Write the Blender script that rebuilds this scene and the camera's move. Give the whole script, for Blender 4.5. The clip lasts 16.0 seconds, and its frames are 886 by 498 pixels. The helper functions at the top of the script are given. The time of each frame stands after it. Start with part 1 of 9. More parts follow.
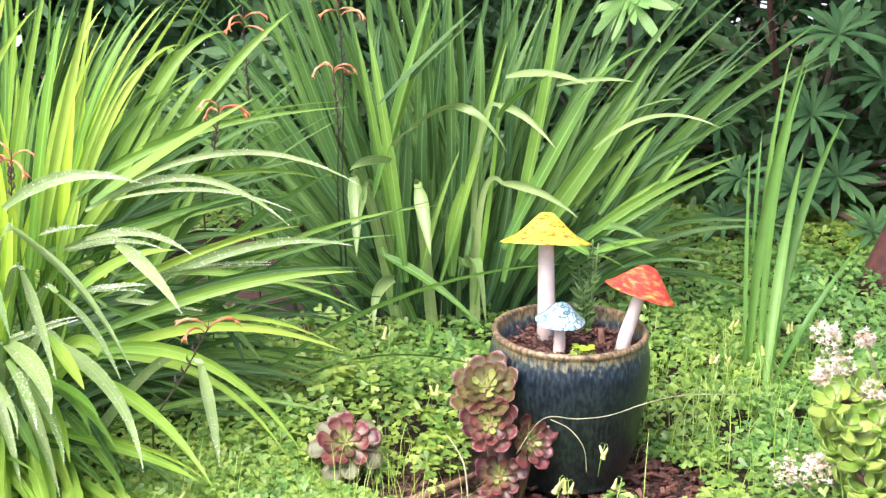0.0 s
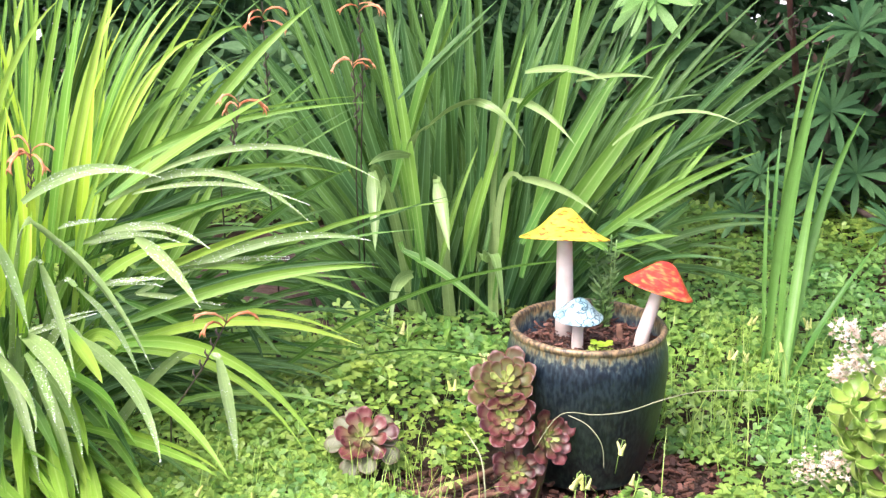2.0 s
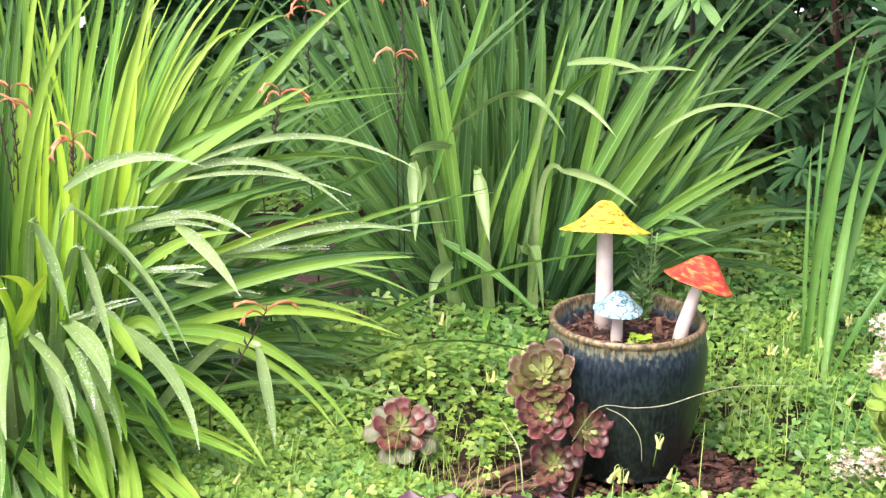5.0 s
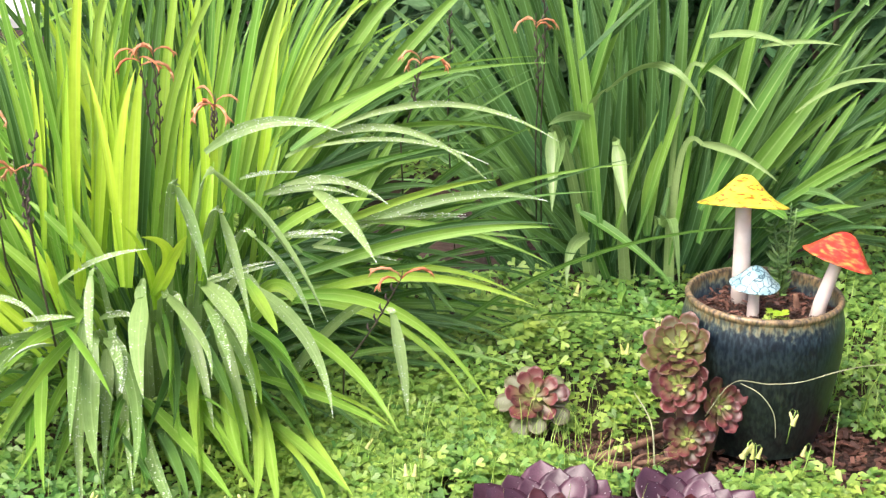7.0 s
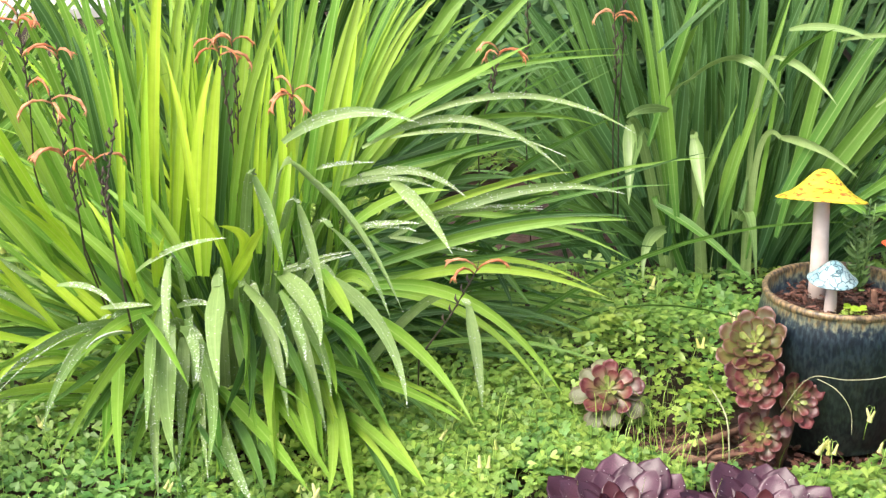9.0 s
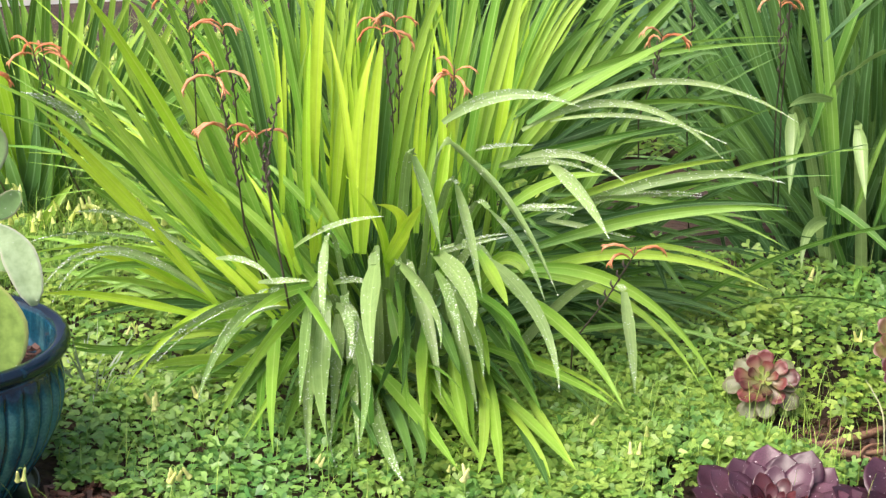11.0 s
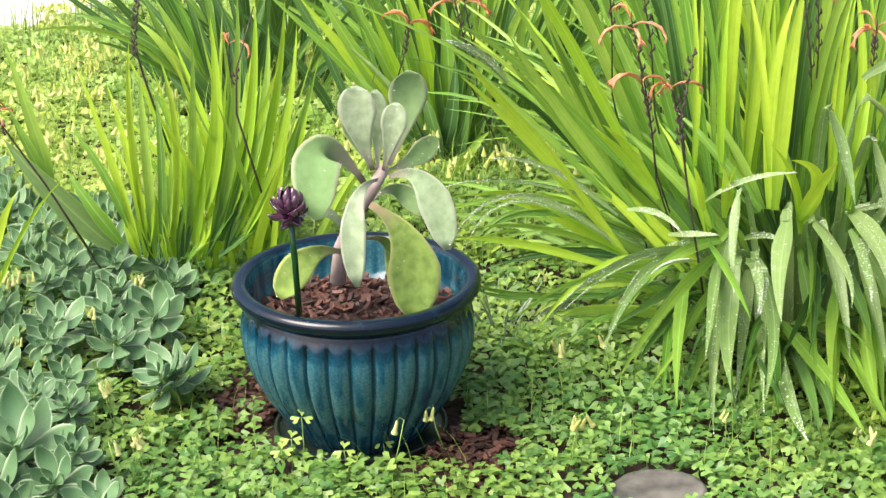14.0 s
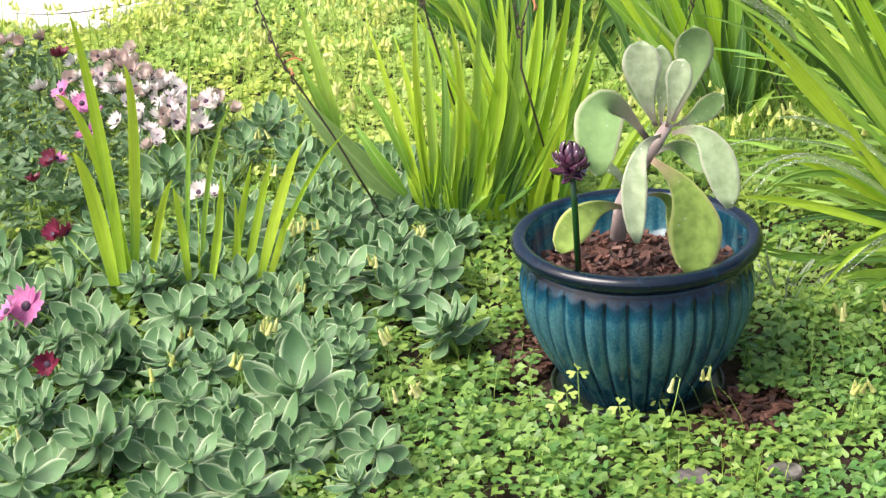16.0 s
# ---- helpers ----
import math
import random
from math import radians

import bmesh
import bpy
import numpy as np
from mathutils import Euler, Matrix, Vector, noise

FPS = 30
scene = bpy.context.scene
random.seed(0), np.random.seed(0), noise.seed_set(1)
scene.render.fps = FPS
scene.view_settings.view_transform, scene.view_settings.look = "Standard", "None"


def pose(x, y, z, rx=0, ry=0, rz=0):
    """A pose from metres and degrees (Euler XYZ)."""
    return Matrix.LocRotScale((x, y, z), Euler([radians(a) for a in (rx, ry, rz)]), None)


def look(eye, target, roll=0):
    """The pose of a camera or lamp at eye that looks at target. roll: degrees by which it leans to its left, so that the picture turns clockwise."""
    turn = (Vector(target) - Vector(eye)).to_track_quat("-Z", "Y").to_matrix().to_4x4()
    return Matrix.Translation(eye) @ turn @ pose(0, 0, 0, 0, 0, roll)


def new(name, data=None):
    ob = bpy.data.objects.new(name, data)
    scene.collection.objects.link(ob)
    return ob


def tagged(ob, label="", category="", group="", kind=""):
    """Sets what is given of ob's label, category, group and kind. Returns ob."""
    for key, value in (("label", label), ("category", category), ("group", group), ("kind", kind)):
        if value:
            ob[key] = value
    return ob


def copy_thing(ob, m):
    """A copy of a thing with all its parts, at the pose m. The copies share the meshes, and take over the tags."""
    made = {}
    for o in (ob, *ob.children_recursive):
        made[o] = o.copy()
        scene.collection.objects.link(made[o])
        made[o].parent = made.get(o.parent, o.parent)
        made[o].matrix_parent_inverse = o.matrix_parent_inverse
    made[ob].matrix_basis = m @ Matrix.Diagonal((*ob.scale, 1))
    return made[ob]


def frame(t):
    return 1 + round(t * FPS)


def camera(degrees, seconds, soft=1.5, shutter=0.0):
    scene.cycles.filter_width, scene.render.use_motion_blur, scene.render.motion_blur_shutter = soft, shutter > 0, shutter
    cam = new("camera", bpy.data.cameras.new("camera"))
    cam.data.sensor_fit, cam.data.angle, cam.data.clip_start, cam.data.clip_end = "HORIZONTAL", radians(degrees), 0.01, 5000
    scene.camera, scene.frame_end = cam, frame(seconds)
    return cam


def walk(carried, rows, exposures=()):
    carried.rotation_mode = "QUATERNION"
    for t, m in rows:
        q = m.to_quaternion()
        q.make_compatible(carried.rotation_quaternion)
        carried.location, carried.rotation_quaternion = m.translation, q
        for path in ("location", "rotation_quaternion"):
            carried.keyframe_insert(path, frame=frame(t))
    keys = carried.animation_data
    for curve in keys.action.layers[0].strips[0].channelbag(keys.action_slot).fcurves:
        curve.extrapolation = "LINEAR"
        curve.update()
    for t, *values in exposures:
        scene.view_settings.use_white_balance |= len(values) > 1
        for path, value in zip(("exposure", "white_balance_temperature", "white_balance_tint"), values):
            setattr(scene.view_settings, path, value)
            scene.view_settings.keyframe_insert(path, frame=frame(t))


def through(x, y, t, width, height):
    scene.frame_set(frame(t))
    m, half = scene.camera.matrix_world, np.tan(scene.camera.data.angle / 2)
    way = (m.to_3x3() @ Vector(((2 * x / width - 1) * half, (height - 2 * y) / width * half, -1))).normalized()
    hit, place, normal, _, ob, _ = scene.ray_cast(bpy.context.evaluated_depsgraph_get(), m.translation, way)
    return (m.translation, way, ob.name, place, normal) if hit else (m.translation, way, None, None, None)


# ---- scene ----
# ---- camera: a phone on long zoom, held at eye height and panned to the left ----
EYE, EXPOSURE, KELVIN, TINT = 1.65, 1.38, 6500, 10
cam = camera(24.0, 16.0, soft=1.4)
PAN = [  # seconds, yaw, pitch, roll
    (0.0, -0.00, -18.10, -1.00),
    (0.5, 0.00, -18.18, -0.94),
    (1.0, 0.10, -18.24, -0.90),
    (1.5, 0.37, -18.20, -1.03),
    (2.0, 0.53, -18.24, -1.07),
    (2.5, 0.50, -18.32, -1.06),
    (3.0, 0.54, -18.33, -1.14),
    (3.2, 0.55, -18.32, -1.06),
    (5.3, 2.23, -18.58, -1.44),
    (5.5, 2.78, -18.64, -1.39),
    (6.0, 4.10, -18.92, -1.36),
    (6.5, 5.04, -19.27, -1.28),
    (7.0, 5.62, -19.44, -1.36),
    (7.5, 5.89, -19.53, -1.29),
    (8.0, 6.00, -19.54, -1.25),
    (8.5, 6.53, -19.59, -1.12),
    (9.0, 7.83, -19.72, -1.17),
    (9.2, 8.44, -19.71, -1.08),
    (11.3, 12.71, -20.34, -1.23),
    (11.5, 12.93, -20.35, -1.13),
    (12.0, 14.72, -20.57, -0.70),
    (12.5, 17.07, -20.92, -0.00),
    (13.0, 18.24, -21.26, 0.49),
    (13.5, 20.55, -21.71, 1.17),
    (14.0, 24.43, -21.65, 1.01),
    (14.5, 26.67, -21.35, 1.09),
    (15.0, 28.21, -21.86, 1.27),
    (15.5, 30.49, -22.54, 1.92),
    (16.0, 32.77, -22.65, 2.60),
]


def aim(yaw, pitch, roll):
    return pose(0, 0, EYE) @ pose(0, 0, 0, 0, 0, yaw) @ pose(0, 0, 0, 90 + pitch) @ pose(0, 0, 0, 0, 0, -roll)


walk(cam, [(t, aim(y, p, r)) for t, y, p, r in PAN], [(0.0, EXPOSURE + 0.21, KELVIN - 430, TINT + 10), (3.0, EXPOSURE + 0.15, KELVIN - 420, TINT + 8), (6.5, EXPOSURE - 0.02, KELVIN - 200, TINT + 3), (9.0, EXPOSURE - 0.10, KELVIN - 80, TINT), (13.0, EXPOSURE - 0.20, KELVIN, TINT), (14.0, EXPOSURE - 0.18, KELVIN, TINT), (15.0, EXPOSURE - 0.32, KELVIN, TINT), (16.0, EXPOSURE - 0.25, KELVIN, TINT + 2)])

# ---- light: bright overcast ----
world = bpy.data.worlds.new("sky")
scene.world = world
world.use_nodes = True
wn = world.node_tree
sky = wn.nodes.new("ShaderNodeTexSky")
sky.sky_type, sky.sun_disc = "NISHITA", False
sky.sun_elevation, sky.sun_rotation = radians(54), radians(216)
sky.air_density, sky.dust_density, sky.ozone_density = 0.6, 6.0, 0.5
wn.links.new(sky.outputs[0], wn.nodes["Background"].inputs[0])
wn.nodes["Background"].inputs[1].default_value = 0.14
lamp = bpy.data.lights.new("sun", "SUN")
lamp.energy, lamp.angle, lamp.color = 1.3, radians(40), (1.0, 0.95, 0.87)
sun = new("sun", lamp)
sun.matrix_world = look((-3.7, -0.6, 7.4), (-0.6, 3.6, 0.0))


# ---- materials ----
def material(name, rough=0.5, metal=0.0, spec=0.5):
    m = bpy.data.materials.new(name)
    m.use_nodes = True
    b = m.node_tree.nodes["Principled BSDF"]
    b.inputs["Roughness"].default_value, b.inputs["Metallic"].default_value = rough, metal
    b.inputs["Specular IOR Level"].default_value = spec
    return m, m.node_tree.nodes, m.node_tree.links, b


def ramp(nodes, links, fac, stops):
    r = nodes.new("ShaderNodeValToRGB")
    e = r.color_ramp.elements
    e[0].position, e[0].color = stops[0][0], (*stops[0][1], 1)
    e[1].position, e[1].color = stops[-1][0], (*stops[-1][1], 1)
    for at, c in stops[1:-1]:
        n = e.new(at)
        n.color = (*c, 1)
    links.new(fac, r.inputs[0])
    return r.outputs[0]


def noise_of(nodes, links, vec, scale, detail=3.0):
    n = nodes.new("ShaderNodeTexNoise")
    n.inputs["Scale"].default_value, n.inputs["Detail"].default_value = scale, detail
    if vec is not None:
        links.new(vec, n.inputs["Vector"])
    return n.outputs[0]


def coords(nodes, which="Object"):
    return nodes.new("ShaderNodeTexCoord").outputs[which]


def stretched(nodes, links, vec, scale):
    n = nodes.new("ShaderNodeMapping")
    n.inputs["Scale"].default_value = scale
    links.new(vec, n.inputs["Vector"])
    return n.outputs[0]


def mixed(nodes, links, a, b, fac, how="MIX"):
    n = nodes.new("ShaderNodeMix")
    n.data_type, n.blend_type = "RGBA", how
    for socket, value in ((n.inputs[0], fac), (n.inputs[6], a), (n.inputs[7], b)):
        if isinstance(value, (int, float)):
            socket.default_value = value
        elif isinstance(value, tuple):
            socket.default_value = (*value, 1)
        else:
            links.new(value, socket)
    return n.outputs[2]


def bumped(nodes, links, height, bsdf, strength=0.3, distance=0.002):
    n = nodes.new("ShaderNodeBump")
    n.inputs["Strength"].default_value, n.inputs["Distance"].default_value = strength, distance
    links.new(height, n.inputs["Height"])
    links.new(n.outputs[0], bsdf.inputs["Normal"])


def leaf_material(name, dark, light, through=None, rough=0.35, island=False, veins=0.0, share=0.35, tip=None, base=None, rim=None, patches=None, mottle=1.0, midrib=None, base_to=0.45, spec=0.5):
    """A leaf: two tones that differ from piece to piece, fine grain, veins along it, and light that passes through."""
    m, nodes, links, b = material(name, rough, 0.0, spec)
    if island:
        rnd = nodes.new("ShaderNodeNewGeometry").outputs["Random Per Island"]
    else:
        rnd = nodes.new("ShaderNodeObjectInfo").outputs["Random"]
    col = ramp(nodes, links, rnd, [(0.0, dark), (1.0, light)])
    uv = coords(nodes, "UV")
    grain = noise_of(nodes, links, coords(nodes), 60.0, 4.0)
    col = mixed(nodes, links, col, ramp(nodes, links, grain, [(0.3, (0.62, 0.66, 0.55)), (0.7, (1.15, 1.12, 1.1))]), mottle, "MULTIPLY")
    if patches is not None:
        where = noise_of(nodes, links, coords(nodes), 1.7, 3.0)
        col = mixed(nodes, links, col, ramp(nodes, links, where, [(0.38, patches[0]), (0.62, patches[1])]), 1.0, "MULTIPLY")
    if base is not None or tip is not None or rim is not None or midrib is not None:
        sep = nodes.new("ShaderNodeSeparateXYZ")
        links.new(uv, sep.inputs[0])
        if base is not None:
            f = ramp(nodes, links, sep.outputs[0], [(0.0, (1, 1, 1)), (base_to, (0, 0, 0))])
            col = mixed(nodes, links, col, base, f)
        if tip is not None:
            f = ramp(nodes, links, sep.outputs[0], [(0.72, (0, 0, 0)), (1.0, (1, 1, 1))])
            col = mixed(nodes, links, col, tip, f)
        if rim is not None:
            f = ramp(nodes, links, sep.outputs[1], [(0.0, (1, 1, 1)), (0.10, (0, 0, 0)), (0.90, (0, 0, 0)), (1.0, (1, 1, 1))])
            col = mixed(nodes, links, col, rim, f)
        if midrib is not None:
            f = ramp(nodes, links, sep.outputs[1], [(0.0, (0.5, 0.5, 0.5)), (0.08, (0, 0, 0)), (0.42, (0, 0, 0)), (0.5, (0.7, 0.7, 0.7)), (0.58, (0, 0, 0)), (0.92, (0, 0, 0)), (1.0, (0.5, 0.5, 0.5))])
            col = mixed(nodes, links, col, midrib, f)
    if veins:
        lines = noise_of(nodes, links, stretched(nodes, links, uv, (1.2, 26.0, 1.0)), 1.0, 2.0)
        col = mixed(nodes, links, col, ramp(nodes, links, lines, [(0.35, (0.72, 0.78, 0.6)), (0.65, (1.12, 1.1, 1.05))]), veins, "MULTIPLY")
        bumped(nodes, links, lines, b, 0.25, 0.001)
    links.new(col, b.inputs["Base Color"])
    tr = nodes.new("ShaderNodeBsdfTranslucent")
    if through is None:
        links.new(col, tr.inputs[0])
    else:
        links.new(mixed(nodes, links, col, through, 0.6), tr.inputs[0])
    mix = nodes.new("ShaderNodeMixShader")
    mix.inputs[0].default_value = share
    links.new(b.outputs[0], mix.inputs[1])
    links.new(tr.outputs[0], mix.inputs[2])
    links.new(mix.outputs[0], nodes["Material Output"].inputs["Surface"])
    return m


def plain(name, dark, light, scale=30.0, rough=0.6, bump=0.3, metal=0.0, spec=0.5, depth=0.002):
    """A grained material of two tones."""
    m, nodes, links, b = material(name, rough, metal, spec)
    n = noise_of(nodes, links, coords(nodes), scale, 6.0)
    col = ramp(nodes, links, n, [(0.3, dark), (0.7, light)])
    big = noise_of(nodes, links, coords(nodes), scale * 0.13, 2.0)
    col = mixed(nodes, links, col, ramp(nodes, links, big, [(0.3, (0.75, 0.75, 0.75)), (0.7, (1.15, 1.15, 1.15))]), 1.0, "MULTIPLY")
    links.new(col, b.inputs["Base Color"])
    if bump:
        bumped(nodes, links, n, b, bump, depth)
    return m


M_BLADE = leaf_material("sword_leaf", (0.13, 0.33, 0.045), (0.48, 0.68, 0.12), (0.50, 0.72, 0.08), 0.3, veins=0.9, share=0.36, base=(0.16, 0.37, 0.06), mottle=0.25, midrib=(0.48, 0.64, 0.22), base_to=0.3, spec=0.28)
# Darker copies of the sword leaf: shade among the clumps mixed into their green.
M_BLADE_MID = leaf_material("shaded_deep_green_sword_leaf", (0.07, 0.20, 0.032), (0.225, 0.40, 0.07), (0.34, 0.54, 0.06), 0.42, veins=0.9, share=0.24, base=(0.08, 0.21, 0.05), mottle=0.25, midrib=(0.36, 0.52, 0.18), base_to=0.3, spec=0.28)
M_BLADE_DARK = leaf_material("shaded_dark_sword_leaf", (0.030, 0.095, 0.024), (0.105, 0.215, 0.048), (0.22, 0.38, 0.05), 0.46, veins=0.9, share=0.2, base=(0.035, 0.10, 0.045), mottle=0.25, midrib=(0.2, 0.35, 0.16), spec=0.28)
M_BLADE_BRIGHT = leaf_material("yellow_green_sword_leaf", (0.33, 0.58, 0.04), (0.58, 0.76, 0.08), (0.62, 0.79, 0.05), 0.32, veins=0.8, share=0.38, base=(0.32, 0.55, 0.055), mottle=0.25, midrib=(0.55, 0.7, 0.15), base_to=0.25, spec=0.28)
M_BLADE_WET = leaf_material("wet_sword_leaf", (0.18, 0.30, 0.10), (0.32, 0.44, 0.19), (0.36, 0.52, 0.15), 0.28, veins=0.9, share=0.2, mottle=0.4, midrib=(0.36, 0.5, 0.22), spec=0.36)
M_BLADE_BLUE = leaf_material("blue_green_sword_leaf", (0.08, 0.215, 0.052), (0.17, 0.335, 0.085), (0.3, 0.5, 0.06), 0.33, veins=0.9, share=0.3, mottle=0.25, spec=0.28)
M_CLOVER = leaf_material("clover_leaf", (0.08, 0.215, 0.05), (0.30, 0.47, 0.11), (0.30, 0.49, 0.06), 0.42, island=True, share=0.3, patches=((0.82, 0.96, 1.05), (1.28, 1.1, 0.85)))
M_CLOVER_PALE = leaf_material("pale_clover_leaf", (0.30, 0.47, 0.075), (0.64, 0.75, 0.20), (0.42, 0.58, 0.10), 0.45, island=True, share=0.3, patches=((0.8, 0.95, 1.1), (1.15, 1.08, 1.0)))
M_CLOVER_YELLOW = leaf_material("yellow_clover_leaf", (0.13, 0.28, 0.045), (0.38, 0.53, 0.11), (0.40, 0.56, 0.08), 0.42, island=True, share=0.3)
M_SHRUB = leaf_material("shrub_leaf", (0.07, 0.17, 0.08), (0.17, 0.30, 0.14), rough=0.6, island=True, share=0.3, spec=0.2)
M_NEEDLE = leaf_material("rosemary_needle", (0.055, 0.14, 0.03), (0.20, 0.35, 0.10), rough=0.45, share=0.15, mottle=0.4)
M_WHORL = leaf_material("whorl_leaf", (0.06, 0.165, 0.07), (0.12, 0.26, 0.105), rough=0.6, share=0.25, veins=0.3, spec=0.2)
M_WHORL_LIGHT = leaf_material("light_whorl_leaf", (0.24, 0.50, 0.13), (0.34, 0.60, 0.20), rough=0.45, share=0.3, veins=0.3)
M_GREY = leaf_material("grey_green_leaf", (0.115, 0.245, 0.11), (0.215, 0.375, 0.18), rough=0.46, share=0.12, rim=(0.50, 0.62, 0.40), mottle=0.7)
M_FELT = leaf_material("felted_leaf", (0.35, 0.48, 0.28), (0.46, 0.58, 0.37), rough=0.85, share=0.12, base=(0.42, 0.34, 0.29), rim=(0.46, 0.48, 0.38), mottle=0.8, base_to=0.3)
M_FELT_YELLOW = leaf_material("yellowing_felted_leaf", (0.22, 0.36, 0.07), (0.31, 0.45, 0.10), rough=0.8, share=0.12, base=(0.42, 0.3, 0.2), rim=(0.42, 0.46, 0.16), mottle=1.0, base_to=0.3)
M_FELT_GREEN = leaf_material("green_felted_leaf", (0.19, 0.34, 0.12), (0.28, 0.44, 0.18), rough=0.8, share=0.15, base=(0.42, 0.34, 0.29), rim=(0.44, 0.45, 0.30), mottle=0.5)
M_AEONIUM = leaf_material("burgundy_leaf", (0.085, 0.026, 0.028), (0.21, 0.058, 0.06), rough=0.34, share=0.18, base=(0.22, 0.27, 0.08), mottle=0.9, base_to=0.8)
M_AEONIUM_OLD = leaf_material("old_rosette_leaf", (0.14, 0.15, 0.07), (0.25, 0.28, 0.15), rough=0.4, share=0.2, base=(0.2, 0.13, 0.08), rim=(0.3, 0.22, 0.18), mottle=0.9)
M_AEONIUM_GREEN = leaf_material("green_burgundy_leaf", (0.09, 0.09, 0.03), (0.15, 0.15, 0.045), rough=0.3, share=0.15, base=(0.24, 0.32, 0.09), tip=(0.13, 0.045, 0.04), rim=(0.17, 0.06, 0.05), mottle=0.6)
M_AEONIUM_CORE = leaf_material("young_rosette_leaf", (0.28, 0.36, 0.09), (0.36, 0.43, 0.12), rough=0.3, share=0.2, rim=(0.32, 0.13, 0.09), mottle=0.5)
M_AEONIUM_DARK = leaf_material("dark_purple_leaf", (0.045, 0.015, 0.029), (0.12, 0.052, 0.085), rough=0.36, share=0.05, base=(0.09, 0.03, 0.035), rim=(0.05, 0.015, 0.03), mottle=1.0, base_to=0.6)
M_AEONIUM_MAROON = leaf_material("maroon_leaf", (0.04, 0.010, 0.016), (0.11, 0.028, 0.034), rough=0.25, share=0.06, base=(0.12, 0.05, 0.03), rim=(0.035, 0.01, 0.016), mottle=0.7, base_to=0.5)
M_JADE = leaf_material("jade_leaf", (0.17, 0.32, 0.045), (0.36, 0.50, 0.10), rough=0.3, share=0.12, rim=(0.38, 0.48, 0.14), mottle=0.4)
M_STEM = plain("green_stem", (0.2, 0.34, 0.06), (0.3, 0.45, 0.1), 40, 0.5, 0.1)
M_STALK = plain("dark_stalk", (0.05, 0.035, 0.03), (0.12, 0.085, 0.07), 60, 0.6, 0.2)
M_ORANGE = leaf_material("orange_petal", (0.80, 0.25, 0.11), (0.88, 0.46, 0.28), rough=0.5, share=0.3)
M_YELLOW = leaf_material("pale_yellow_petal", (0.66, 0.70, 0.22), (0.80, 0.80, 0.40), rough=0.5, share=0.3, tip=(0.85, 0.84, 0.65))
M_SOIL = plain("mulched_soil", (0.018, 0.011, 0.008), (0.07, 0.036, 0.025), 45, 0.9, 0.8, depth=0.012)
M_CHIP = leaf_material("bark_chip", (0.035, 0.015, 0.012), (0.18, 0.080, 0.058), rough=0.6, island=True, share=0.0)
M_WOOD = plain("weathered_branch", (0.14, 0.07, 0.045), (0.30, 0.17, 0.11), 50, 0.8, 0.5)
M_TRUNK = plain("red_brown_bark", (0.035, 0.014, 0.011), (0.12, 0.045, 0.033), 35, 0.8, 0.9, depth=0.006)
M_PAVE = plain("pale_concrete", (0.72, 0.71, 0.70), (0.85, 0.84, 0.83), 12, 0.8, 0.2)
M_WHITE_STEM = plain("bare_clay_stem", (0.62, 0.52, 0.45), (0.80, 0.72, 0.66), 25, 0.6, 0.15)
M_STRAW = plain("dry_straw", (0.26, 0.28, 0.15), (0.42, 0.42, 0.26), 30, 0.7, 0.2)
M_STONE = plain("wet_stone", (0.07, 0.065, 0.065), (0.22, 0.20, 0.19), 22, 0.1, 0.4, depth=0.004)
M_BLOSSOM = leaf_material("cream_pink_blossom", (0.66, 0.46, 0.35), (0.94, 0.90, 0.86), rough=0.7, island=True, share=0.2)


# ---- mesh helpers ----
def part(name, bm, mat, parent=None, label="", smooth=True):
    me = bpy.data.meshes.new(name)
    bm.to_mesh(me)
    bm.free()
    return mesh_part(name, me, mat, parent, label, smooth)


def mesh_part(name, me, mat, parent=None, label="", smooth=True):
    if mat is not None and not me.materials:
        me.materials.append(mat)
    if smooth:
        me.shade_smooth()
    ob = new(name, me)
    ob.parent = parent
    return tagged(ob, label)


def thing(name, at, label, category, group="", turn=0.0):
    ob = new(name)
    ob.matrix_basis = pose(*at, 0, 0, turn)
    return tagged(ob, label, category, group)


def raw(name, verts, faces, uvs=None):
    me = bpy.data.meshes.new(name)
    me.from_pydata(verts, [], faces)
    if uvs is not None:
        layer = me.uv_layers.new(name="UVMap")
        idx = np.empty(len(me.loops), dtype=np.int32)
        me.loops.foreach_get("vertex_index", idx)
        layer.data.foreach_set("uv", np.asarray(uvs, dtype=np.float32)[idx].ravel())
    return me


def unit(v):
    return v / (np.linalg.norm(v) + 1e-9)


def along(p0, pm, p2, s):
    """The arc from p0 through pm to p2."""
    c = 2 * pm - 0.5 * (p0 + p2)
    s = s[:, None]
    return (1 - s) ** 2 * p0 + 2 * s * (1 - s) * c + s ** 2 * p2


def sword(s):
    return (0.55 + 0.45 * np.sin(np.minimum(s / 0.4, 1) * np.pi / 2)) * (1 - s ** 2.1) ** 0.9


def spoon(s):
    return (0.16 + 0.84 * np.sin(np.clip(s, 0, 1) ** 1.7 * np.pi * 0.62) ** 1.2) * np.sqrt(np.clip(1.0 - ((s - 0.62) / 0.385).clip(0, 1) ** 2.6, 0, 1))


def oval(s):
    return np.sin(np.clip(s * 0.97 + 0.03, 0, 1) ** 0.85 * np.pi) ** 0.8


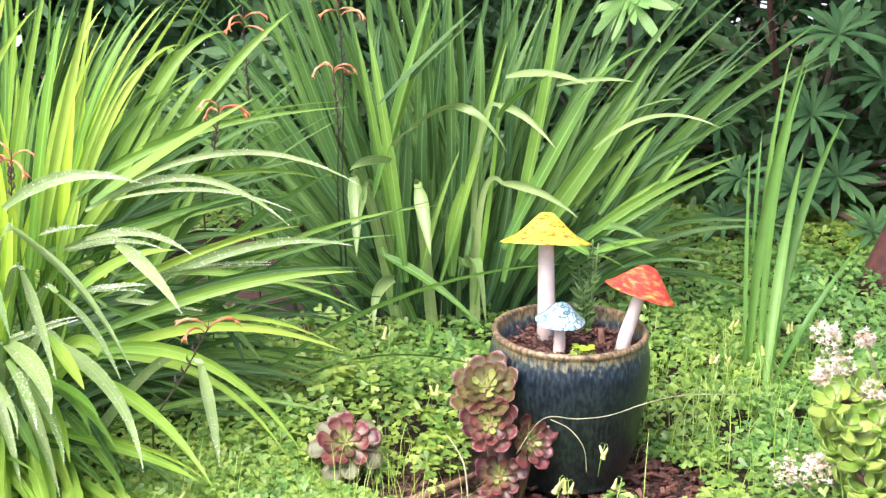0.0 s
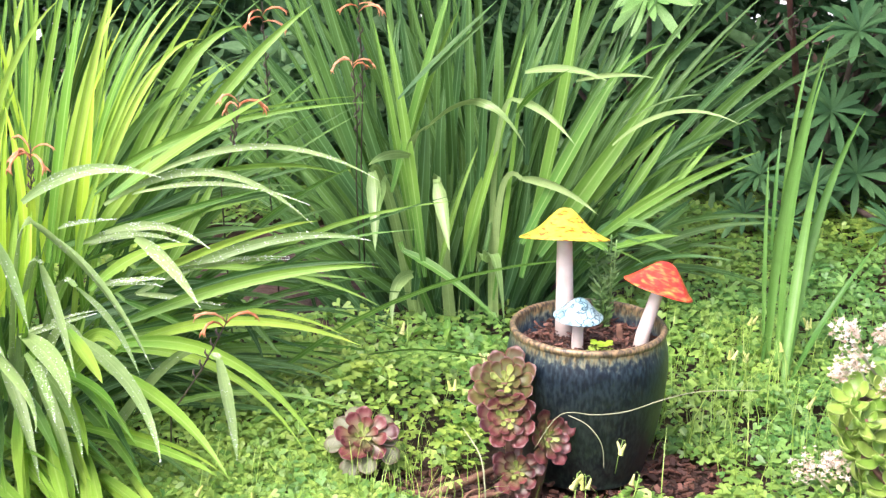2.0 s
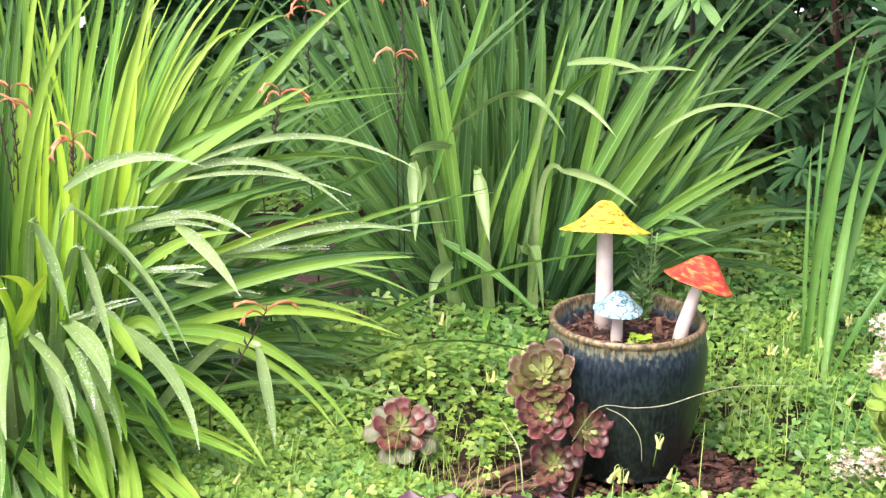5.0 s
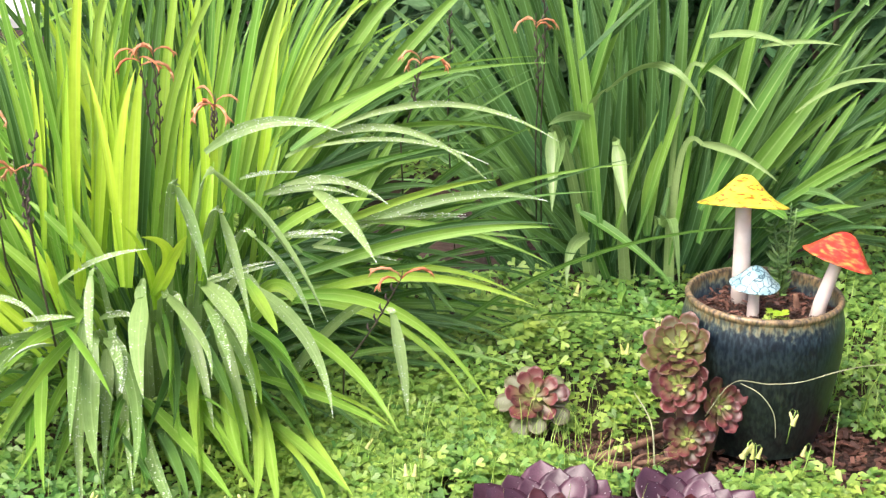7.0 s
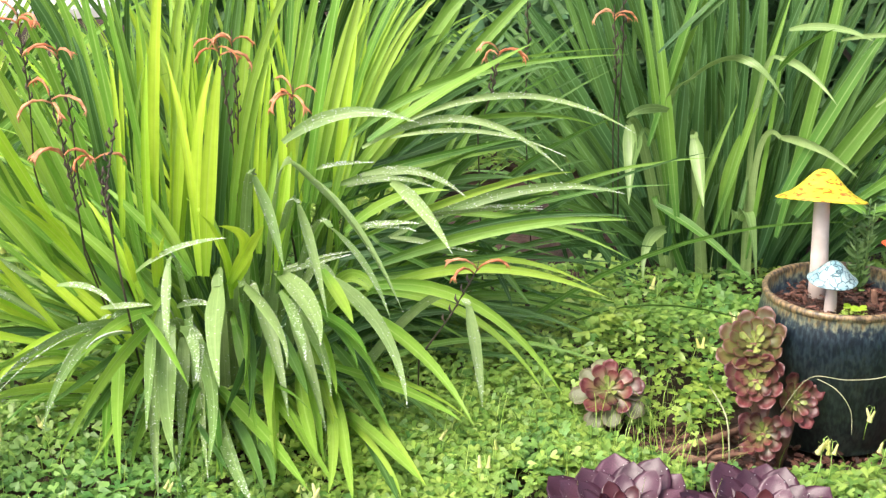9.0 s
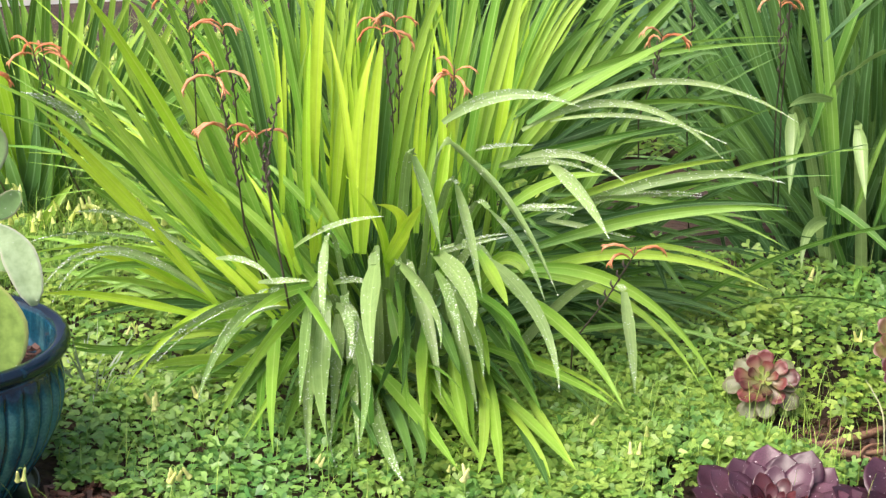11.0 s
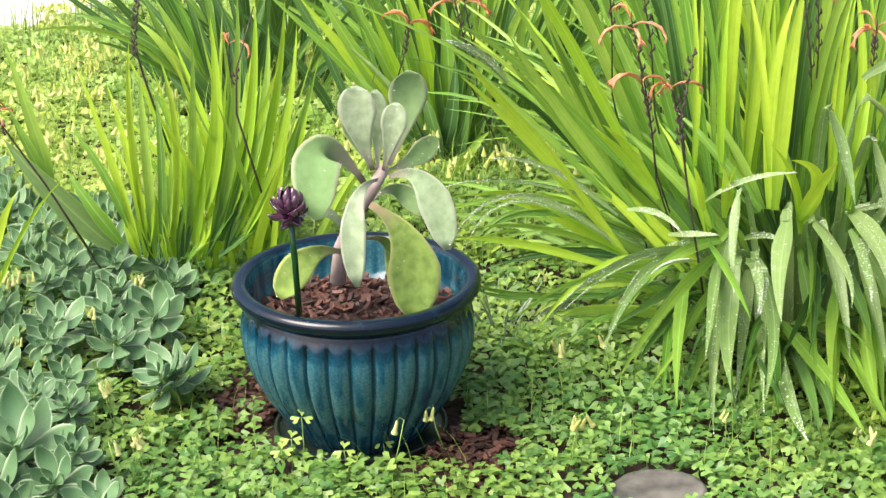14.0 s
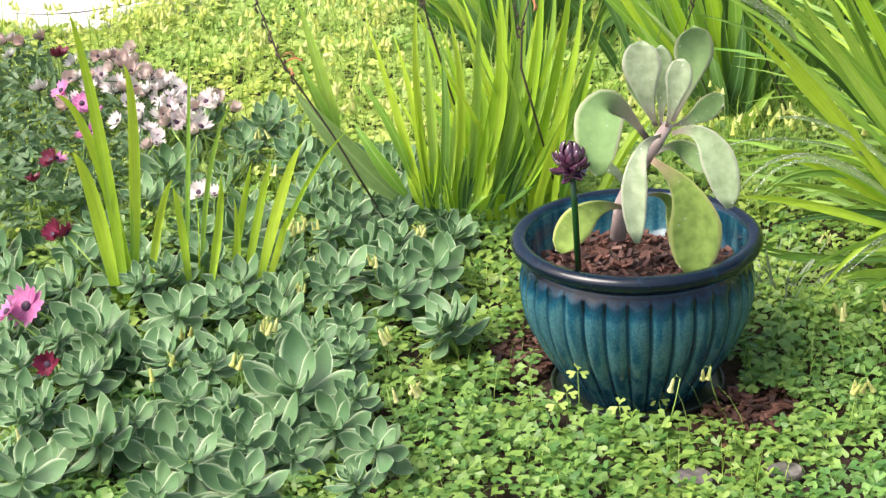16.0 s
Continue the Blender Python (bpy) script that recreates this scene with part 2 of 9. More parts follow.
def ribbon(name, p0, pm, p2, width, face, shape=sword, n=11, fold=0.2, across=3, thick=0.0, cup=0.0):
    """A leaf along an arc: folded on its midrib, or fleshy where thick is given."""
    s = np.linspace(0, 1, n)
    p0, pm, p2 = (np.asarray(p, float) for p in (p0, pm, p2))
    c = along(p0, pm, p2, s)
    tan = np.gradient(c, axis=0)
    face = np.asarray(face, float)
    side = np.array([unit(np.cross(t, face)) for t in tan])
    up = np.array([unit(np.cross(sd, t)) for sd, t in zip(side, tan)])
    half = width / 2 * shape(s)
    v = np.linspace(-1, 1, across)
    top = c[:, None] + side[:, None] * (half[:, None] * v)[:, :, None] + up[:, None] * (half[:, None] * (fold * (np.abs(v) - 1) + cup * (v ** 2 - 1)))[:, :, None]
    uv = np.stack(np.broadcast_arrays(s[:, None], (v * 0.5 + 0.5)[None]), -1)
    verts, uvs = top.reshape(-1, 3), uv.reshape(-1, 2)
    faces = [(i * across + j, i * across + j + 1, (i + 1) * across + j + 1, (i + 1) * across + j) for i in range(n - 1) for j in range(across - 1)]
    if thick:
        k = len(verts)
        body = thick * (1 - v ** 2 * 0.85) * np.ones((n, 1)) * np.sqrt(np.clip(shape(s), 0, 1))[:, None]
        low = top - up[:, None] * body[:, :, None]
        verts, uvs = np.concatenate([verts, low.reshape(-1, 3)]), np.concatenate([uvs, uvs])
        faces += [tuple(reversed([a + k for a in f])) for f in faces]
        ring = [j for j in range(across)] + [i * across + across - 1 for i in range(1, n)] + [(n - 1) * across + j for j in range(across - 2, -1, -1)] + [i * across for i in range(n - 2, 0, -1)]
        faces += [(b, a, a + k, b + k) for a, b in zip(ring, ring[1:] + ring[:1])]
    return raw(name, verts, faces, uvs)


def tube(points, radii, sides=6, bm=None):
    """A round stem through points, closed at both ends."""
    bm = bm or bmesh.new()
    pts = [Vector(p) for p in points]
    rings = []
    for i, p in enumerate(pts):
        d = (pts[min(i + 1, len(pts) - 1)] - pts[max(i - 1, 0)]).normalized()
        a = d.cross(Vector((0.31, 0.87, 0.11)) if abs(d.z) > 0.3 else Vector((0, 0, 1))).normalized()
        b = d.cross(a)
        rings.append([bm.verts.new(p + (a * math.cos(k * math.tau / sides) + b * math.sin(k * math.tau / sides)) * radii[i]) for k in range(sides)])
    for r0, r1 in zip(rings, rings[1:]):
        for k in range(sides):
            bm.faces.new((r0[k], r0[(k + 1) % sides], r1[(k + 1) % sides], r1[k]))
    bm.faces.new(list(reversed(rings[0])))
    bm.faces.new(rings[-1])
    return bm


def lathe(profile, sides=48, flute=None):
    """A body turned round z from (radius, height) pairs; flute(angle, height) scales the radius."""
    bm = bmesh.new()
    rings = []
    for r, z in profile:
        if r < 1e-5:
            rings.append([bm.verts.new((0, 0, z))])
            continue
        ring = []
        for k in range(sides):
            a = k * math.tau / sides
            q = r * (flute(a, z) if flute else 1)
            ring.append(bm.verts.new((q * math.cos(a), q * math.sin(a), z)))
        rings.append(ring)
    for r0, r1 in zip(rings, rings[1:]):
        for k in range(sides):
            j = (k + 1) % sides
            if len(r0) == 1:
                bm.faces.new((r0[0], r1[j], r1[k]))
            elif len(r1) == 1:
                bm.faces.new((r0[k], r0[j], r1[0]))
            else:
                bm.faces.new((r0[k], r0[j], r1[j], r1[k]))
    bmesh.ops.recalc_face_normals(bm, faces=bm.faces)
    return bm


def rounded(points, steps=4):
    """A smooth run of (radius, height) pairs through a few."""
    out = []
    p = [points[0], *points, points[-1]]
    for i in range(1, len(p) - 2):
        for k in range(steps):
            t = k / steps
            a, b, c, d = (np.array(q) for q in p[i - 1:i + 3])
            out.append(tuple(0.5 * (2 * b + (c - a) * t + (2 * a - 5 * b + 4 * c - d) * t * t + (3 * b - a - 3 * c + d) * t ** 3)))
    return out + [tuple(points[-1])]


rng = np.random.default_rng(7)


def mound(x, y):
    """Height of the green cover above the soil."""
    h = 0.055 + 0.03 * noise.noise(Vector((x * 2.3, y * 2.3, 0.3))) + 0.02 * noise.noise(Vector((x * 7, y * 7, 3.1)))
    h += 0.11 * math.exp(-(((x + 0.08) / 0.24) ** 2 + ((y - 3.84) / 0.2) ** 2))
    for a, b, r in ((0.243, 3.69, 0.38), (-1.507, 2.955, 0.42), (-0.935, 2.905, 0.22), (-0.165, 3.60, 0.16), (-1.2, 2.72, 0.15), (0.02, 3.44, 0.26)):
        near = math.hypot(x - a, y - b) / r
        if near < 1:
            h *= 0.4 + 0.6 * near ** 2
    return max(0.008, h)

# ---- ground ----
def ground_sheet():
    bm = bmesh.new()
    xs = [-60, -20, -8] + [i * 0.12 - 5 for i in range(66)] + [6, 20, 60]
    ys = [-60, -10, 0, 1.5] + [2.2 + i * 0.12 for i in range(44)] + [9, 20, 80]
    grid = [[bm.verts.new((x, y, 0.02 * noise.noise(Vector((x * 1.7, y * 1.7, 1.0))) - 0.015 if 2 < y < 7 else -0.015)) for x in xs] for y in ys]
    for r0, r1 in zip(grid, grid[1:]):
        for i in range(len(xs) - 1):
            bm.faces.new((r0[i], r0[i + 1], r1[i + 1], r1[i]))
    return bm


tagged(part("ground", ground_sheet(), M_SOIL), "dark brown soil under mulch and clover", "ground", kind="structure")

bm = bmesh.new()
outline = [(-40, 3.9), (-4.6, 4.05), (-3.95, 4.12), (-3.80, 4.18), (-3.84, 4.42), (-3.70, 4.55), (-3.52, 4.9), (-3.38, 5.4), (-2.9, 6.2), (-1.5, 7.0), (1.0, 7.2), (40, 7.4), (40, 60), (-40, 60)]
base = [bm.verts.new((x, y, -0.01)) for x, y in outline]
top = bmesh.ops.extrude_face_region(bm, geom=[bm.faces.new(base)])["geom"]
bmesh.ops.translate(bm, verts=[v for v in top if isinstance(v, bmesh.types.BMVert)], vec=(0, 0, 0.035))
bmesh.ops.recalc_face_normals(bm, faces=bm.faces)
tagged(part("pavement", bm, M_PAVE, smooth=False), "pale wet concrete paving behind the garden bed", "pavement", kind="structure")

POT_A, POT_B = (0.243, 3.69), (-1.507, 2.955)
# The wide ellipse at (-0.15, 4.80) lays dark soil in place of shade.
BARE = [(0.42, 3.58, 0.09, 0.14), (0.02, 3.53, 0.17, 0.085), (-1.27, 2.93, 0.06, 0.09), (-1.75, 2.95, 0.05, 0.09), (*POT_A, 0.19, 0.19), (*POT_B, 0.19, 0.19), (-0.15, 3.2, 0.14, 0.14), (0.06, 3.22, 0.14, 0.14), (-0.935, 2.905, 0.09, 0.085), (-0.15, 4.80, 0.6, 0.42), (-0.95, 3.8, 0.2, 0.1), (-0.165, 3.575, 0.075, 0.055), (-1.263, 2.67, 0.04, 0.03), (-1.143, 2.76, 0.035, 0.03)]


def bare(x, y, grow=1.0):
    return any(((x - a) / (p * grow)) ** 2 + ((y - b) / (q * grow)) ** 2 < 1 for a, b, p, q in BARE)


def fan(count, near, far, right=-14.0, left=47.0):
    """Places spread over the bed, as seen by someone who stands at its edge."""
    d = np.sqrt(rng.uniform(near ** 2, far ** 2, count))
    a = np.radians(rng.uniform(right, left, count))
    return np.stack([-d * np.sin(a), d * np.cos(a)], 1)


CLOVER = []
for k in range(3):
    a = k * math.tau / 3
    half = [(0, 0.10, 0), (0.13, 0.36, 0.10), (0.50, 0.76, 0.05), (0.47, 1.02, -0.03), (0.22, 1.12, -0.04), (0, 0.78, -0.02)]
    flat = half + [(-x, y, z) for x, y, z in half[1:5]]
    CLOVER.append([(x * math.cos(a) - y * math.sin(a), x * math.sin(a) + y * math.cos(a), z) for x, y, z in flat])
CLOVER = np.array(CLOVER).reshape(-1, 3)
CLOVER_FACES = [tuple(k * 10 + i for i in f) for k in range(3) for f in ((0, 1, 2, 3, 4, 5), (0, 5, 9, 8, 7, 6))]


def scatter(name, template, tfaces, places, sizes, tilt=0.5, bias=0.0):
    """One mesh of many small leaves, each turned and tilted its own way."""
    n = len(places)
    yaw, lean, to = rng.uniform(0, math.tau, n), np.abs(rng.normal(0, tilt, n)), rng.uniform(0, math.tau, n)
    if bias:  # leaves that turn to the open side of the bed
        lean, to = rng.normal(bias, tilt, n), rng.normal(0, 0.8, n)
    c, s = np.cos(yaw), np.sin(yaw)
    p = template[None] * sizes[:, None, None]
    q = np.stack([p[..., 0] * c[:, None] - p[..., 1] * s[:, None], p[..., 0] * s[:, None] + p[..., 1] * c[:, None], p[..., 2]], -1)
    axis = np.stack([np.cos(to), np.sin(to), np.zeros(n)], 1)[:, None]
    cl, sl = np.cos(lean)[:, None, None], np.sin(lean)[:, None, None]
    q = q * cl + np.cross(np.broadcast_to(axis, q.shape), q) * sl + axis * (q * axis).sum(-1, keepdims=True) * (1 - cl)
    verts = (q + places[:, None]).reshape(-1, 3)
    k = len(template)
    faces = [tuple(i * k + a for a in f) for i in range(n) for f in tfaces]
    return raw(name, verts, faces)


def cover(count, near, far, size, name, mat, label, keep=lambda x, y: True, layers=0.85, span=(-14.0, 47.0)):
    at = [(x, y, mound(x, y) * (1 - layers * rng.random() ** 1.6)) for x, y in fan(count, near, far, *span) if not bare(x, y) and keep(x, y) and noise.noise(Vector((x * 4, y * 4, 9))) > rng.uniform(-1.5, -0.4)]
    at = np.array(at)
    ob = mesh_part(name, scatter(name, CLOVER, CLOVER_FACES, at, rng.uniform(size * 0.62, size * 1.05, len(at)), 0.36, 0.26), mat)
    return tagged(ob, label, "clover", kind="stuff")


def inside(x, y, poly):
    hit = False
    for (x0, y0), (x1, y1) in zip(poly, poly[1:] + poly[:1]):
        if (y0 > y) != (y1 > y) and x < (x1 - x0) * (y - y0) / (y1 - y0) + x0:
            hit = not hit
    return hit


def in_paving(x, y):
    return inside(x, y, outline)


cover(17000, 2.75, 4.5, 0.0235, "clover_carpet", M_CLOVER, "bright green wet clover carpet over dark soil")
cover(15000, 2.9, 4.2, 0.022, "clover_carpet", M_CLOVER_YELLOW, "yellow-green patch of clover beside the aeoniums", keep=lambda x, y: ((x + 0.38) / 0.42) ** 2 + ((y - 3.42) / 0.36) ** 2 < 0.6 + 0.9 * noise.noise(Vector((x * 5, y * 5, 2))), span=(-5.0, 16.0))
cover(24000, 4.5, 6.4, 0.025, "clover_carpet", M_CLOVER, "green clover carpet further back in the bed", keep=lambda x, y: not in_paving(x, y) and x > -1.95)
cover(24000, 4.1, 6.2, 0.027, "clover_carpet", M_CLOVER_PALE, "pale yellow-green clover carpet by the paving", keep=lambda x, y: not in_paving(x, y) and x < -1.9)

def ragged(x, y):
    """The bed thins out unevenly beyond its thick middle."""
    d, a = math.hypot(x, y), math.degrees(math.atan2(-x, y))
    out = max(0.0, (-14 - a) / 16, (a - 47) / 16, (2.75 - d) / 0.8)
    return 0 < out < 0.55 + 0.9 * noise.noise(Vector((x * 1.3, y * 1.3, 4.0))) and not in_paving(x, y)


cover(16000, 1.9, 5.8, 0.030, "clover_carpet", M_CLOVER, "green clover that thins out at the edge of the bed", keep=ragged, span=(-32.0, 64.0))


# ---- sword-leaved clumps ----
def clump(name, at, label, group="clumps of sword-shaped leaves"):
    return thing(name, (at[0], at[1], 0), label, "plant", group)


def add_blade(owner, p0, pm, p2, width, face, mat, name="leaf"):
    o = np.array(owner.matrix_basis.translation)
    return mesh_part(name, ribbon(name, np.asarray(p0) - o, np.asarray(pm) - o, np.asarray(p2) - o, width, face, fold=rng.uniform(0.2, 0.5)), mat, owner)


def towards_eye(p):
    return unit(np.array([0, 0, EYE]) - np.asarray(p))


# Drops are mostly opaque white: the sky's glint is put into their colour.
M_DROP, _n, _l, _b = material("glint_white_water", 0.03)
_b.inputs["Transmission Weight"].default_value, _b.inputs["IOR"].default_value = 0.25, 1.33
_b.inputs["Base Color"].default_value = (0.9, 0.95, 0.9, 1)
BEAD = np.array([(0.0, 0.0, 0.6)] + [(0.72 * math.cos(k * 1.2566), 0.72 * math.sin(k * 1.2566), 0.38) for k in range(5)] + [(math.cos(k * 1.2566 + 0.6), math.sin(k * 1.2566 + 0.6), -0.1) for k in range(5)])
BEAD_FACES = [(0, 1 + k, 1 + (k + 1) % 5) for k in range(5)] + [(1 + k, 6 + k, 1 + (k + 1) % 5) for k in range(5)] + [(1 + (k + 1) % 5, 6 + k, 6 + (k + 1) % 5) for k in range(5)]


def wet(leaf, count):
    """Rain drops that lie on a leaf."""
    me = leaf.data
    v = np.array([q.co for q in me.vertices])
    at = []
    for _ in range(count):
        f = me.polygons[int(rng.integers(4, len(me.polygons)))]
        a, b, c, d = (v[i] for i in f.vertices)
        s, t = rng.random(2)
        at.append((a * (1 - s) + b * s) * (1 - t) + (d * (1 - s) + c * s) * t + np.array([0, -0.0004, 0.0008]))
    mesh_part("dew", scatter("dew", BEAD, BEAD_FACES, np.array(at), rng.uniform(0.0005, 0.0016, count), 0.4), M_DROP, leaf, "rain drops coloured white for their glint")["kind"] = "stuff"


def lance(s):
    """A blade that keeps its breadth and runs out in a long point."""
    return (0.38 + 0.62 * np.sin(np.minimum(s / 0.38, 1) * np.pi / 2)) * (1 - s ** 2.7) ** 1.02


def arch(s):
    """The lower part of a blade up to where it folds over."""
    return 0.75 - 0.30 * s


def hanging(s):
    """Broad at the fold, then an even taper to a long point."""
    return (0.45 + 0.55 * np.sin(np.minimum(s / 0.3, 1) * np.pi / 2)) * (1 - s ** 1.8)


def leaf(owner, p0, pm, p2, width, mat):
    """A broad blade of a clump, through three places; one that hangs from a fold gets its rising part too."""
    o = np.array(owner.matrix_basis.translation)
    p0, pm, p2 = (np.asarray(p) - o for p in (p0, pm, p2))
    face = towards_eye(pm + o) + rng.normal(0, 0.42, 3)
    falls = p2[2] < p0[2] - 0.04 and owner in (left_clump, middle_clump)
    me = ribbon("leaf", p0, pm, p2, width, face, hanging if falls else lance, 13, rng.uniform(0.3, 0.85))
    if falls and p0[2] > 0.2:
        root = np.array([p0[0] * 0.55, max(p0[1] * 0.4, p0[1] + 0.06), 0.05])
        back = unit(p0 - pm)
        knee = p0 + np.array([back[0] * 0.05, 0.03, 0.10]) * min(1.0, p0[2] / 0.3)
        bm = bmesh.new()
        bm.from_mesh(me)
        bm.from_mesh(ribbon("leaf", root, root * 0.35 + knee * 0.65, p0, width, face, arch, 13, 0.3))
        me = bpy.data.meshes.new("leaf")
        bm.to_mesh(me)
        bm.free()
        me.polygons.foreach_set("use_smooth", [True] * len(me.polygons))
    ob = mesh_part("leaf", me, mat, owner)
    if mat == M_BLADE_WET and owner is left_clump:
        wet(ob, int(rng.integers(60, 150)))


def tuft(owner, count, radius, reach, lean, width, heading=None, spread=math.pi, droop=0.25, mats=None, low=0.02):
    """Leaves that rise from a clump: reach is their length, lean how far they lie over (0 upright, 1 flat)."""
    o = np.array(owner.matrix_basis.translation)
    for i in range(count):
        a = rng.uniform(-spread, spread) + (heading or 0.0)
        away = np.array([math.cos(a), math.sin(a), 0])
        root = o + away * radius * math.sqrt(rng.random()) + np.array([*rng.normal(0, radius * 0.25, 2), 0])
        length = rng.uniform(*reach)
        tip_lean = rng.uniform(*lean)
        el = (1 - tip_lean) * math.pi / 2
        d0 = unit(away * math.cos(el + 0.25 * (1 - el)) + np.array([0, 0, math.sin(min(el + 0.28, 1.55))]))
        pm = root + d0 * length * 0.5
        p2 = root + unit(away * math.cos(el) + np.array([0, 0, math.sin(el)])) * length
        p2[2] -= droop * length * rng.random() * tip_lean * 1.6
        p2[2] = max(p2[2], low)
        face = towards_eye(pm) + rng.normal(0, 0.7, 3)
        mat = mats[int(rng.integers(len(mats)))]
        add_blade(owner, root, pm, p2, rng.uniform(*width), face, mat)


def sheaf(owner, count, half, back, reach, swing, width, mats, bend=0.10, mid=0.0, tilt=0.0, right=0.0, thin=0.0, shift=0.0):
    """Leaves that fan out to both sides from a row of roots: half is the row's half width, swing the lean of the outermost in radians."""
    o = np.array(owner.matrix_basis.translation)
    for i in range(count):
        u = rng.uniform(-1, 1)
        if u > 0.15 and rng.random() < thin:
            continue
        root = o + np.array([shift + u * half * 0.7 + rng.normal(0, half * 0.2), rng.uniform(*back), 0])
        a = mid + u * swing + rng.normal(0, 0.16)
        length = rng.uniform(*reach) * (1 - 0.12 * abs(u) - right * max(u, 0))
        depth = rng.normal(tilt, 0.2)
        way = unit(np.array([math.sin(a), depth, max(0.08, math.cos(a))]))
        start = unit(np.array([math.sin(a * 0.7), depth * 0.6, math.cos(a * 0.7)]))
        pm = root + (start * 0.6 + way * 0.4) * length * 0.5
        p2 = root + way * length
        p2[2] = max(0.05, p2[2] - bend * length * rng.random() * abs(math.sin(a)) * 2)
        mat = mats[int(rng.integers(len(mats)))]
        # Right-hand blades get the darker copies: their shade is in the colour.
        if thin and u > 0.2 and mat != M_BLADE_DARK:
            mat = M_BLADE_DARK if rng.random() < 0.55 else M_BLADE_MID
        add_blade(owner, root, pm, p2, rng.uniform(*width), towards_eye(pm) + rng.normal(0, 0.45, 3), mat)


left_clump = clump("sword_leaf_clump", (-0.95, 3.68), "large clump of wet bright green sword-shaped leaves")
middle_clump = clump("sword_leaf_clump", (0.02, 4.42), "tall clump of sword-shaped leaves in shaded deep green")
right_tuft = clump("sword_leaf_tuft", (0.70, 4.25), "narrow tuft of blue-green upright sword-shaped leaves")
pot_side_clump = clump("sword_leaf_clump", (-2.05, 3.40), "yellow-green upright clump of narrow sword-shaped leaves")
back_clump = clump("sword_leaf_clump", (-1.95, 4.29), "bright green clump of sword-shaped leaves with a foot darkened for shade")
far_clump = clump("sword_leaf_clump", (-2.60, 4.40), "loose dark green clump of sword-shaped leaves by the paving")
front_tuft = clump("sword_leaf_tuft", (-2.46, 2.88), "small tuft of yellow-green blades among grey succulents")
edge_tuft = clump("sword_leaf_tuft", (-2.22, 2.98), "small tuft of yellow-green blades beside grey succulents")
behind_clump = clump("sword_leaf_clump", (-1.15, 4.75), "clump of green sword-shaped leaves behind the others")
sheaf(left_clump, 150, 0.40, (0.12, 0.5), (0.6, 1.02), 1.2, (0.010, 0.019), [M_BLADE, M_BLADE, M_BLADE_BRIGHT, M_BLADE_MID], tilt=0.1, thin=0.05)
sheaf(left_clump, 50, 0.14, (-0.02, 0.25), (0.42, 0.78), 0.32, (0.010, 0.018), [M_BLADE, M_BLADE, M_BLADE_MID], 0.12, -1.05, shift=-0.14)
# Dark-coloured fill for the shade under and between the left clump's blades.
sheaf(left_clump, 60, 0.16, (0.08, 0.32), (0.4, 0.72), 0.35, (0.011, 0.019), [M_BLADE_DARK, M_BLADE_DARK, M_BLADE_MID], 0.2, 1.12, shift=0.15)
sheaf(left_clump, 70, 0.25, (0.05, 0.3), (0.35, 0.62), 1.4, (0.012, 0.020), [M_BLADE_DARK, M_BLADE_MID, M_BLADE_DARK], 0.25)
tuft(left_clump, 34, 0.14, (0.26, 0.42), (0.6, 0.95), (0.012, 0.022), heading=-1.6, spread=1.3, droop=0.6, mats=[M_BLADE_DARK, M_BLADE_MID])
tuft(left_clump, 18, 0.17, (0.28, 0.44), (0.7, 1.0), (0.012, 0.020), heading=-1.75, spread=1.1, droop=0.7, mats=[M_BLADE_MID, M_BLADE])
# Middle clump filled with the dark copy; deep shade is in the colour.
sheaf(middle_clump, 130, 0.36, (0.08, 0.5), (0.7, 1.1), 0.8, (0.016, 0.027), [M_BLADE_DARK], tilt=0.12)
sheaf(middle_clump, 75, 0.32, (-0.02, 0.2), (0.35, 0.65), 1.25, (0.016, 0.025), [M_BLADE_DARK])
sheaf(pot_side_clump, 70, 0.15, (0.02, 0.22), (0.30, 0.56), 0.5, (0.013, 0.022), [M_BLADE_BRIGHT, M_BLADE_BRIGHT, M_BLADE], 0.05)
# The back clump's dark foot is shade put into leaf colour.
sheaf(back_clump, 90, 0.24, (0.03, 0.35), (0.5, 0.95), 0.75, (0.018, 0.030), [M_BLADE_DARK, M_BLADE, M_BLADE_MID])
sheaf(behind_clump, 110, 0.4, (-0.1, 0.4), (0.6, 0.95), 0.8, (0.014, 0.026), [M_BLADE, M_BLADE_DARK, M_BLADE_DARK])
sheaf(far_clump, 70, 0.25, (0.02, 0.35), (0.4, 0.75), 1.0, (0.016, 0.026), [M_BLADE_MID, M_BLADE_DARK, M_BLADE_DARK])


# ---- thin grass among the clover ----
def wisps(name, places, reach, width, mat, label, category):
    verts, faces = [], []
    for x, y, z in places:
        a, h = rng.uniform(0, math.tau), rng.uniform(*reach)
        d, sd = np.array([math.cos(a), math.sin(a), 0]), np.array([-math.sin(a), math.cos(a), 0]) * width * rng.uniform(0.6, 1.2)
        lean = rng.uniform(0.2, 1.3)
        p = [np.array([x, y, z]) + d * h * lean * s * s * 0.8 + np.array([0, 0, h * (s - 0.45 * lean * s * s)]) for s in (0, 0.3, 0.6, 0.85)]
        k = len(verts)
        for q, w in zip(p, (1, 0.9, 0.6, 0.2)):
            verts += [q - sd * w, q + sd * w]
        faces += [(k + 2 * i, k + 2 * i + 1, k + 2 * i + 3, k + 2 * i + 2) for i in range(3)]
    return tagged(mesh_part(name, raw(name, verts, faces, [(0.5, 0.5)] * len(verts)), mat), label, category, kind="stuff")


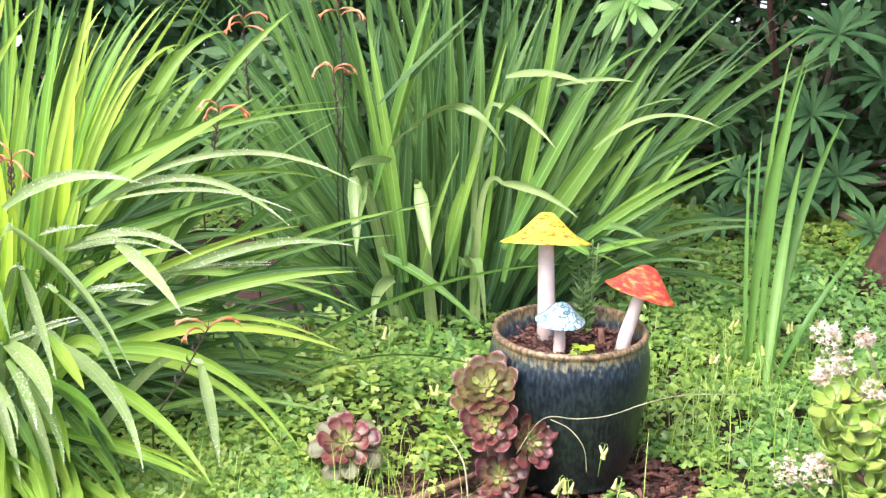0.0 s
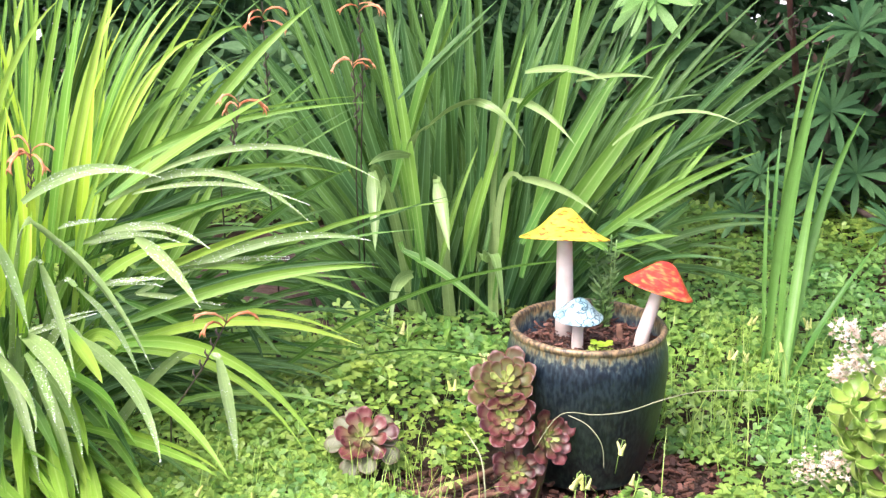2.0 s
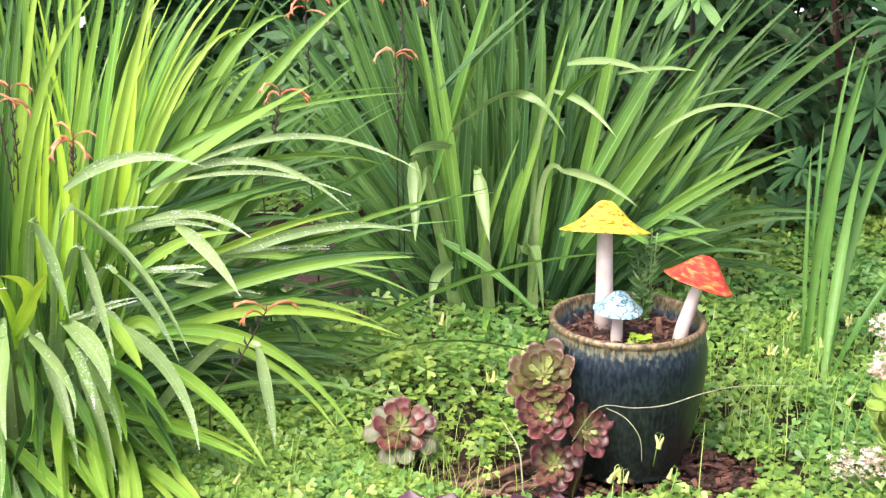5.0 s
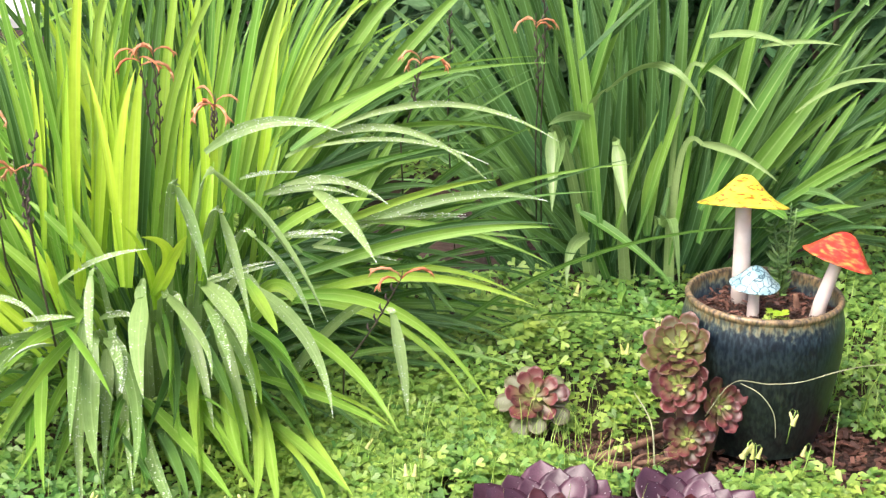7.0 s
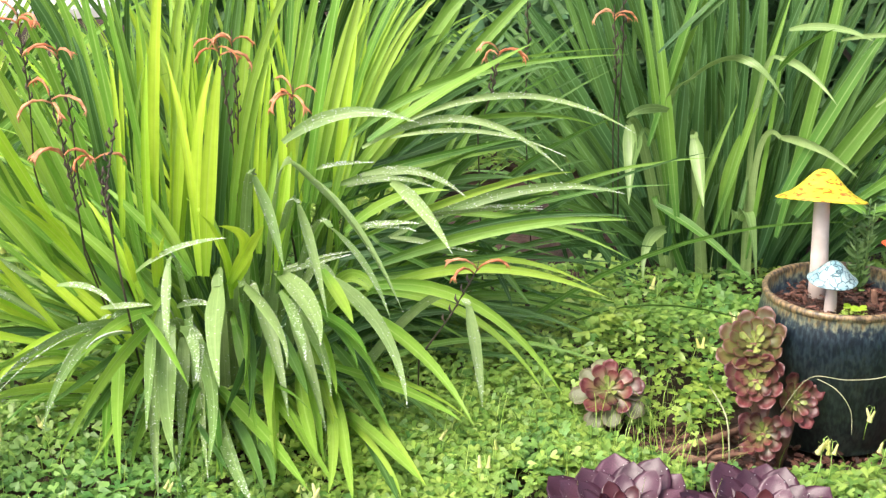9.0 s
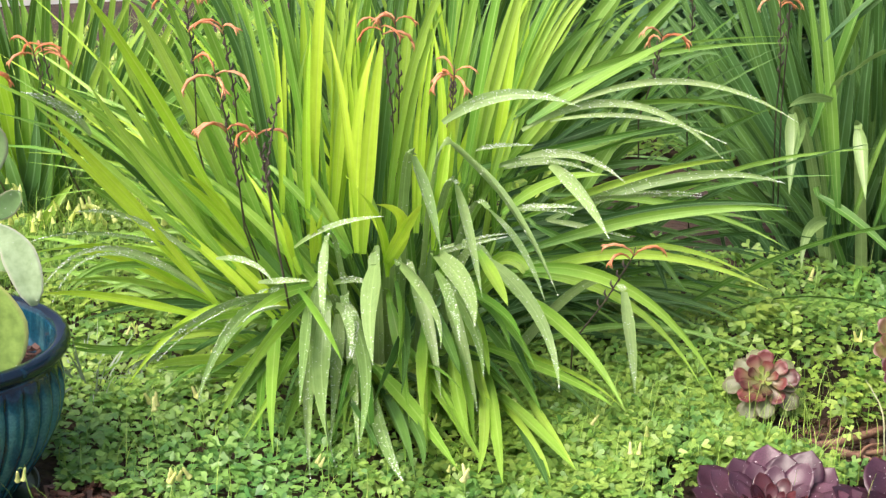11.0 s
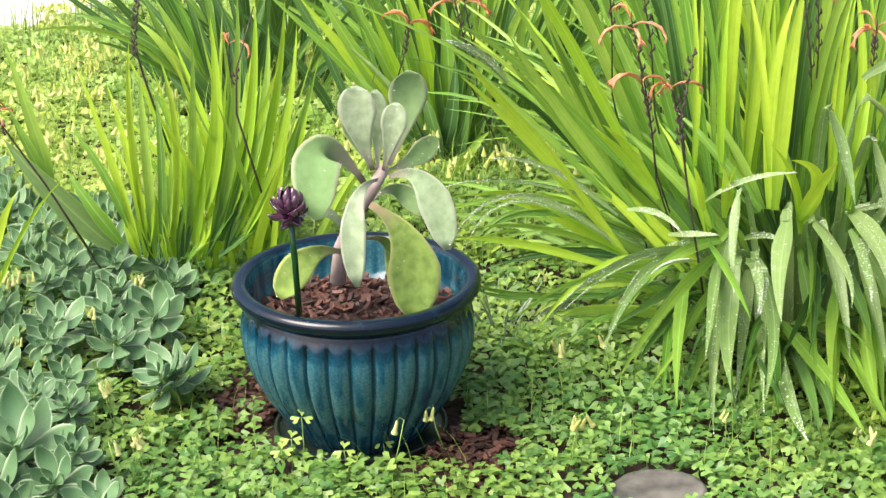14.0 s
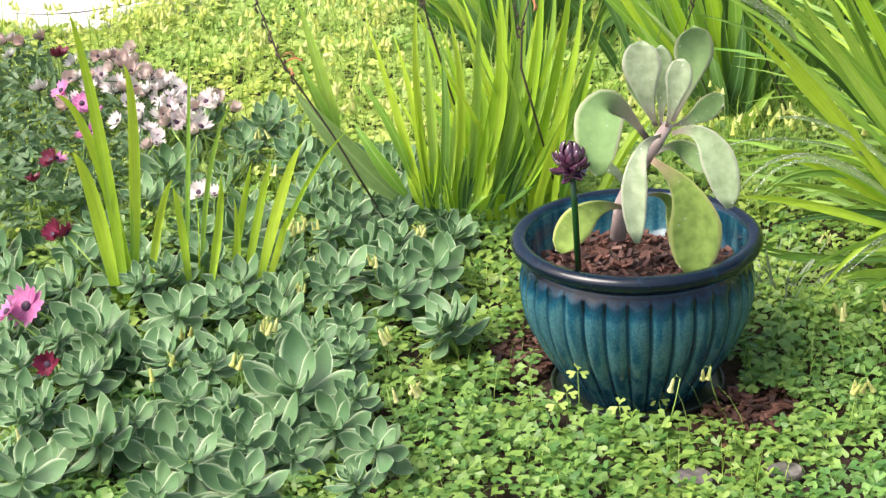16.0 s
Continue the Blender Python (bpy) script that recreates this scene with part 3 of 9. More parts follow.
M_GRASS = leaf_material("grass_blade", (0.18, 0.34, 0.05), (0.40, 0.55, 0.12), (0.4, 0.6, 0.08), 0.4, island=True, share=0.3)
wisps("grass", [(x, y, 0.01) for x, y in fan(4200, 2.8, 4.6) if not bare(x, y) and noise.noise(Vector((x * 3, y * 3, 21))) > -0.15], (0.05, 0.15), 0.0009, M_GRASS, "thin light green grass among the clover", "grass")
wisps("grass", [(-0.22 + x * 0.16, 3.42 + y * 0.14, 0.03) for x, y in rng.normal(0, 1, (300, 2))], (0.06, 0.14), 0.0009, M_GRASS, "fine pale grass in the clover by the aeoniums", "grass")
wisps("grass", [(0.60 + x * 0.16, 3.92 + y * 0.2, 0.03) for x, y in rng.normal(0, 1, (260, 2))], (0.10, 0.22), 0.0011, M_GRASS, "thin green grass blades in the clover behind the pot", "grass")
wisps("grass", [(x, y, 0.02) for x, y in fan(5500, 4.0, 6.2, 18, 47) if not in_paving(x, y)], (0.10, 0.24), 0.0014, M_GRASS, "thin light grass at the back of the bed", "grass")
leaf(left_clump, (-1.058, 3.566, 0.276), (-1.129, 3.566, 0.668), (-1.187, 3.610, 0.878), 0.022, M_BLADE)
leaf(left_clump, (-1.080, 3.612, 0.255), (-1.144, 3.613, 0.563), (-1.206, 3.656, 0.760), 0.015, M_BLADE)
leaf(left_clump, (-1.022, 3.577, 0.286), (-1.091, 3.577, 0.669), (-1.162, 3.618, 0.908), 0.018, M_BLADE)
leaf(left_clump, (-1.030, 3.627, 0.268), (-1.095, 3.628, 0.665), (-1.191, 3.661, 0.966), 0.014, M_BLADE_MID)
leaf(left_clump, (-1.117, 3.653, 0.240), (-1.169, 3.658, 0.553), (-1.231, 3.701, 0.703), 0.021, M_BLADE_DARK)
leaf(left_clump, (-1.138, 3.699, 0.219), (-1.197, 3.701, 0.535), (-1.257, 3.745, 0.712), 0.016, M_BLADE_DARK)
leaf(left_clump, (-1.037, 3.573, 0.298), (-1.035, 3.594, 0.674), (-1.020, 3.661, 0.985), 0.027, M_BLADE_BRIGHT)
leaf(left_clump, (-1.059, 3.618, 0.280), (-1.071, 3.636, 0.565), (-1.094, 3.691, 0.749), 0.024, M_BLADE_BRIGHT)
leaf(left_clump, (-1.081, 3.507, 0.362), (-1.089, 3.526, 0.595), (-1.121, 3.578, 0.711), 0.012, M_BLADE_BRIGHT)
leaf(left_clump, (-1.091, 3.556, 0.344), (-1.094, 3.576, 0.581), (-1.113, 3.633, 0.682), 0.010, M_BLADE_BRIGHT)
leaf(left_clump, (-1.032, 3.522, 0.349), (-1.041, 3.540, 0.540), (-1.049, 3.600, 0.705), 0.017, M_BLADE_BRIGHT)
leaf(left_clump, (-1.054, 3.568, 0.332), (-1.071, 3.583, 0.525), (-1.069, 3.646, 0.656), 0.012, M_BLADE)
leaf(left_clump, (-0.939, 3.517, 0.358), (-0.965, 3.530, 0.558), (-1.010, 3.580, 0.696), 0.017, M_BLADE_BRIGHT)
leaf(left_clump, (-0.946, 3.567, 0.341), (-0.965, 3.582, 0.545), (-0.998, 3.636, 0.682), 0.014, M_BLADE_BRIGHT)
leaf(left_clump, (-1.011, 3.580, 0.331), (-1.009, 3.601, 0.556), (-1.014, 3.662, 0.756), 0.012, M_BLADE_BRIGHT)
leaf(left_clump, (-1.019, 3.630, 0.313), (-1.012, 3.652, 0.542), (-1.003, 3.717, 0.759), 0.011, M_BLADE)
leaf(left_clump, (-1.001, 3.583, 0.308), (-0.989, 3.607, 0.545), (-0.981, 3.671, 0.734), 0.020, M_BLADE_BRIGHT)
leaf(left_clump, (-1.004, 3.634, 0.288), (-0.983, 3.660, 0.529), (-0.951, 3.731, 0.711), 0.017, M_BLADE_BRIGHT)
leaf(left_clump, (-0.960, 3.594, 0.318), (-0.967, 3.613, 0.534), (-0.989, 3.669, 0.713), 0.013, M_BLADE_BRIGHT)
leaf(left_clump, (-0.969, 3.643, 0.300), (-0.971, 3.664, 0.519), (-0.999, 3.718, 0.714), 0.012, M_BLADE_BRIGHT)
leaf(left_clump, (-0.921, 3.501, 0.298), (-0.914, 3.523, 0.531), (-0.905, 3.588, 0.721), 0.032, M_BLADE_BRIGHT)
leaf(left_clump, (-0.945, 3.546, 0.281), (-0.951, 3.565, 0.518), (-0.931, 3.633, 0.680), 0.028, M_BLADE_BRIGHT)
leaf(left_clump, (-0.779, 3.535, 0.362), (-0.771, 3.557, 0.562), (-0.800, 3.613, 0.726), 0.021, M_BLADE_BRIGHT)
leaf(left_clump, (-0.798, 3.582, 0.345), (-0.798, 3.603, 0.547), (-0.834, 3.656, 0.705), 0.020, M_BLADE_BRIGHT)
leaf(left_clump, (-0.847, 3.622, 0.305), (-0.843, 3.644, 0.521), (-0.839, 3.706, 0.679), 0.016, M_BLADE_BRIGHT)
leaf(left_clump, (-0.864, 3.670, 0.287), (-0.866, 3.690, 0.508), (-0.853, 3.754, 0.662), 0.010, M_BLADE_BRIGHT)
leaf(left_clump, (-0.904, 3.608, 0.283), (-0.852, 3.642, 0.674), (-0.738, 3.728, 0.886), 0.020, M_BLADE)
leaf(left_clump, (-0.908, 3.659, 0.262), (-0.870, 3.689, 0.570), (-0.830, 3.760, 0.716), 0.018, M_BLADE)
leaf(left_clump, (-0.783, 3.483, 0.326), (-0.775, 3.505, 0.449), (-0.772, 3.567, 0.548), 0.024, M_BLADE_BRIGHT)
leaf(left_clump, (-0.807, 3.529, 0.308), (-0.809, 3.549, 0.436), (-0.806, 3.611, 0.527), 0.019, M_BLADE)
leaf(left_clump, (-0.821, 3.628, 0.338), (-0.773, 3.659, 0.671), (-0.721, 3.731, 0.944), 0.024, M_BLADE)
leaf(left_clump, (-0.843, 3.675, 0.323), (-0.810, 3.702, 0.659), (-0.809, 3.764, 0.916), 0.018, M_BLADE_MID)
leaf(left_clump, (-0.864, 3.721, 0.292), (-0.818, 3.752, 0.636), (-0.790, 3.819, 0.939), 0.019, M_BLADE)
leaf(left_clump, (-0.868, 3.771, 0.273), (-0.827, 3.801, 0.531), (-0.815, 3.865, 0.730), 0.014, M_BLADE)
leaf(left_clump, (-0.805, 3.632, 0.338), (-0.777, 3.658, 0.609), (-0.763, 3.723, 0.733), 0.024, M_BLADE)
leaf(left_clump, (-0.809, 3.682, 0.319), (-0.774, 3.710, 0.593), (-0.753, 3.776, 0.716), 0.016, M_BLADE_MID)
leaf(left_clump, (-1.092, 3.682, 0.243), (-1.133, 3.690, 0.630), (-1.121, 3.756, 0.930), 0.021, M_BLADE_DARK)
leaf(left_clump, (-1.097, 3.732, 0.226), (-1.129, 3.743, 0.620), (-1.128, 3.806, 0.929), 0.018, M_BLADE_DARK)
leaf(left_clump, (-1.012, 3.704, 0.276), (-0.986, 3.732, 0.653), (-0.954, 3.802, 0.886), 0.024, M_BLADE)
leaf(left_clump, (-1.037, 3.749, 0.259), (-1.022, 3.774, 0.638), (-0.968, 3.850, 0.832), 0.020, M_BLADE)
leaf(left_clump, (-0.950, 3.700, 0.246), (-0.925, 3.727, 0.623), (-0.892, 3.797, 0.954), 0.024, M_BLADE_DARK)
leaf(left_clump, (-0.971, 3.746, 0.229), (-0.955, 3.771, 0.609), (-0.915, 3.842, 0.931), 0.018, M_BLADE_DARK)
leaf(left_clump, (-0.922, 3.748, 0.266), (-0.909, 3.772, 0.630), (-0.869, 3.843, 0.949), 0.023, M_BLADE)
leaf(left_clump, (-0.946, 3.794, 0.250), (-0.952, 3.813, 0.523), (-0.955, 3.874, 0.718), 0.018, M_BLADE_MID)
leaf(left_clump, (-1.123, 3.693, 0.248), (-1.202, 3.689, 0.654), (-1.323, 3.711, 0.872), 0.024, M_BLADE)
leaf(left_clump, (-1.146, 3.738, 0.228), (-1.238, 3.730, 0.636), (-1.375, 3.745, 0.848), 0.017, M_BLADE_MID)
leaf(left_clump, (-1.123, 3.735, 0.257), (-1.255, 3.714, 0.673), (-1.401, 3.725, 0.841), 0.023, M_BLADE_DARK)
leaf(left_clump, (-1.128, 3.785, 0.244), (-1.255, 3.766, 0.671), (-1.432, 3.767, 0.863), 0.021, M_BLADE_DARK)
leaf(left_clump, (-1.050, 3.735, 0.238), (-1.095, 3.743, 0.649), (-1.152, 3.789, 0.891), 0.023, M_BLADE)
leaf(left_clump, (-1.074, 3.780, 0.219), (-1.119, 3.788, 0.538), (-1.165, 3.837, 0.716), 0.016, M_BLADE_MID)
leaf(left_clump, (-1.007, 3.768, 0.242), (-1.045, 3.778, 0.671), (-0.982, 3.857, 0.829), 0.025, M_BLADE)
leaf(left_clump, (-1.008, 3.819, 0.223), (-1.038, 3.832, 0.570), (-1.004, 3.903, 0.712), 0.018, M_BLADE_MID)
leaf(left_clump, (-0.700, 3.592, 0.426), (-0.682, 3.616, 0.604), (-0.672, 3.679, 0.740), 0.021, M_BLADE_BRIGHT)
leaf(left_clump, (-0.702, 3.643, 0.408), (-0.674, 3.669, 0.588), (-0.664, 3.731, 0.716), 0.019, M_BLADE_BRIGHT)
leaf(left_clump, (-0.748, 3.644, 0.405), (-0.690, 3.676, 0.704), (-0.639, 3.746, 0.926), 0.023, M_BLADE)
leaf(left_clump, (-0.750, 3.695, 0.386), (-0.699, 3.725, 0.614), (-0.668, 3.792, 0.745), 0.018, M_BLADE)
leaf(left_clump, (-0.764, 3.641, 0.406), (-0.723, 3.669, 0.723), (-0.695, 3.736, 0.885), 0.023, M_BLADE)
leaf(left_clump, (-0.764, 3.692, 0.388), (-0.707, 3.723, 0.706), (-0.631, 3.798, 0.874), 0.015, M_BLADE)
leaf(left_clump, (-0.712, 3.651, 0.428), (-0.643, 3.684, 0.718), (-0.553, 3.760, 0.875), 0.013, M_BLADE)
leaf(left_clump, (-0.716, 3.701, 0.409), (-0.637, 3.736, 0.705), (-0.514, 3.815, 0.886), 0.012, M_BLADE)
leaf(left_clump, (-0.712, 3.651, 0.439), (-0.616, 3.689, 0.716), (-0.504, 3.766, 0.870), 0.012, M_BLADE)
leaf(left_clump, (-0.725, 3.700, 0.424), (-0.633, 3.737, 0.708), (-0.532, 3.813, 0.874), 0.011, M_BLADE)
leaf(left_clump, (-0.701, 3.653, 0.439), (-0.583, 3.694, 0.732), (-0.484, 3.769, 0.805), 0.013, M_BLADE)
leaf(left_clump, (-0.716, 3.701, 0.425), (-0.631, 3.737, 0.667), (-0.556, 3.810, 0.764), 0.010, M_BLADE)
leaf(left_clump, (-0.695, 3.736, 0.390), (-0.540, 3.782, 0.720), (-0.418, 3.857, 0.813), 0.026, M_BLADE_MID)
leaf(left_clump, (-0.698, 3.786, 0.369), (-0.573, 3.827, 0.634), (-0.483, 3.900, 0.714), 0.018, M_BLADE_DARK)
leaf(left_clump, (-0.690, 3.706, 0.400), (-0.589, 3.744, 0.585), (-0.511, 3.816, 0.709), 0.018, M_BLADE_MID)
leaf(left_clump, (-0.704, 3.755, 0.387), (-0.609, 3.791, 0.579), (-0.528, 3.864, 0.693), 0.016, M_BLADE_MID)
leaf(left_clump, (-0.677, 3.759, 0.395), (-0.550, 3.800, 0.611), (-0.454, 3.873, 0.742), 0.022, M_BLADE_MID)
leaf(left_clump, (-0.677, 3.810, 0.372), (-0.538, 3.853, 0.584), (-0.416, 3.928, 0.716), 0.015, M_BLADE_DARK)
leaf(left_clump, (-0.670, 3.781, 0.377), (-0.463, 3.832, 0.681), (-0.291, 3.909, 0.847), 0.028, M_BLADE_MID)
leaf(left_clump, (-0.672, 3.831, 0.355), (-0.509, 3.877, 0.588), (-0.399, 3.950, 0.719), 0.023, M_BLADE_MID)
leaf(left_clump, (-0.693, 3.553, 0.439), (-0.678, 3.576, 0.519), (-0.655, 3.642, 0.599), 0.015, M_BLADE)
leaf(left_clump, (-0.695, 3.604, 0.420), (-0.674, 3.628, 0.500), (-0.668, 3.690, 0.564), 0.011, M_BLADE)
leaf(left_clump, (-0.698, 3.634, 0.434), (-0.604, 3.671, 0.567), (-0.545, 3.741, 0.646), 0.021, M_BLADE)
leaf(left_clump, (-0.699, 3.684, 0.411), (-0.595, 3.723, 0.539), (-0.533, 3.793, 0.580), 0.017, M_BLADE)
leaf(left_clump, (-0.771, 3.782, 0.382), (-0.660, 3.823, 0.695), (-0.568, 3.899, 0.851), 0.021, M_BLADE_MID)
leaf(left_clump, (-0.787, 3.830, 0.369), (-0.687, 3.869, 0.688), (-0.609, 3.943, 0.839), 0.016, M_BLADE_MID)
leaf(left_clump, (-0.719, 3.803, 0.390), (-0.536, 3.853, 0.739), (-0.572, 3.908, 0.722), 0.024, M_BLADE_MID)
leaf(left_clump, (-0.722, 3.853, 0.371), (-0.526, 3.905, 0.720), (-0.555, 3.961, 0.708), 0.019, M_BLADE_MID)
leaf(left_clump, (-0.575, 3.675, 0.339), (-0.501, 3.706, 0.474), (-0.461, 3.772, 0.550), 0.022, M_BLADE_MID)
leaf(left_clump, (-0.590, 3.724, 0.326), (-0.522, 3.754, 0.467), (-0.486, 3.819, 0.553), 0.017, M_BLADE_MID)
leaf(left_clump, (-1.113, 3.550, 0.278), (-1.218, 3.536, 0.530), (-1.310, 3.567, 0.672), 0.027, M_BLADE)
leaf(left_clump, (-1.121, 3.600, 0.264), (-1.220, 3.588, 0.522), (-1.309, 3.621, 0.677), 0.021, M_BLADE_MID)
leaf(left_clump, (-1.095, 3.607, 0.165), (-1.249, 3.578, 0.505), (-1.355, 3.604, 0.644), 0.026, M_BLADE)
leaf(left_clump, (-1.117, 3.653, 0.141), (-1.280, 3.620, 0.481), (-1.393, 3.643, 0.622), 0.018, M_BLADE)
leaf(left_clump, (-1.051, 3.568, 0.149), (-1.207, 3.540, 0.320), (-1.339, 3.556, 0.434), 0.030, M_BLADE)
leaf(left_clump, (-1.075, 3.614, 0.118), (-1.243, 3.580, 0.280), (-1.387, 3.592, 0.354), 0.027, M_BLADE)
leaf(left_clump, (-1.048, 3.538, 0.138), (-1.190, 3.514, 0.263), (-1.330, 3.527, 0.394), 0.020, M_BLADE_BRIGHT)
leaf(left_clump, (-1.069, 3.584, 0.110), (-1.220, 3.557, 0.229), (-1.380, 3.562, 0.359), 0.017, M_BLADE_BRIGHT)
leaf(left_clump, (-1.093, 3.504, 0.149), (-1.213, 3.485, 0.272), (-1.326, 3.508, 0.339), 0.022, M_BLADE_BRIGHT)
leaf(left_clump, (-1.101, 3.553, 0.136), (-1.218, 3.536, 0.267), (-1.337, 3.557, 0.324), 0.015, M_BLADE_BRIGHT)
leaf(left_clump, (-1.097, 3.555, 0.140), (-1.220, 3.535, 0.230), (-1.357, 3.549, 0.260), 0.015, M_BLADE_DARK)
leaf(left_clump, (-1.110, 3.603, 0.124), (-1.232, 3.584, 0.219), (-1.349, 3.606, 0.229), 0.014, M_BLADE_DARK)
leaf(left_clump, (-0.981, 3.536, 0.179), (-1.113, 3.518, 0.323), (-1.255, 3.534, 0.424), 0.024, M_BLADE)
leaf(left_clump, (-0.987, 3.587, 0.168), (-1.112, 3.571, 0.322), (-1.274, 3.580, 0.424), 0.020, M_BLADE_MID)
leaf(left_clump, (-1.031, 3.470, 0.257), (-1.092, 3.472, 0.379), (-1.153, 3.516, 0.434), 0.014, M_BLADE_BRIGHT)
leaf(left_clump, (-1.039, 3.520, 0.241), (-1.096, 3.524, 0.369), (-1.169, 3.563, 0.423), 0.012, M_BLADE)
leaf(left_clump, (-0.956, 3.533, 0.284), (-1.049, 3.527, 0.391), (-1.135, 3.564, 0.444), 0.020, M_BLADE)
leaf(left_clump, (-0.976, 3.579, 0.257), (-1.077, 3.571, 0.358), (-1.144, 3.613, 0.413), 0.016, M_BLADE)
leaf(left_clump, (-0.956, 3.554, 0.276), (-1.019, 3.557, 0.388), (-1.103, 3.595, 0.476), 0.022, M_BLADE)
leaf(left_clump, (-0.977, 3.600, 0.252), (-1.048, 3.600, 0.360), (-1.136, 3.637, 0.450), 0.020, M_BLADE)
leaf(left_clump, (-1.047, 3.486, 0.239), (-1.082, 3.496, 0.338), (-1.131, 3.544, 0.402), 0.011, M_BLADE_BRIGHT)
leaf(left_clump, (-1.056, 3.536, 0.221), (-1.087, 3.547, 0.324), (-1.135, 3.595, 0.400), 0.008, M_BLADE_BRIGHT)
leaf(left_clump, (-0.875, 3.513, 0.297), (-0.919, 3.522, 0.390), (-0.975, 3.569, 0.426), 0.011, M_BLADE_BRIGHT)
leaf(left_clump, (-0.883, 3.562, 0.282), (-0.922, 3.573, 0.378), (-0.964, 3.624, 0.414), 0.009, M_BLADE)
leaf(left_clump, (-1.052, 3.589, 0.141), (-1.136, 3.584, 0.241), (-1.242, 3.612, 0.315), 0.024, M_BLADE_BLUE)
leaf(left_clump, (-1.060, 3.639, 0.126), (-1.140, 3.635, 0.233), (-1.253, 3.661, 0.317), 0.017, M_BLADE_BLUE)
leaf(left_clump, (-0.702, 3.653, 0.511), (-0.494, 3.667, 0.652), (-0.170, 3.656, 0.722), 0.016, M_BLADE_MID)
leaf(left_clump, (-0.712, 3.702, 0.500), (-0.504, 3.716, 0.648), (-0.181, 3.706, 0.721), 0.010, M_BLADE_MID)
leaf(left_clump, (-0.640, 3.604, 0.546), (-0.496, 3.606, 0.652), (-0.337, 3.584, 0.753), 0.025, M_BLADE_MID)
leaf(left_clump, (-0.772, 3.486, 0.570), (-0.658, 3.488, 0.631), (-0.524, 3.471, 0.625), 0.025, M_BLADE_WET)
leaf(left_clump, (-0.651, 3.612, 0.530), (-0.455, 3.622, 0.593), (-0.270, 3.600, 0.504), 0.016, M_BLADE_WET)
leaf(left_clump, (-0.743, 3.645, 0.439), (-0.532, 3.661, 0.503), (-0.343, 3.644, 0.563), 0.016, M_BLADE_MID)
leaf(left_clump, (-0.752, 3.694, 0.417), (-0.537, 3.711, 0.476), (-0.362, 3.692, 0.528), 0.013, M_BLADE_MID)
leaf(left_clump, (-0.578, 3.675, 0.567), (-0.359, 3.683, 0.627), (-0.148, 3.657, 0.571), 0.014, M_BLADE_WET)
leaf(left_clump, (-0.557, 3.678, 0.556), (-0.358, 3.683, 0.591), (-0.220, 3.653, 0.584), 0.014, M_BLADE_MID)
leaf(left_clump, (-0.609, 3.670, 0.534), (-0.440, 3.674, 0.556), (-0.280, 3.649, 0.526), 0.011, M_BLADE_WET)
leaf(left_clump, (-0.652, 3.622, 0.352), (-0.422, 3.636, 0.458), (-0.257, 3.611, 0.509), 0.018, M_BLADE)
leaf(left_clump, (-0.610, 3.690, 0.332), (-0.366, 3.702, 0.437), (-0.168, 3.676, 0.451), 0.021, M_BLADE_WET)
leaf(left_clump, (-0.652, 3.622, 0.285), (-0.389, 3.639, 0.381), (-0.157, 3.617, 0.421), 0.024, M_BLADE_MID)
leaf(left_clump, (-0.662, 3.671, 0.273), (-0.397, 3.689, 0.378), (-0.143, 3.667, 0.411), 0.017, M_BLADE_DARK)
leaf(left_clump, (-0.672, 3.557, 0.384), (-0.578, 3.553, 0.457), (-0.475, 3.528, 0.486), 0.021, M_BLADE)
leaf(left_clump, (-0.662, 3.559, 0.395), (-0.587, 3.552, 0.409), (-0.528, 3.521, 0.421), 0.011, M_BLADE_WET)
leaf(left_clump, (-0.671, 3.608, 0.375), (-0.595, 3.601, 0.385), (-0.541, 3.569, 0.389), 0.009, M_BLADE_WET)
leaf(left_clump, (-0.596, 3.672, 0.378), (-0.426, 3.675, 0.404), (-0.317, 3.646, 0.421), 0.010, M_BLADE_WET)
leaf(left_clump, (-0.605, 3.721, 0.365), (-0.432, 3.725, 0.394), (-0.322, 3.696, 0.409), 0.008, M_BLADE_WET)
leaf(left_clump, (-0.610, 3.690, 0.383), (-0.353, 3.703, 0.379), (-0.147, 3.677, 0.321), 0.016, M_BLADE_MID)
leaf(left_clump, (-0.628, 3.667, 0.327), (-0.539, 3.660, 0.292), (-0.468, 3.630, 0.266), 0.016, M_BLADE_MID)
leaf(left_clump, (-0.607, 3.670, 0.339), (-0.530, 3.662, 0.336), (-0.444, 3.633, 0.333), 0.012, M_BLADE_WET)
leaf(left_clump, (-0.659, 3.661, 0.258), (-0.487, 3.668, 0.299), (-0.344, 3.644, 0.335), 0.017, M_BLADE_DARK)
leaf(left_clump, (-0.680, 3.657, 0.247), (-0.518, 3.664, 0.277), (-0.371, 3.641, 0.296), 0.016, M_BLADE_MID)
leaf(left_clump, (-0.702, 3.602, 0.455), (-0.596, 3.601, 0.490), (-0.514, 3.573, 0.496), 0.016, M_BLADE_WET)
leaf(left_clump, (-0.711, 3.651, 0.433), (-0.604, 3.650, 0.462), (-0.512, 3.624, 0.455), 0.014, M_BLADE_WET)
leaf(left_clump, (-0.642, 3.563, 0.493), (-0.538, 3.560, 0.507), (-0.445, 3.532, 0.473), 0.016, M_BLADE_WET)
leaf(left_clump, (-0.723, 3.547, 0.504), (-0.679, 3.535, 0.521), (-0.610, 3.507, 0.536), 0.009, M_BLADE_WET)
leaf(left_clump, (-0.805, 3.529, 0.296), (-0.719, 3.527, 0.331), (-0.651, 3.500, 0.360), 0.011, M_BLADE_WET)
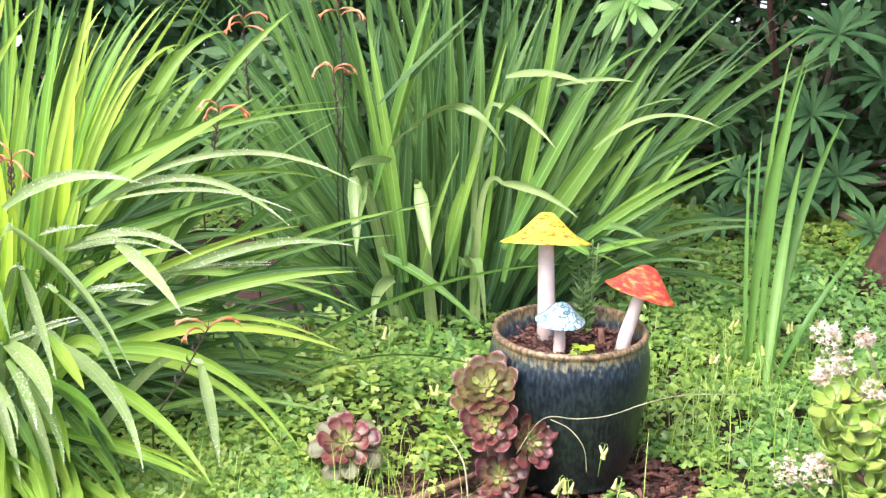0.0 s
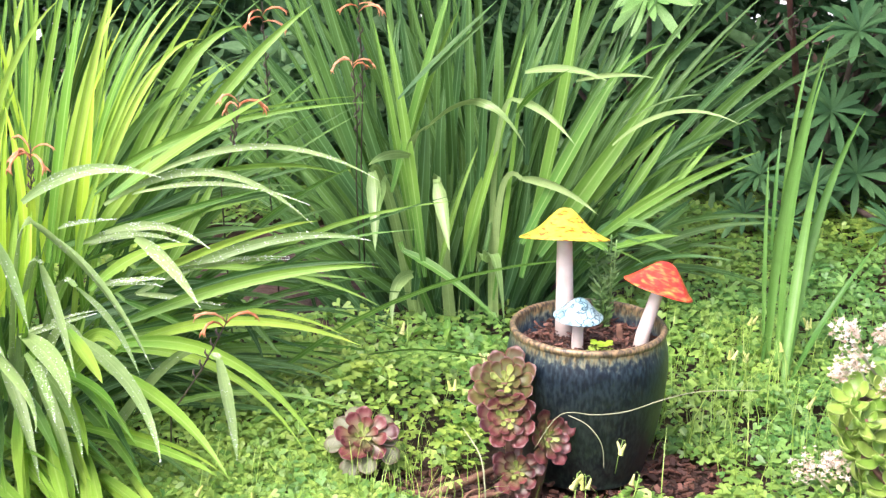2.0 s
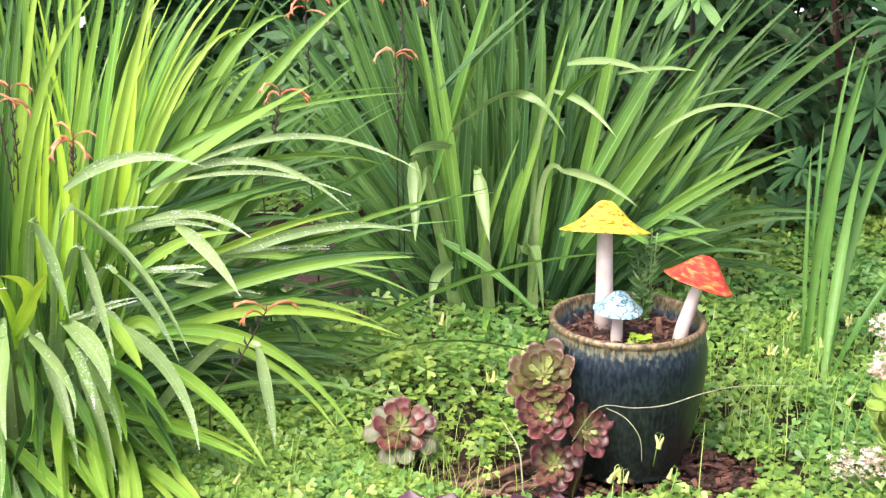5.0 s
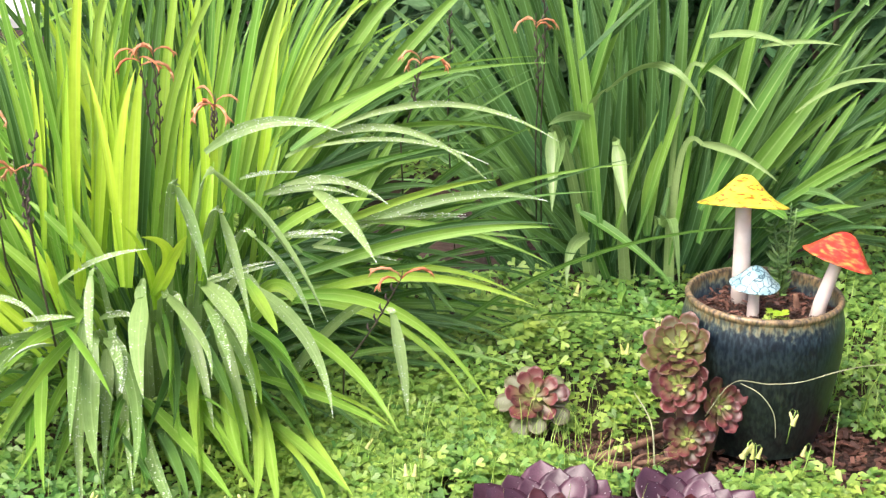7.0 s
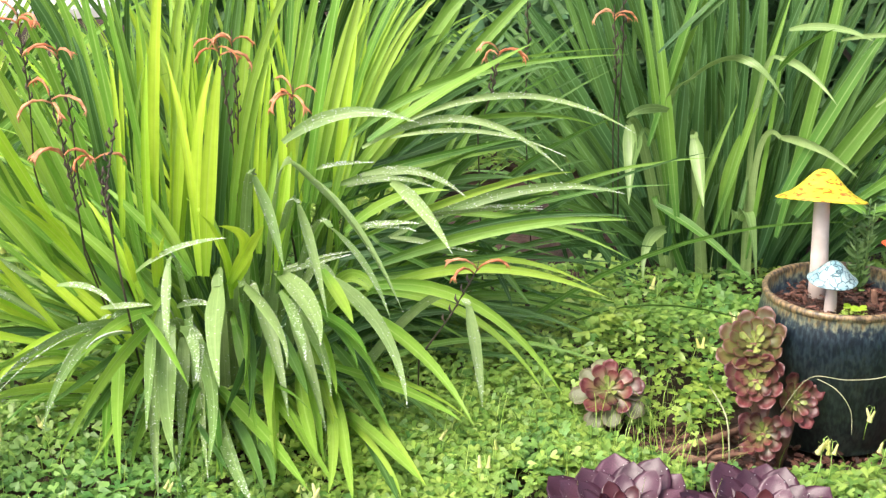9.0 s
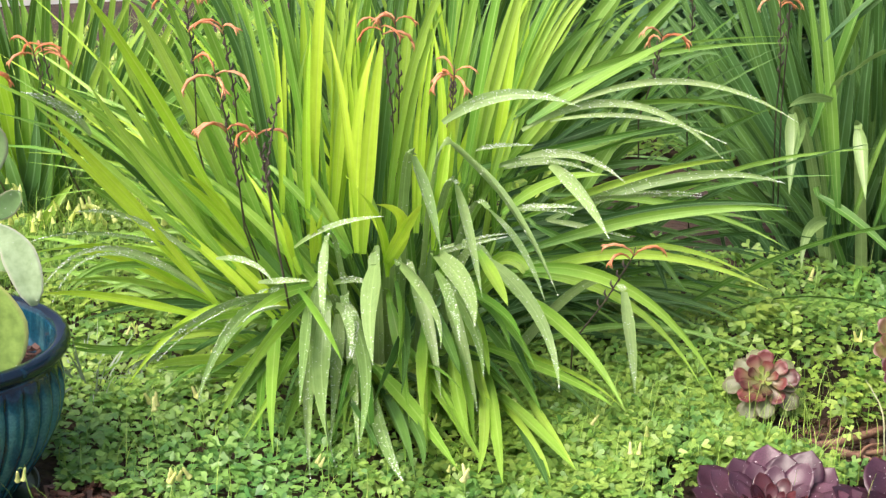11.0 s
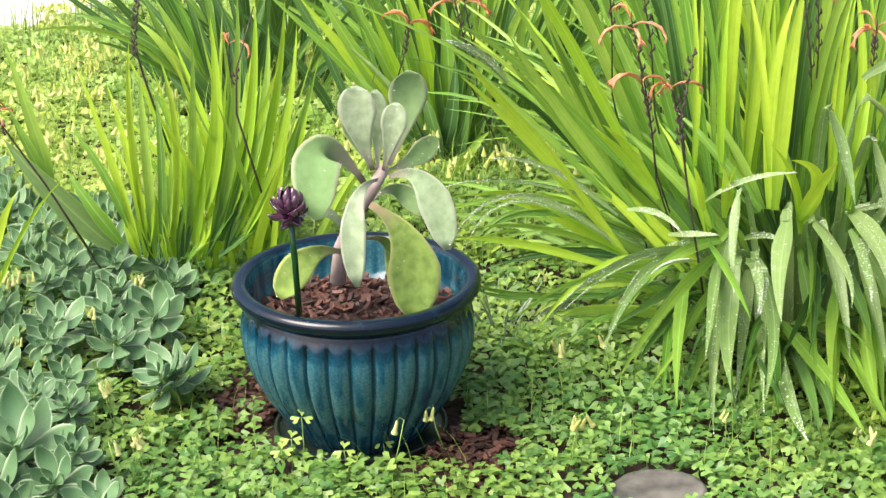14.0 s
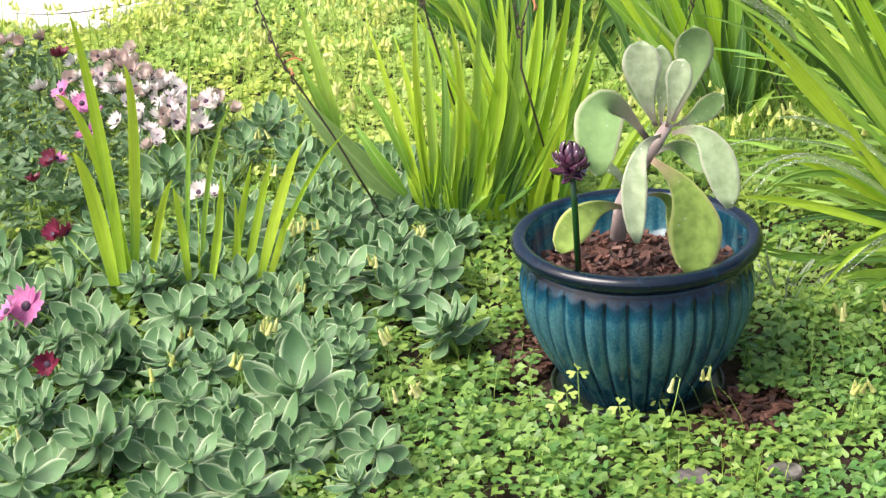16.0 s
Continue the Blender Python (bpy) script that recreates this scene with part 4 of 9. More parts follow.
leaf(left_clump, (-0.817, 3.578, 0.282), (-0.731, 3.576, 0.321), (-0.657, 3.550, 0.348), 0.008, M_BLADE_WET)
# Darker leaves over the hollow to the right: its shade is in their colour.
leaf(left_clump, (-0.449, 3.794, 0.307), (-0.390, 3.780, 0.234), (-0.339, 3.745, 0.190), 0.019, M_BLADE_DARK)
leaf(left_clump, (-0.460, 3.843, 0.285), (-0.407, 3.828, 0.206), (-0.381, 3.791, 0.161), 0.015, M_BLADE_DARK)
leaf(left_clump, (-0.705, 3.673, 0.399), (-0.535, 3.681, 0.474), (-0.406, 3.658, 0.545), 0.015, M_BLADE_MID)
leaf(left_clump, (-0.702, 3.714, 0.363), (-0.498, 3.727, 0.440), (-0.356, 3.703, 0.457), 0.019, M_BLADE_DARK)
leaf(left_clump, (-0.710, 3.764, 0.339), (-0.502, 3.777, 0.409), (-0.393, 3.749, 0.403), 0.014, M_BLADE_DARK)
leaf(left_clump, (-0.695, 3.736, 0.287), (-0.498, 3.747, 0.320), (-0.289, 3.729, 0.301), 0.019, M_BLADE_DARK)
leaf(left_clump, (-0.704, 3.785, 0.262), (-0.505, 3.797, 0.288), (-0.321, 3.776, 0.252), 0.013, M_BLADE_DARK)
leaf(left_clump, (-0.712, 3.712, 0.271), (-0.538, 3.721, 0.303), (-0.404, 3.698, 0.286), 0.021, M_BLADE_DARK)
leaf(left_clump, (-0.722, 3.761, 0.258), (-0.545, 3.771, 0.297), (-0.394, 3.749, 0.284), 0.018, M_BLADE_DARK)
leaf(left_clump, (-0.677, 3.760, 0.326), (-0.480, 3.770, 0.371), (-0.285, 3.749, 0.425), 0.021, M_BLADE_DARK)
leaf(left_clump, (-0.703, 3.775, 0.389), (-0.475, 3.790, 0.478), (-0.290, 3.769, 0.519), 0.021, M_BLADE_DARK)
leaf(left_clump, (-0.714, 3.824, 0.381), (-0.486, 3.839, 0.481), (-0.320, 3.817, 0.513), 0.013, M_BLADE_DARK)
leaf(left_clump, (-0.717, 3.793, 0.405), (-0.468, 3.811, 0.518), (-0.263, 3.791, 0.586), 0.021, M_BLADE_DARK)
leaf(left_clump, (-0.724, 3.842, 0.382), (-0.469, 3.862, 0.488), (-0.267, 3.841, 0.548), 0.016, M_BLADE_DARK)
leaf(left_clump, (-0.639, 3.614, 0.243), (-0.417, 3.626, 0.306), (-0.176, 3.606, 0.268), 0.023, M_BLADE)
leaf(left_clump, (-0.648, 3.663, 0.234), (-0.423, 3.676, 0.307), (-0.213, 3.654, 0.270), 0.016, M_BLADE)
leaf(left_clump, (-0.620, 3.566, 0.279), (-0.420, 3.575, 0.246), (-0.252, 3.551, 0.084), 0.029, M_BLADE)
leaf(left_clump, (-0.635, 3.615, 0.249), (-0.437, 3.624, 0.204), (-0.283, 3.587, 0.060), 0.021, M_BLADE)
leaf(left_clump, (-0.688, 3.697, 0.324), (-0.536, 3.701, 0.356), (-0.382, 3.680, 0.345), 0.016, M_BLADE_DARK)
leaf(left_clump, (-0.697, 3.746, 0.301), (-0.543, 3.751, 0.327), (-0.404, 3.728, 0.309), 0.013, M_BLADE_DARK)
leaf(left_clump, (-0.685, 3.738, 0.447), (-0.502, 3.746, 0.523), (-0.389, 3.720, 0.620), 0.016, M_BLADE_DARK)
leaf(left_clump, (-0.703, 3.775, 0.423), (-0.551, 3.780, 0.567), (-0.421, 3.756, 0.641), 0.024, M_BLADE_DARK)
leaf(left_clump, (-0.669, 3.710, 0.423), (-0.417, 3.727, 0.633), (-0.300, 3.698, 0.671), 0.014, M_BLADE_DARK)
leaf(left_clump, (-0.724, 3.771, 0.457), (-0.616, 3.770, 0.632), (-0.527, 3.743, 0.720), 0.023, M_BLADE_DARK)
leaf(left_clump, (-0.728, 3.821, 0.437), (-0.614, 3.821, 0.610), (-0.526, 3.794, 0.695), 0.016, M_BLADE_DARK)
leaf(left_clump, (-1.211, 3.496, 0.346), (-1.368, 3.416, 0.532), (-1.467, 3.331, 0.638), 0.020, M_BLADE)
leaf(left_clump, (-1.232, 3.542, 0.322), (-1.395, 3.459, 0.506), (-1.497, 3.373, 0.606), 0.014, M_BLADE)
leaf(left_clump, (-1.232, 3.489, 0.284), (-1.408, 3.400, 0.482), (-1.487, 3.322, 0.595), 0.018, M_BLADE)
leaf(left_clump, (-1.236, 3.434, 0.269), (-1.369, 3.362, 0.459), (-1.443, 3.287, 0.584), 0.023, M_BLADE_BRIGHT)
leaf(left_clump, (-1.258, 3.480, 0.244), (-1.398, 3.404, 0.433), (-1.474, 3.328, 0.546), 0.019, M_BLADE_BRIGHT)
leaf(left_clump, (-1.414, 3.419, 0.511), (-1.452, 3.381, 0.573), (-1.496, 3.318, 0.611), 0.012, M_BLADE_WET)
leaf(left_clump, (-1.435, 3.464, 0.492), (-1.476, 3.425, 0.552), (-1.523, 3.361, 0.598), 0.009, M_BLADE_WET)
leaf(left_clump, (-1.172, 3.509, 0.237), (-1.316, 3.436, 0.460), (-1.391, 3.364, 0.620), 0.023, M_BLADE)
leaf(left_clump, (-1.193, 3.555, 0.213), (-1.344, 3.479, 0.435), (-1.406, 3.412, 0.548), 0.020, M_BLADE)
leaf(left_clump, (-1.205, 3.541, 0.234), (-1.327, 3.475, 0.497), (-1.402, 3.403, 0.679), 0.027, M_BLADE)
leaf(left_clump, (-1.212, 3.591, 0.221), (-1.327, 3.529, 0.493), (-1.373, 3.468, 0.670), 0.024, M_BLADE)
leaf(left_clump, (-1.171, 3.510, 0.306), (-1.325, 3.433, 0.637), (-1.404, 3.358, 0.798), 0.026, M_BLADE_BRIGHT)
leaf(left_clump, (-1.167, 3.564, 0.287), (-1.297, 3.497, 0.638), (-1.342, 3.437, 0.760), 0.025, M_BLADE)
leaf(left_clump, (-1.176, 3.613, 0.273), (-1.278, 3.558, 0.572), (-1.323, 3.498, 0.692), 0.023, M_BLADE)
leaf(left_clump, (-1.145, 3.602, 0.276), (-1.264, 3.541, 0.641), (-1.290, 3.489, 0.758), 0.025, M_BLADE_MID)
leaf(left_clump, (-1.110, 3.582, 0.287), (-1.193, 3.534, 0.614), (-1.257, 3.469, 0.821), 0.025, M_BLADE)
leaf(left_clump, (-1.126, 3.440, 0.312), (-1.183, 3.400, 0.406), (-1.224, 3.343, 0.468), 0.020, M_BLADE_BRIGHT)
leaf(left_clump, (-1.137, 3.489, 0.300), (-1.190, 3.451, 0.400), (-1.223, 3.397, 0.460), 0.015, M_BLADE_BRIGHT)
leaf(left_clump, (-1.177, 3.423, 0.200), (-1.246, 3.378, 0.316), (-1.294, 3.316, 0.427), 0.014, M_BLADE_BRIGHT)
leaf(left_clump, (-1.199, 3.469, 0.176), (-1.272, 3.421, 0.290), (-1.334, 3.355, 0.392), 0.010, M_BLADE_BRIGHT)
leaf(left_clump, (-1.206, 3.445, 0.268), (-1.320, 3.381, 0.368), (-1.410, 3.302, 0.398), 0.012, M_BLADE_WET)
leaf(left_clump, (-1.232, 3.489, 0.272), (-1.393, 3.406, 0.324), (-1.497, 3.318, 0.329), 0.008, M_BLADE_WET)
leaf(left_clump, (-1.207, 3.445, 0.211), (-1.365, 3.364, 0.314), (-1.465, 3.278, 0.253), 0.012, M_BLADE_WET)
leaf(left_clump, (-1.223, 3.492, 0.186), (-1.384, 3.410, 0.285), (-1.467, 3.331, 0.208), 0.009, M_BLADE_WET)
leaf(left_clump, (-1.204, 3.467, 0.151), (-1.375, 3.381, 0.210), (-1.469, 3.298, 0.237), 0.018, M_BLADE_BRIGHT)
leaf(left_clump, (-1.213, 3.495, 0.168), (-1.346, 3.425, 0.229), (-1.453, 3.337, 0.246), 0.015, M_BLADE)
leaf(left_clump, (-1.203, 3.531, 0.144), (-1.356, 3.453, 0.269), (-1.463, 3.366, 0.300), 0.021, M_BLADE_BRIGHT)
leaf(left_clump, (-1.221, 3.577, 0.117), (-1.380, 3.498, 0.237), (-1.466, 3.419, 0.266), 0.019, M_BLADE_BRIGHT)
leaf(left_clump, (-1.235, 3.488, 0.087), (-1.389, 3.408, 0.094), (-1.457, 3.336, 0.138), 0.012, M_BLADE_MID)
leaf(left_clump, (-1.252, 3.535, 0.061), (-1.409, 3.454, 0.065), (-1.473, 3.383, 0.104), 0.011, M_BLADE_MID)
leaf(left_clump, (-1.076, 3.488, 0.046), (-1.202, 3.425, 0.065), (-1.278, 3.355, 0.087), 0.015, M_BLADE_MID)
leaf(left_clump, (-1.083, 3.511, 0.030), (-1.198, 3.413, 0.060), (-1.293, 3.403, 0.062), 0.010, M_BLADE_MID)
leaf(left_clump, (-1.157, 3.462, 0.188), (-1.251, 3.408, 0.152), (-1.322, 3.315, 0.060), 0.020, M_BLADE_BRIGHT)
leaf(left_clump, (-1.188, 3.557, 0.183), (-1.384, 3.464, 0.242), (-1.470, 3.385, 0.181), 0.015, M_BLADE_MID)
leaf(left_clump, (-1.204, 3.604, 0.168), (-1.403, 3.510, 0.232), (-1.500, 3.426, 0.161), 0.011, M_BLADE_MID)
leaf(left_clump, (-1.218, 3.578, 0.195), (-1.372, 3.501, 0.333), (-1.453, 3.424, 0.429), 0.019, M_BLADE_MID)
leaf(left_clump, (-1.214, 3.601, 0.211), (-1.358, 3.528, 0.394), (-1.439, 3.452, 0.499), 0.021, M_BLADE_DARK)
leaf(left_clump, (-1.224, 3.650, 0.199), (-1.364, 3.579, 0.391), (-1.456, 3.499, 0.507), 0.018, M_BLADE_DARK)
leaf(left_clump, (-1.183, 3.611, 0.211), (-1.297, 3.551, 0.427), (-1.359, 3.484, 0.606), 0.025, M_BLADE_MID)
leaf(left_clump, (-1.191, 3.661, 0.196), (-1.300, 3.603, 0.419), (-1.338, 3.546, 0.579), 0.019, M_BLADE_MID)
leaf(left_clump, (-1.192, 3.566, 0.132), (-1.329, 3.496, 0.155), (-1.455, 3.402, 0.141), 0.017, M_BLADE_DARK)
leaf(left_clump, (-1.207, 3.614, 0.117), (-1.347, 3.542, 0.144), (-1.470, 3.450, 0.131), 0.011, M_BLADE_DARK)
leaf(left_clump, (-0.859, 3.444, 0.280), (-0.860, 3.393, 0.396), (-0.885, 3.335, 0.477), 0.017, M_BLADE_BRIGHT)
leaf(left_clump, (-0.856, 3.435, 0.305), (-0.819, 3.393, 0.409), (-0.854, 3.332, 0.459), 0.028, M_BLADE_BRIGHT)
leaf(left_clump, (-0.859, 3.424, 0.315), (-0.812, 3.384, 0.402), (-0.773, 3.342, 0.464), 0.025, M_BLADE_BRIGHT)
leaf(left_clump, (-0.999, 3.438, 0.294), (-0.983, 3.390, 0.367), (-0.974, 3.341, 0.427), 0.019, M_BLADE_BRIGHT)
leaf(left_clump, (-0.986, 3.442, 0.315), (-0.975, 3.393, 0.377), (-0.953, 3.347, 0.432), 0.012, M_BLADE_BRIGHT)
leaf(left_clump, (-1.039, 3.447, 0.298), (-1.036, 3.395, 0.372), (-1.031, 3.345, 0.422), 0.021, M_BLADE_BRIGHT)
leaf(left_clump, (-0.790, 3.512, 0.270), (-0.764, 3.467, 0.387), (-0.732, 3.423, 0.495), 0.018, M_BLADE_MID)
leaf(left_clump, (-1.024, 3.399, 0.337), (-0.942, 3.371, 0.398), (-0.841, 3.346, 0.433), 0.023, M_BLADE_WET)
leaf(left_clump, (-0.953, 3.409, 0.270), (-0.903, 3.371, 0.299), (-0.850, 3.333, 0.305), 0.014, M_BLADE_WET)
leaf(left_clump, (-1.089, 3.389, 0.267), (-1.026, 3.357, 0.289), (-0.970, 3.321, 0.307), 0.014, M_BLADE_WET)
leaf(left_clump, (-1.174, 3.403, 0.299), (-1.101, 3.375, 0.310), (-1.045, 3.340, 0.289), 0.014, M_BLADE_WET)
leaf(left_clump, (-0.949, 3.348, 0.374), (-0.941, 3.298, 0.308), (-0.922, 3.252, 0.227), 0.023, M_BLADE_WET)
leaf(left_clump, (-1.056, 3.442, 0.224), (-1.121, 3.252, 0.264), (-1.187, 3.101, 0.227), 0.015, M_BLADE_WET)
leaf(left_clump, (-1.069, 3.490, 0.199), (-1.134, 3.301, 0.235), (-1.199, 3.149, 0.195), 0.009, M_BLADE_WET)
leaf(left_clump, (-1.085, 3.432, 0.217), (-1.108, 3.257, 0.210), (-1.117, 3.126, 0.136), 0.027, M_BLADE_WET)
leaf(left_clump, (-1.042, 3.446, 0.199), (-1.042, 3.278, 0.261), (-1.041, 3.153, 0.286), 0.013, M_BLADE_WET)
leaf(left_clump, (-1.012, 3.455, 0.217), (-1.053, 3.275, 0.174), (-1.079, 3.079, 0.100), 0.028, M_BLADE)
leaf(left_clump, (-1.059, 3.409, 0.190), (-1.022, 3.253, 0.126), (-0.955, 3.045, 0.100), 0.029, M_BLADE)
leaf(left_clump, (-1.083, 3.454, 0.170), (-1.054, 3.295, 0.105), (-0.985, 3.066, 0.100), 0.024, M_BLADE)
leaf(left_clump, (-1.021, 3.452, 0.147), (-1.024, 3.284, 0.112), (-1.019, 3.070, 0.100), 0.016, M_BLADE)
leaf(left_clump, (-1.014, 3.454, 0.209), (-0.975, 3.299, 0.187), (-0.949, 3.181, 0.127), 0.026, M_BLADE_WET)
leaf(left_clump, (-1.008, 3.373, 0.269), (-0.920, 3.232, 0.264), (-0.856, 3.125, 0.244), 0.024, M_BLADE)
leaf(left_clump, (-0.993, 3.460, 0.185), (-0.967, 3.298, 0.100), (-0.866, 2.966, 0.100), 0.031, M_BLADE_WET)
leaf(left_clump, (-0.967, 3.416, 0.216), (-0.932, 3.259, 0.120), (-0.834, 3.012, 0.100), 0.038, M_BLADE_WET)
leaf(left_clump, (-0.943, 3.391, 0.237), (-0.878, 3.243, 0.273), (-0.844, 3.128, 0.256), 0.023, M_BLADE_WET)
leaf(left_clump, (-0.950, 3.441, 0.219), (-0.880, 3.295, 0.256), (-0.854, 3.177, 0.232), 0.016, M_BLADE_WET)
leaf(left_clump, (-0.934, 3.425, 0.221), (-0.857, 3.280, 0.172), (-0.820, 3.096, 0.100), 0.033, M_BLADE_WET)
leaf(left_clump, (-0.870, 3.390, 0.326), (-0.839, 3.233, 0.299), (-0.801, 3.119, 0.248), 0.042, M_BLADE_WET)
leaf(left_clump, (-0.832, 3.420, 0.318), (-0.736, 3.278, 0.299), (-0.696, 3.164, 0.273), 0.038, M_BLADE_WET)
leaf(left_clump, (-0.772, 3.455, 0.299), (-0.707, 3.305, 0.296), (-0.669, 3.191, 0.279), 0.020, M_BLADE_WET)
leaf(left_clump, (-0.790, 3.512, 0.315), (-0.702, 3.368, 0.315), (-0.656, 3.255, 0.281), 0.039, M_BLADE_WET)
leaf(left_clump, (-0.750, 3.521, 0.231), (-0.678, 3.373, 0.218), (-0.639, 3.258, 0.186), 0.024, M_BLADE_WET)
leaf(left_clump, (-0.795, 3.470, 0.169), (-0.761, 3.314, 0.121), (-0.698, 3.099, 0.100), 0.041, M_BLADE)
leaf(left_clump, (-0.740, 3.523, 0.157), (-0.689, 3.370, 0.113), (-0.630, 3.154, 0.100), 0.039, M_BLADE)
leaf(left_clump, (-0.760, 3.570, 0.135), (-0.712, 3.389, 0.100), (-0.646, 3.187, 0.100), 0.033, M_BLADE)
leaf(left_clump, (-0.801, 3.387, 0.540), (-0.739, 3.237, 0.515), (-0.691, 3.125, 0.467), 0.033, M_BLADE_WET)
leaf(left_clump, (-0.733, 3.402, 0.561), (-0.605, 3.264, 0.514), (-0.498, 3.161, 0.389), 0.032, M_BLADE_WET)
leaf(left_clump, (-0.730, 3.423, 0.481), (-0.675, 3.271, 0.452), (-0.625, 3.159, 0.373), 0.031, M_BLADE_WET)
leaf(left_clump, (-0.697, 3.471, 0.342), (-0.635, 3.320, 0.346), (-0.590, 3.206, 0.345), 0.027, M_BLADE)
leaf(left_clump, (-0.682, 3.474, 0.421), (-0.594, 3.327, 0.409), (-0.529, 3.217, 0.355), 0.025, M_BLADE_WET)
leaf(left_clump, (-0.689, 3.534, 0.298), (-0.569, 3.393, 0.256), (-0.508, 3.281, 0.165), 0.031, M_BLADE_WET)
leaf(left_clump, (-0.572, 3.453, 0.520), (-0.493, 3.303, 0.526), (-0.423, 3.192, 0.487), 0.026, M_BLADE_WET)
leaf(left_clump, (-0.735, 3.524, 0.242), (-0.638, 3.380, 0.269), (-0.577, 3.270, 0.263), 0.021, M_BLADE)
leaf(left_clump, (-0.749, 3.572, 0.217), (-0.656, 3.428, 0.237), (-0.601, 3.316, 0.213), 0.018, M_BLADE_MID)
leaf(left_clump, (-0.637, 3.543, 0.236), (-0.494, 3.404, 0.208), (-0.391, 3.297, 0.130), 0.029, M_BLADE)
leaf(left_clump, (-0.441, 3.573, 0.251), (-0.403, 3.416, 0.205), (-0.379, 3.298, 0.168), 0.030, M_BLADE_WET)
leaf(left_clump, (-0.719, 3.527, 0.134), (-0.528, 3.399, 0.145), (-0.413, 3.294, 0.141), 0.019, M_BLADE)
leaf(left_clump, (-0.727, 3.577, 0.120), (-0.531, 3.449, 0.137), (-0.409, 3.345, 0.122), 0.014, M_BLADE)
leaf(left_clump, (-0.678, 3.536, 0.042), (-0.546, 3.268, 0.100), (-0.447, 3.113, 0.100), 0.025, M_BLADE)
leaf(left_clump, (-0.686, 3.542, 0.030), (-0.552, 3.234, 0.100), (-0.483, 3.068, 0.100), 0.020, M_BLADE)
leaf(left_clump, (-0.615, 3.547, 0.036), (-0.520, 3.261, 0.100), (-0.447, 3.113, 0.100), 0.018, M_BLADE)
leaf(left_clump, (-0.686, 3.534, 0.076), (-0.612, 3.244, 0.100), (-0.557, 3.033, 0.100), 0.028, M_BLADE)
leaf(left_clump, (-0.706, 3.581, 0.052), (-0.630, 3.234, 0.100), (-0.604, 3.056, 0.100), 0.021, M_BLADE)
leaf(left_clump, (-0.622, 3.469, 0.030), (-0.529, 3.168, 0.100), (-0.482, 3.043, 0.100), 0.022, M_BLADE_DARK)
leaf(left_clump, (-0.899, 3.486, 0.086), (-0.760, 3.268, 0.100), (-0.635, 3.057, 0.100), 0.029, M_BLADE)
leaf(left_clump, (-0.782, 3.514, 0.077), (-0.670, 3.233, 0.100), (-0.595, 3.085, 0.100), 0.022, M_BLADE)
leaf(left_clump, (-0.907, 3.484, 0.057), (-0.795, 3.163, 0.100), (-0.719, 3.003, 0.100), 0.030, M_BLADE_WET)
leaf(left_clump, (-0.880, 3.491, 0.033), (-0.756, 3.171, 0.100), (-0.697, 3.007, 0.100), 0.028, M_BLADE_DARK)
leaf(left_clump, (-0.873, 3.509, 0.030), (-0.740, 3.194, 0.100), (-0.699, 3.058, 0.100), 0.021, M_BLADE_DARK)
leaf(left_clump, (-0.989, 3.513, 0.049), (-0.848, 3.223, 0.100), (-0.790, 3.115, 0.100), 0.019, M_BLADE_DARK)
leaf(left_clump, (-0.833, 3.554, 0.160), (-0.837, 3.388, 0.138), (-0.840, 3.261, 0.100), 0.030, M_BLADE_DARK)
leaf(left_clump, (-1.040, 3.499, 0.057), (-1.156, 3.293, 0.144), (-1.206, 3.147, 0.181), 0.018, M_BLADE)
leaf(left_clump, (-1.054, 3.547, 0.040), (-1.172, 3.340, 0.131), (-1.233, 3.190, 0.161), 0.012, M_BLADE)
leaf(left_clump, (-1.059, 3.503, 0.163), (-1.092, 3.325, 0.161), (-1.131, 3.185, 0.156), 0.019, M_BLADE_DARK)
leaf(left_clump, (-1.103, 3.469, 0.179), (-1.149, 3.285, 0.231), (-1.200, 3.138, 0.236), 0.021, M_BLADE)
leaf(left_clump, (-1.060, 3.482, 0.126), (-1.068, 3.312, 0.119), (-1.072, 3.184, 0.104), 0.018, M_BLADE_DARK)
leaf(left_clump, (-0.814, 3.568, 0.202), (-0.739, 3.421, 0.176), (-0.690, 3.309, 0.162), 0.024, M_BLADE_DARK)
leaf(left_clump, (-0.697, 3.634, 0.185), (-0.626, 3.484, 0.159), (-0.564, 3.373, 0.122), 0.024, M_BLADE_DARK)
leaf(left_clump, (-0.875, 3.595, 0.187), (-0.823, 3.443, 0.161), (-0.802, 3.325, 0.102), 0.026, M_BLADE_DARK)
leaf(left_clump, (-0.723, 3.547, 0.206), (-0.667, 3.395, 0.193), (-0.633, 3.280, 0.179), 0.019, M_BLADE)
leaf(left_clump, (-0.999, 3.459, 0.232), (-0.984, 3.369, 0.157), (-0.947, 3.246, 0.080), 0.028, M_BLADE_WET)
leaf(left_clump, (-0.958, 3.470, 0.187), (-0.939, 3.382, 0.112), (-0.879, 3.134, 0.080), 0.030, M_BLADE_WET)
leaf(left_clump, (-0.938, 3.476, 0.199), (-0.908, 3.390, 0.101), (-0.823, 3.115, 0.080), 0.026, M_BLADE_WET)
leaf(left_clump, (-0.898, 3.486, 0.278), (-0.878, 3.398, 0.247), (-0.866, 3.329, 0.187), 0.039, M_BLADE_WET)
leaf(left_clump, (-0.867, 3.494, 0.211), (-0.823, 3.412, 0.136), (-0.767, 3.250, 0.080), 0.028, M_BLADE)
leaf(left_clump, (-0.827, 3.504, 0.268), (-0.774, 3.424, 0.193), (-0.736, 3.360, 0.090), 0.030, M_BLADE_WET)
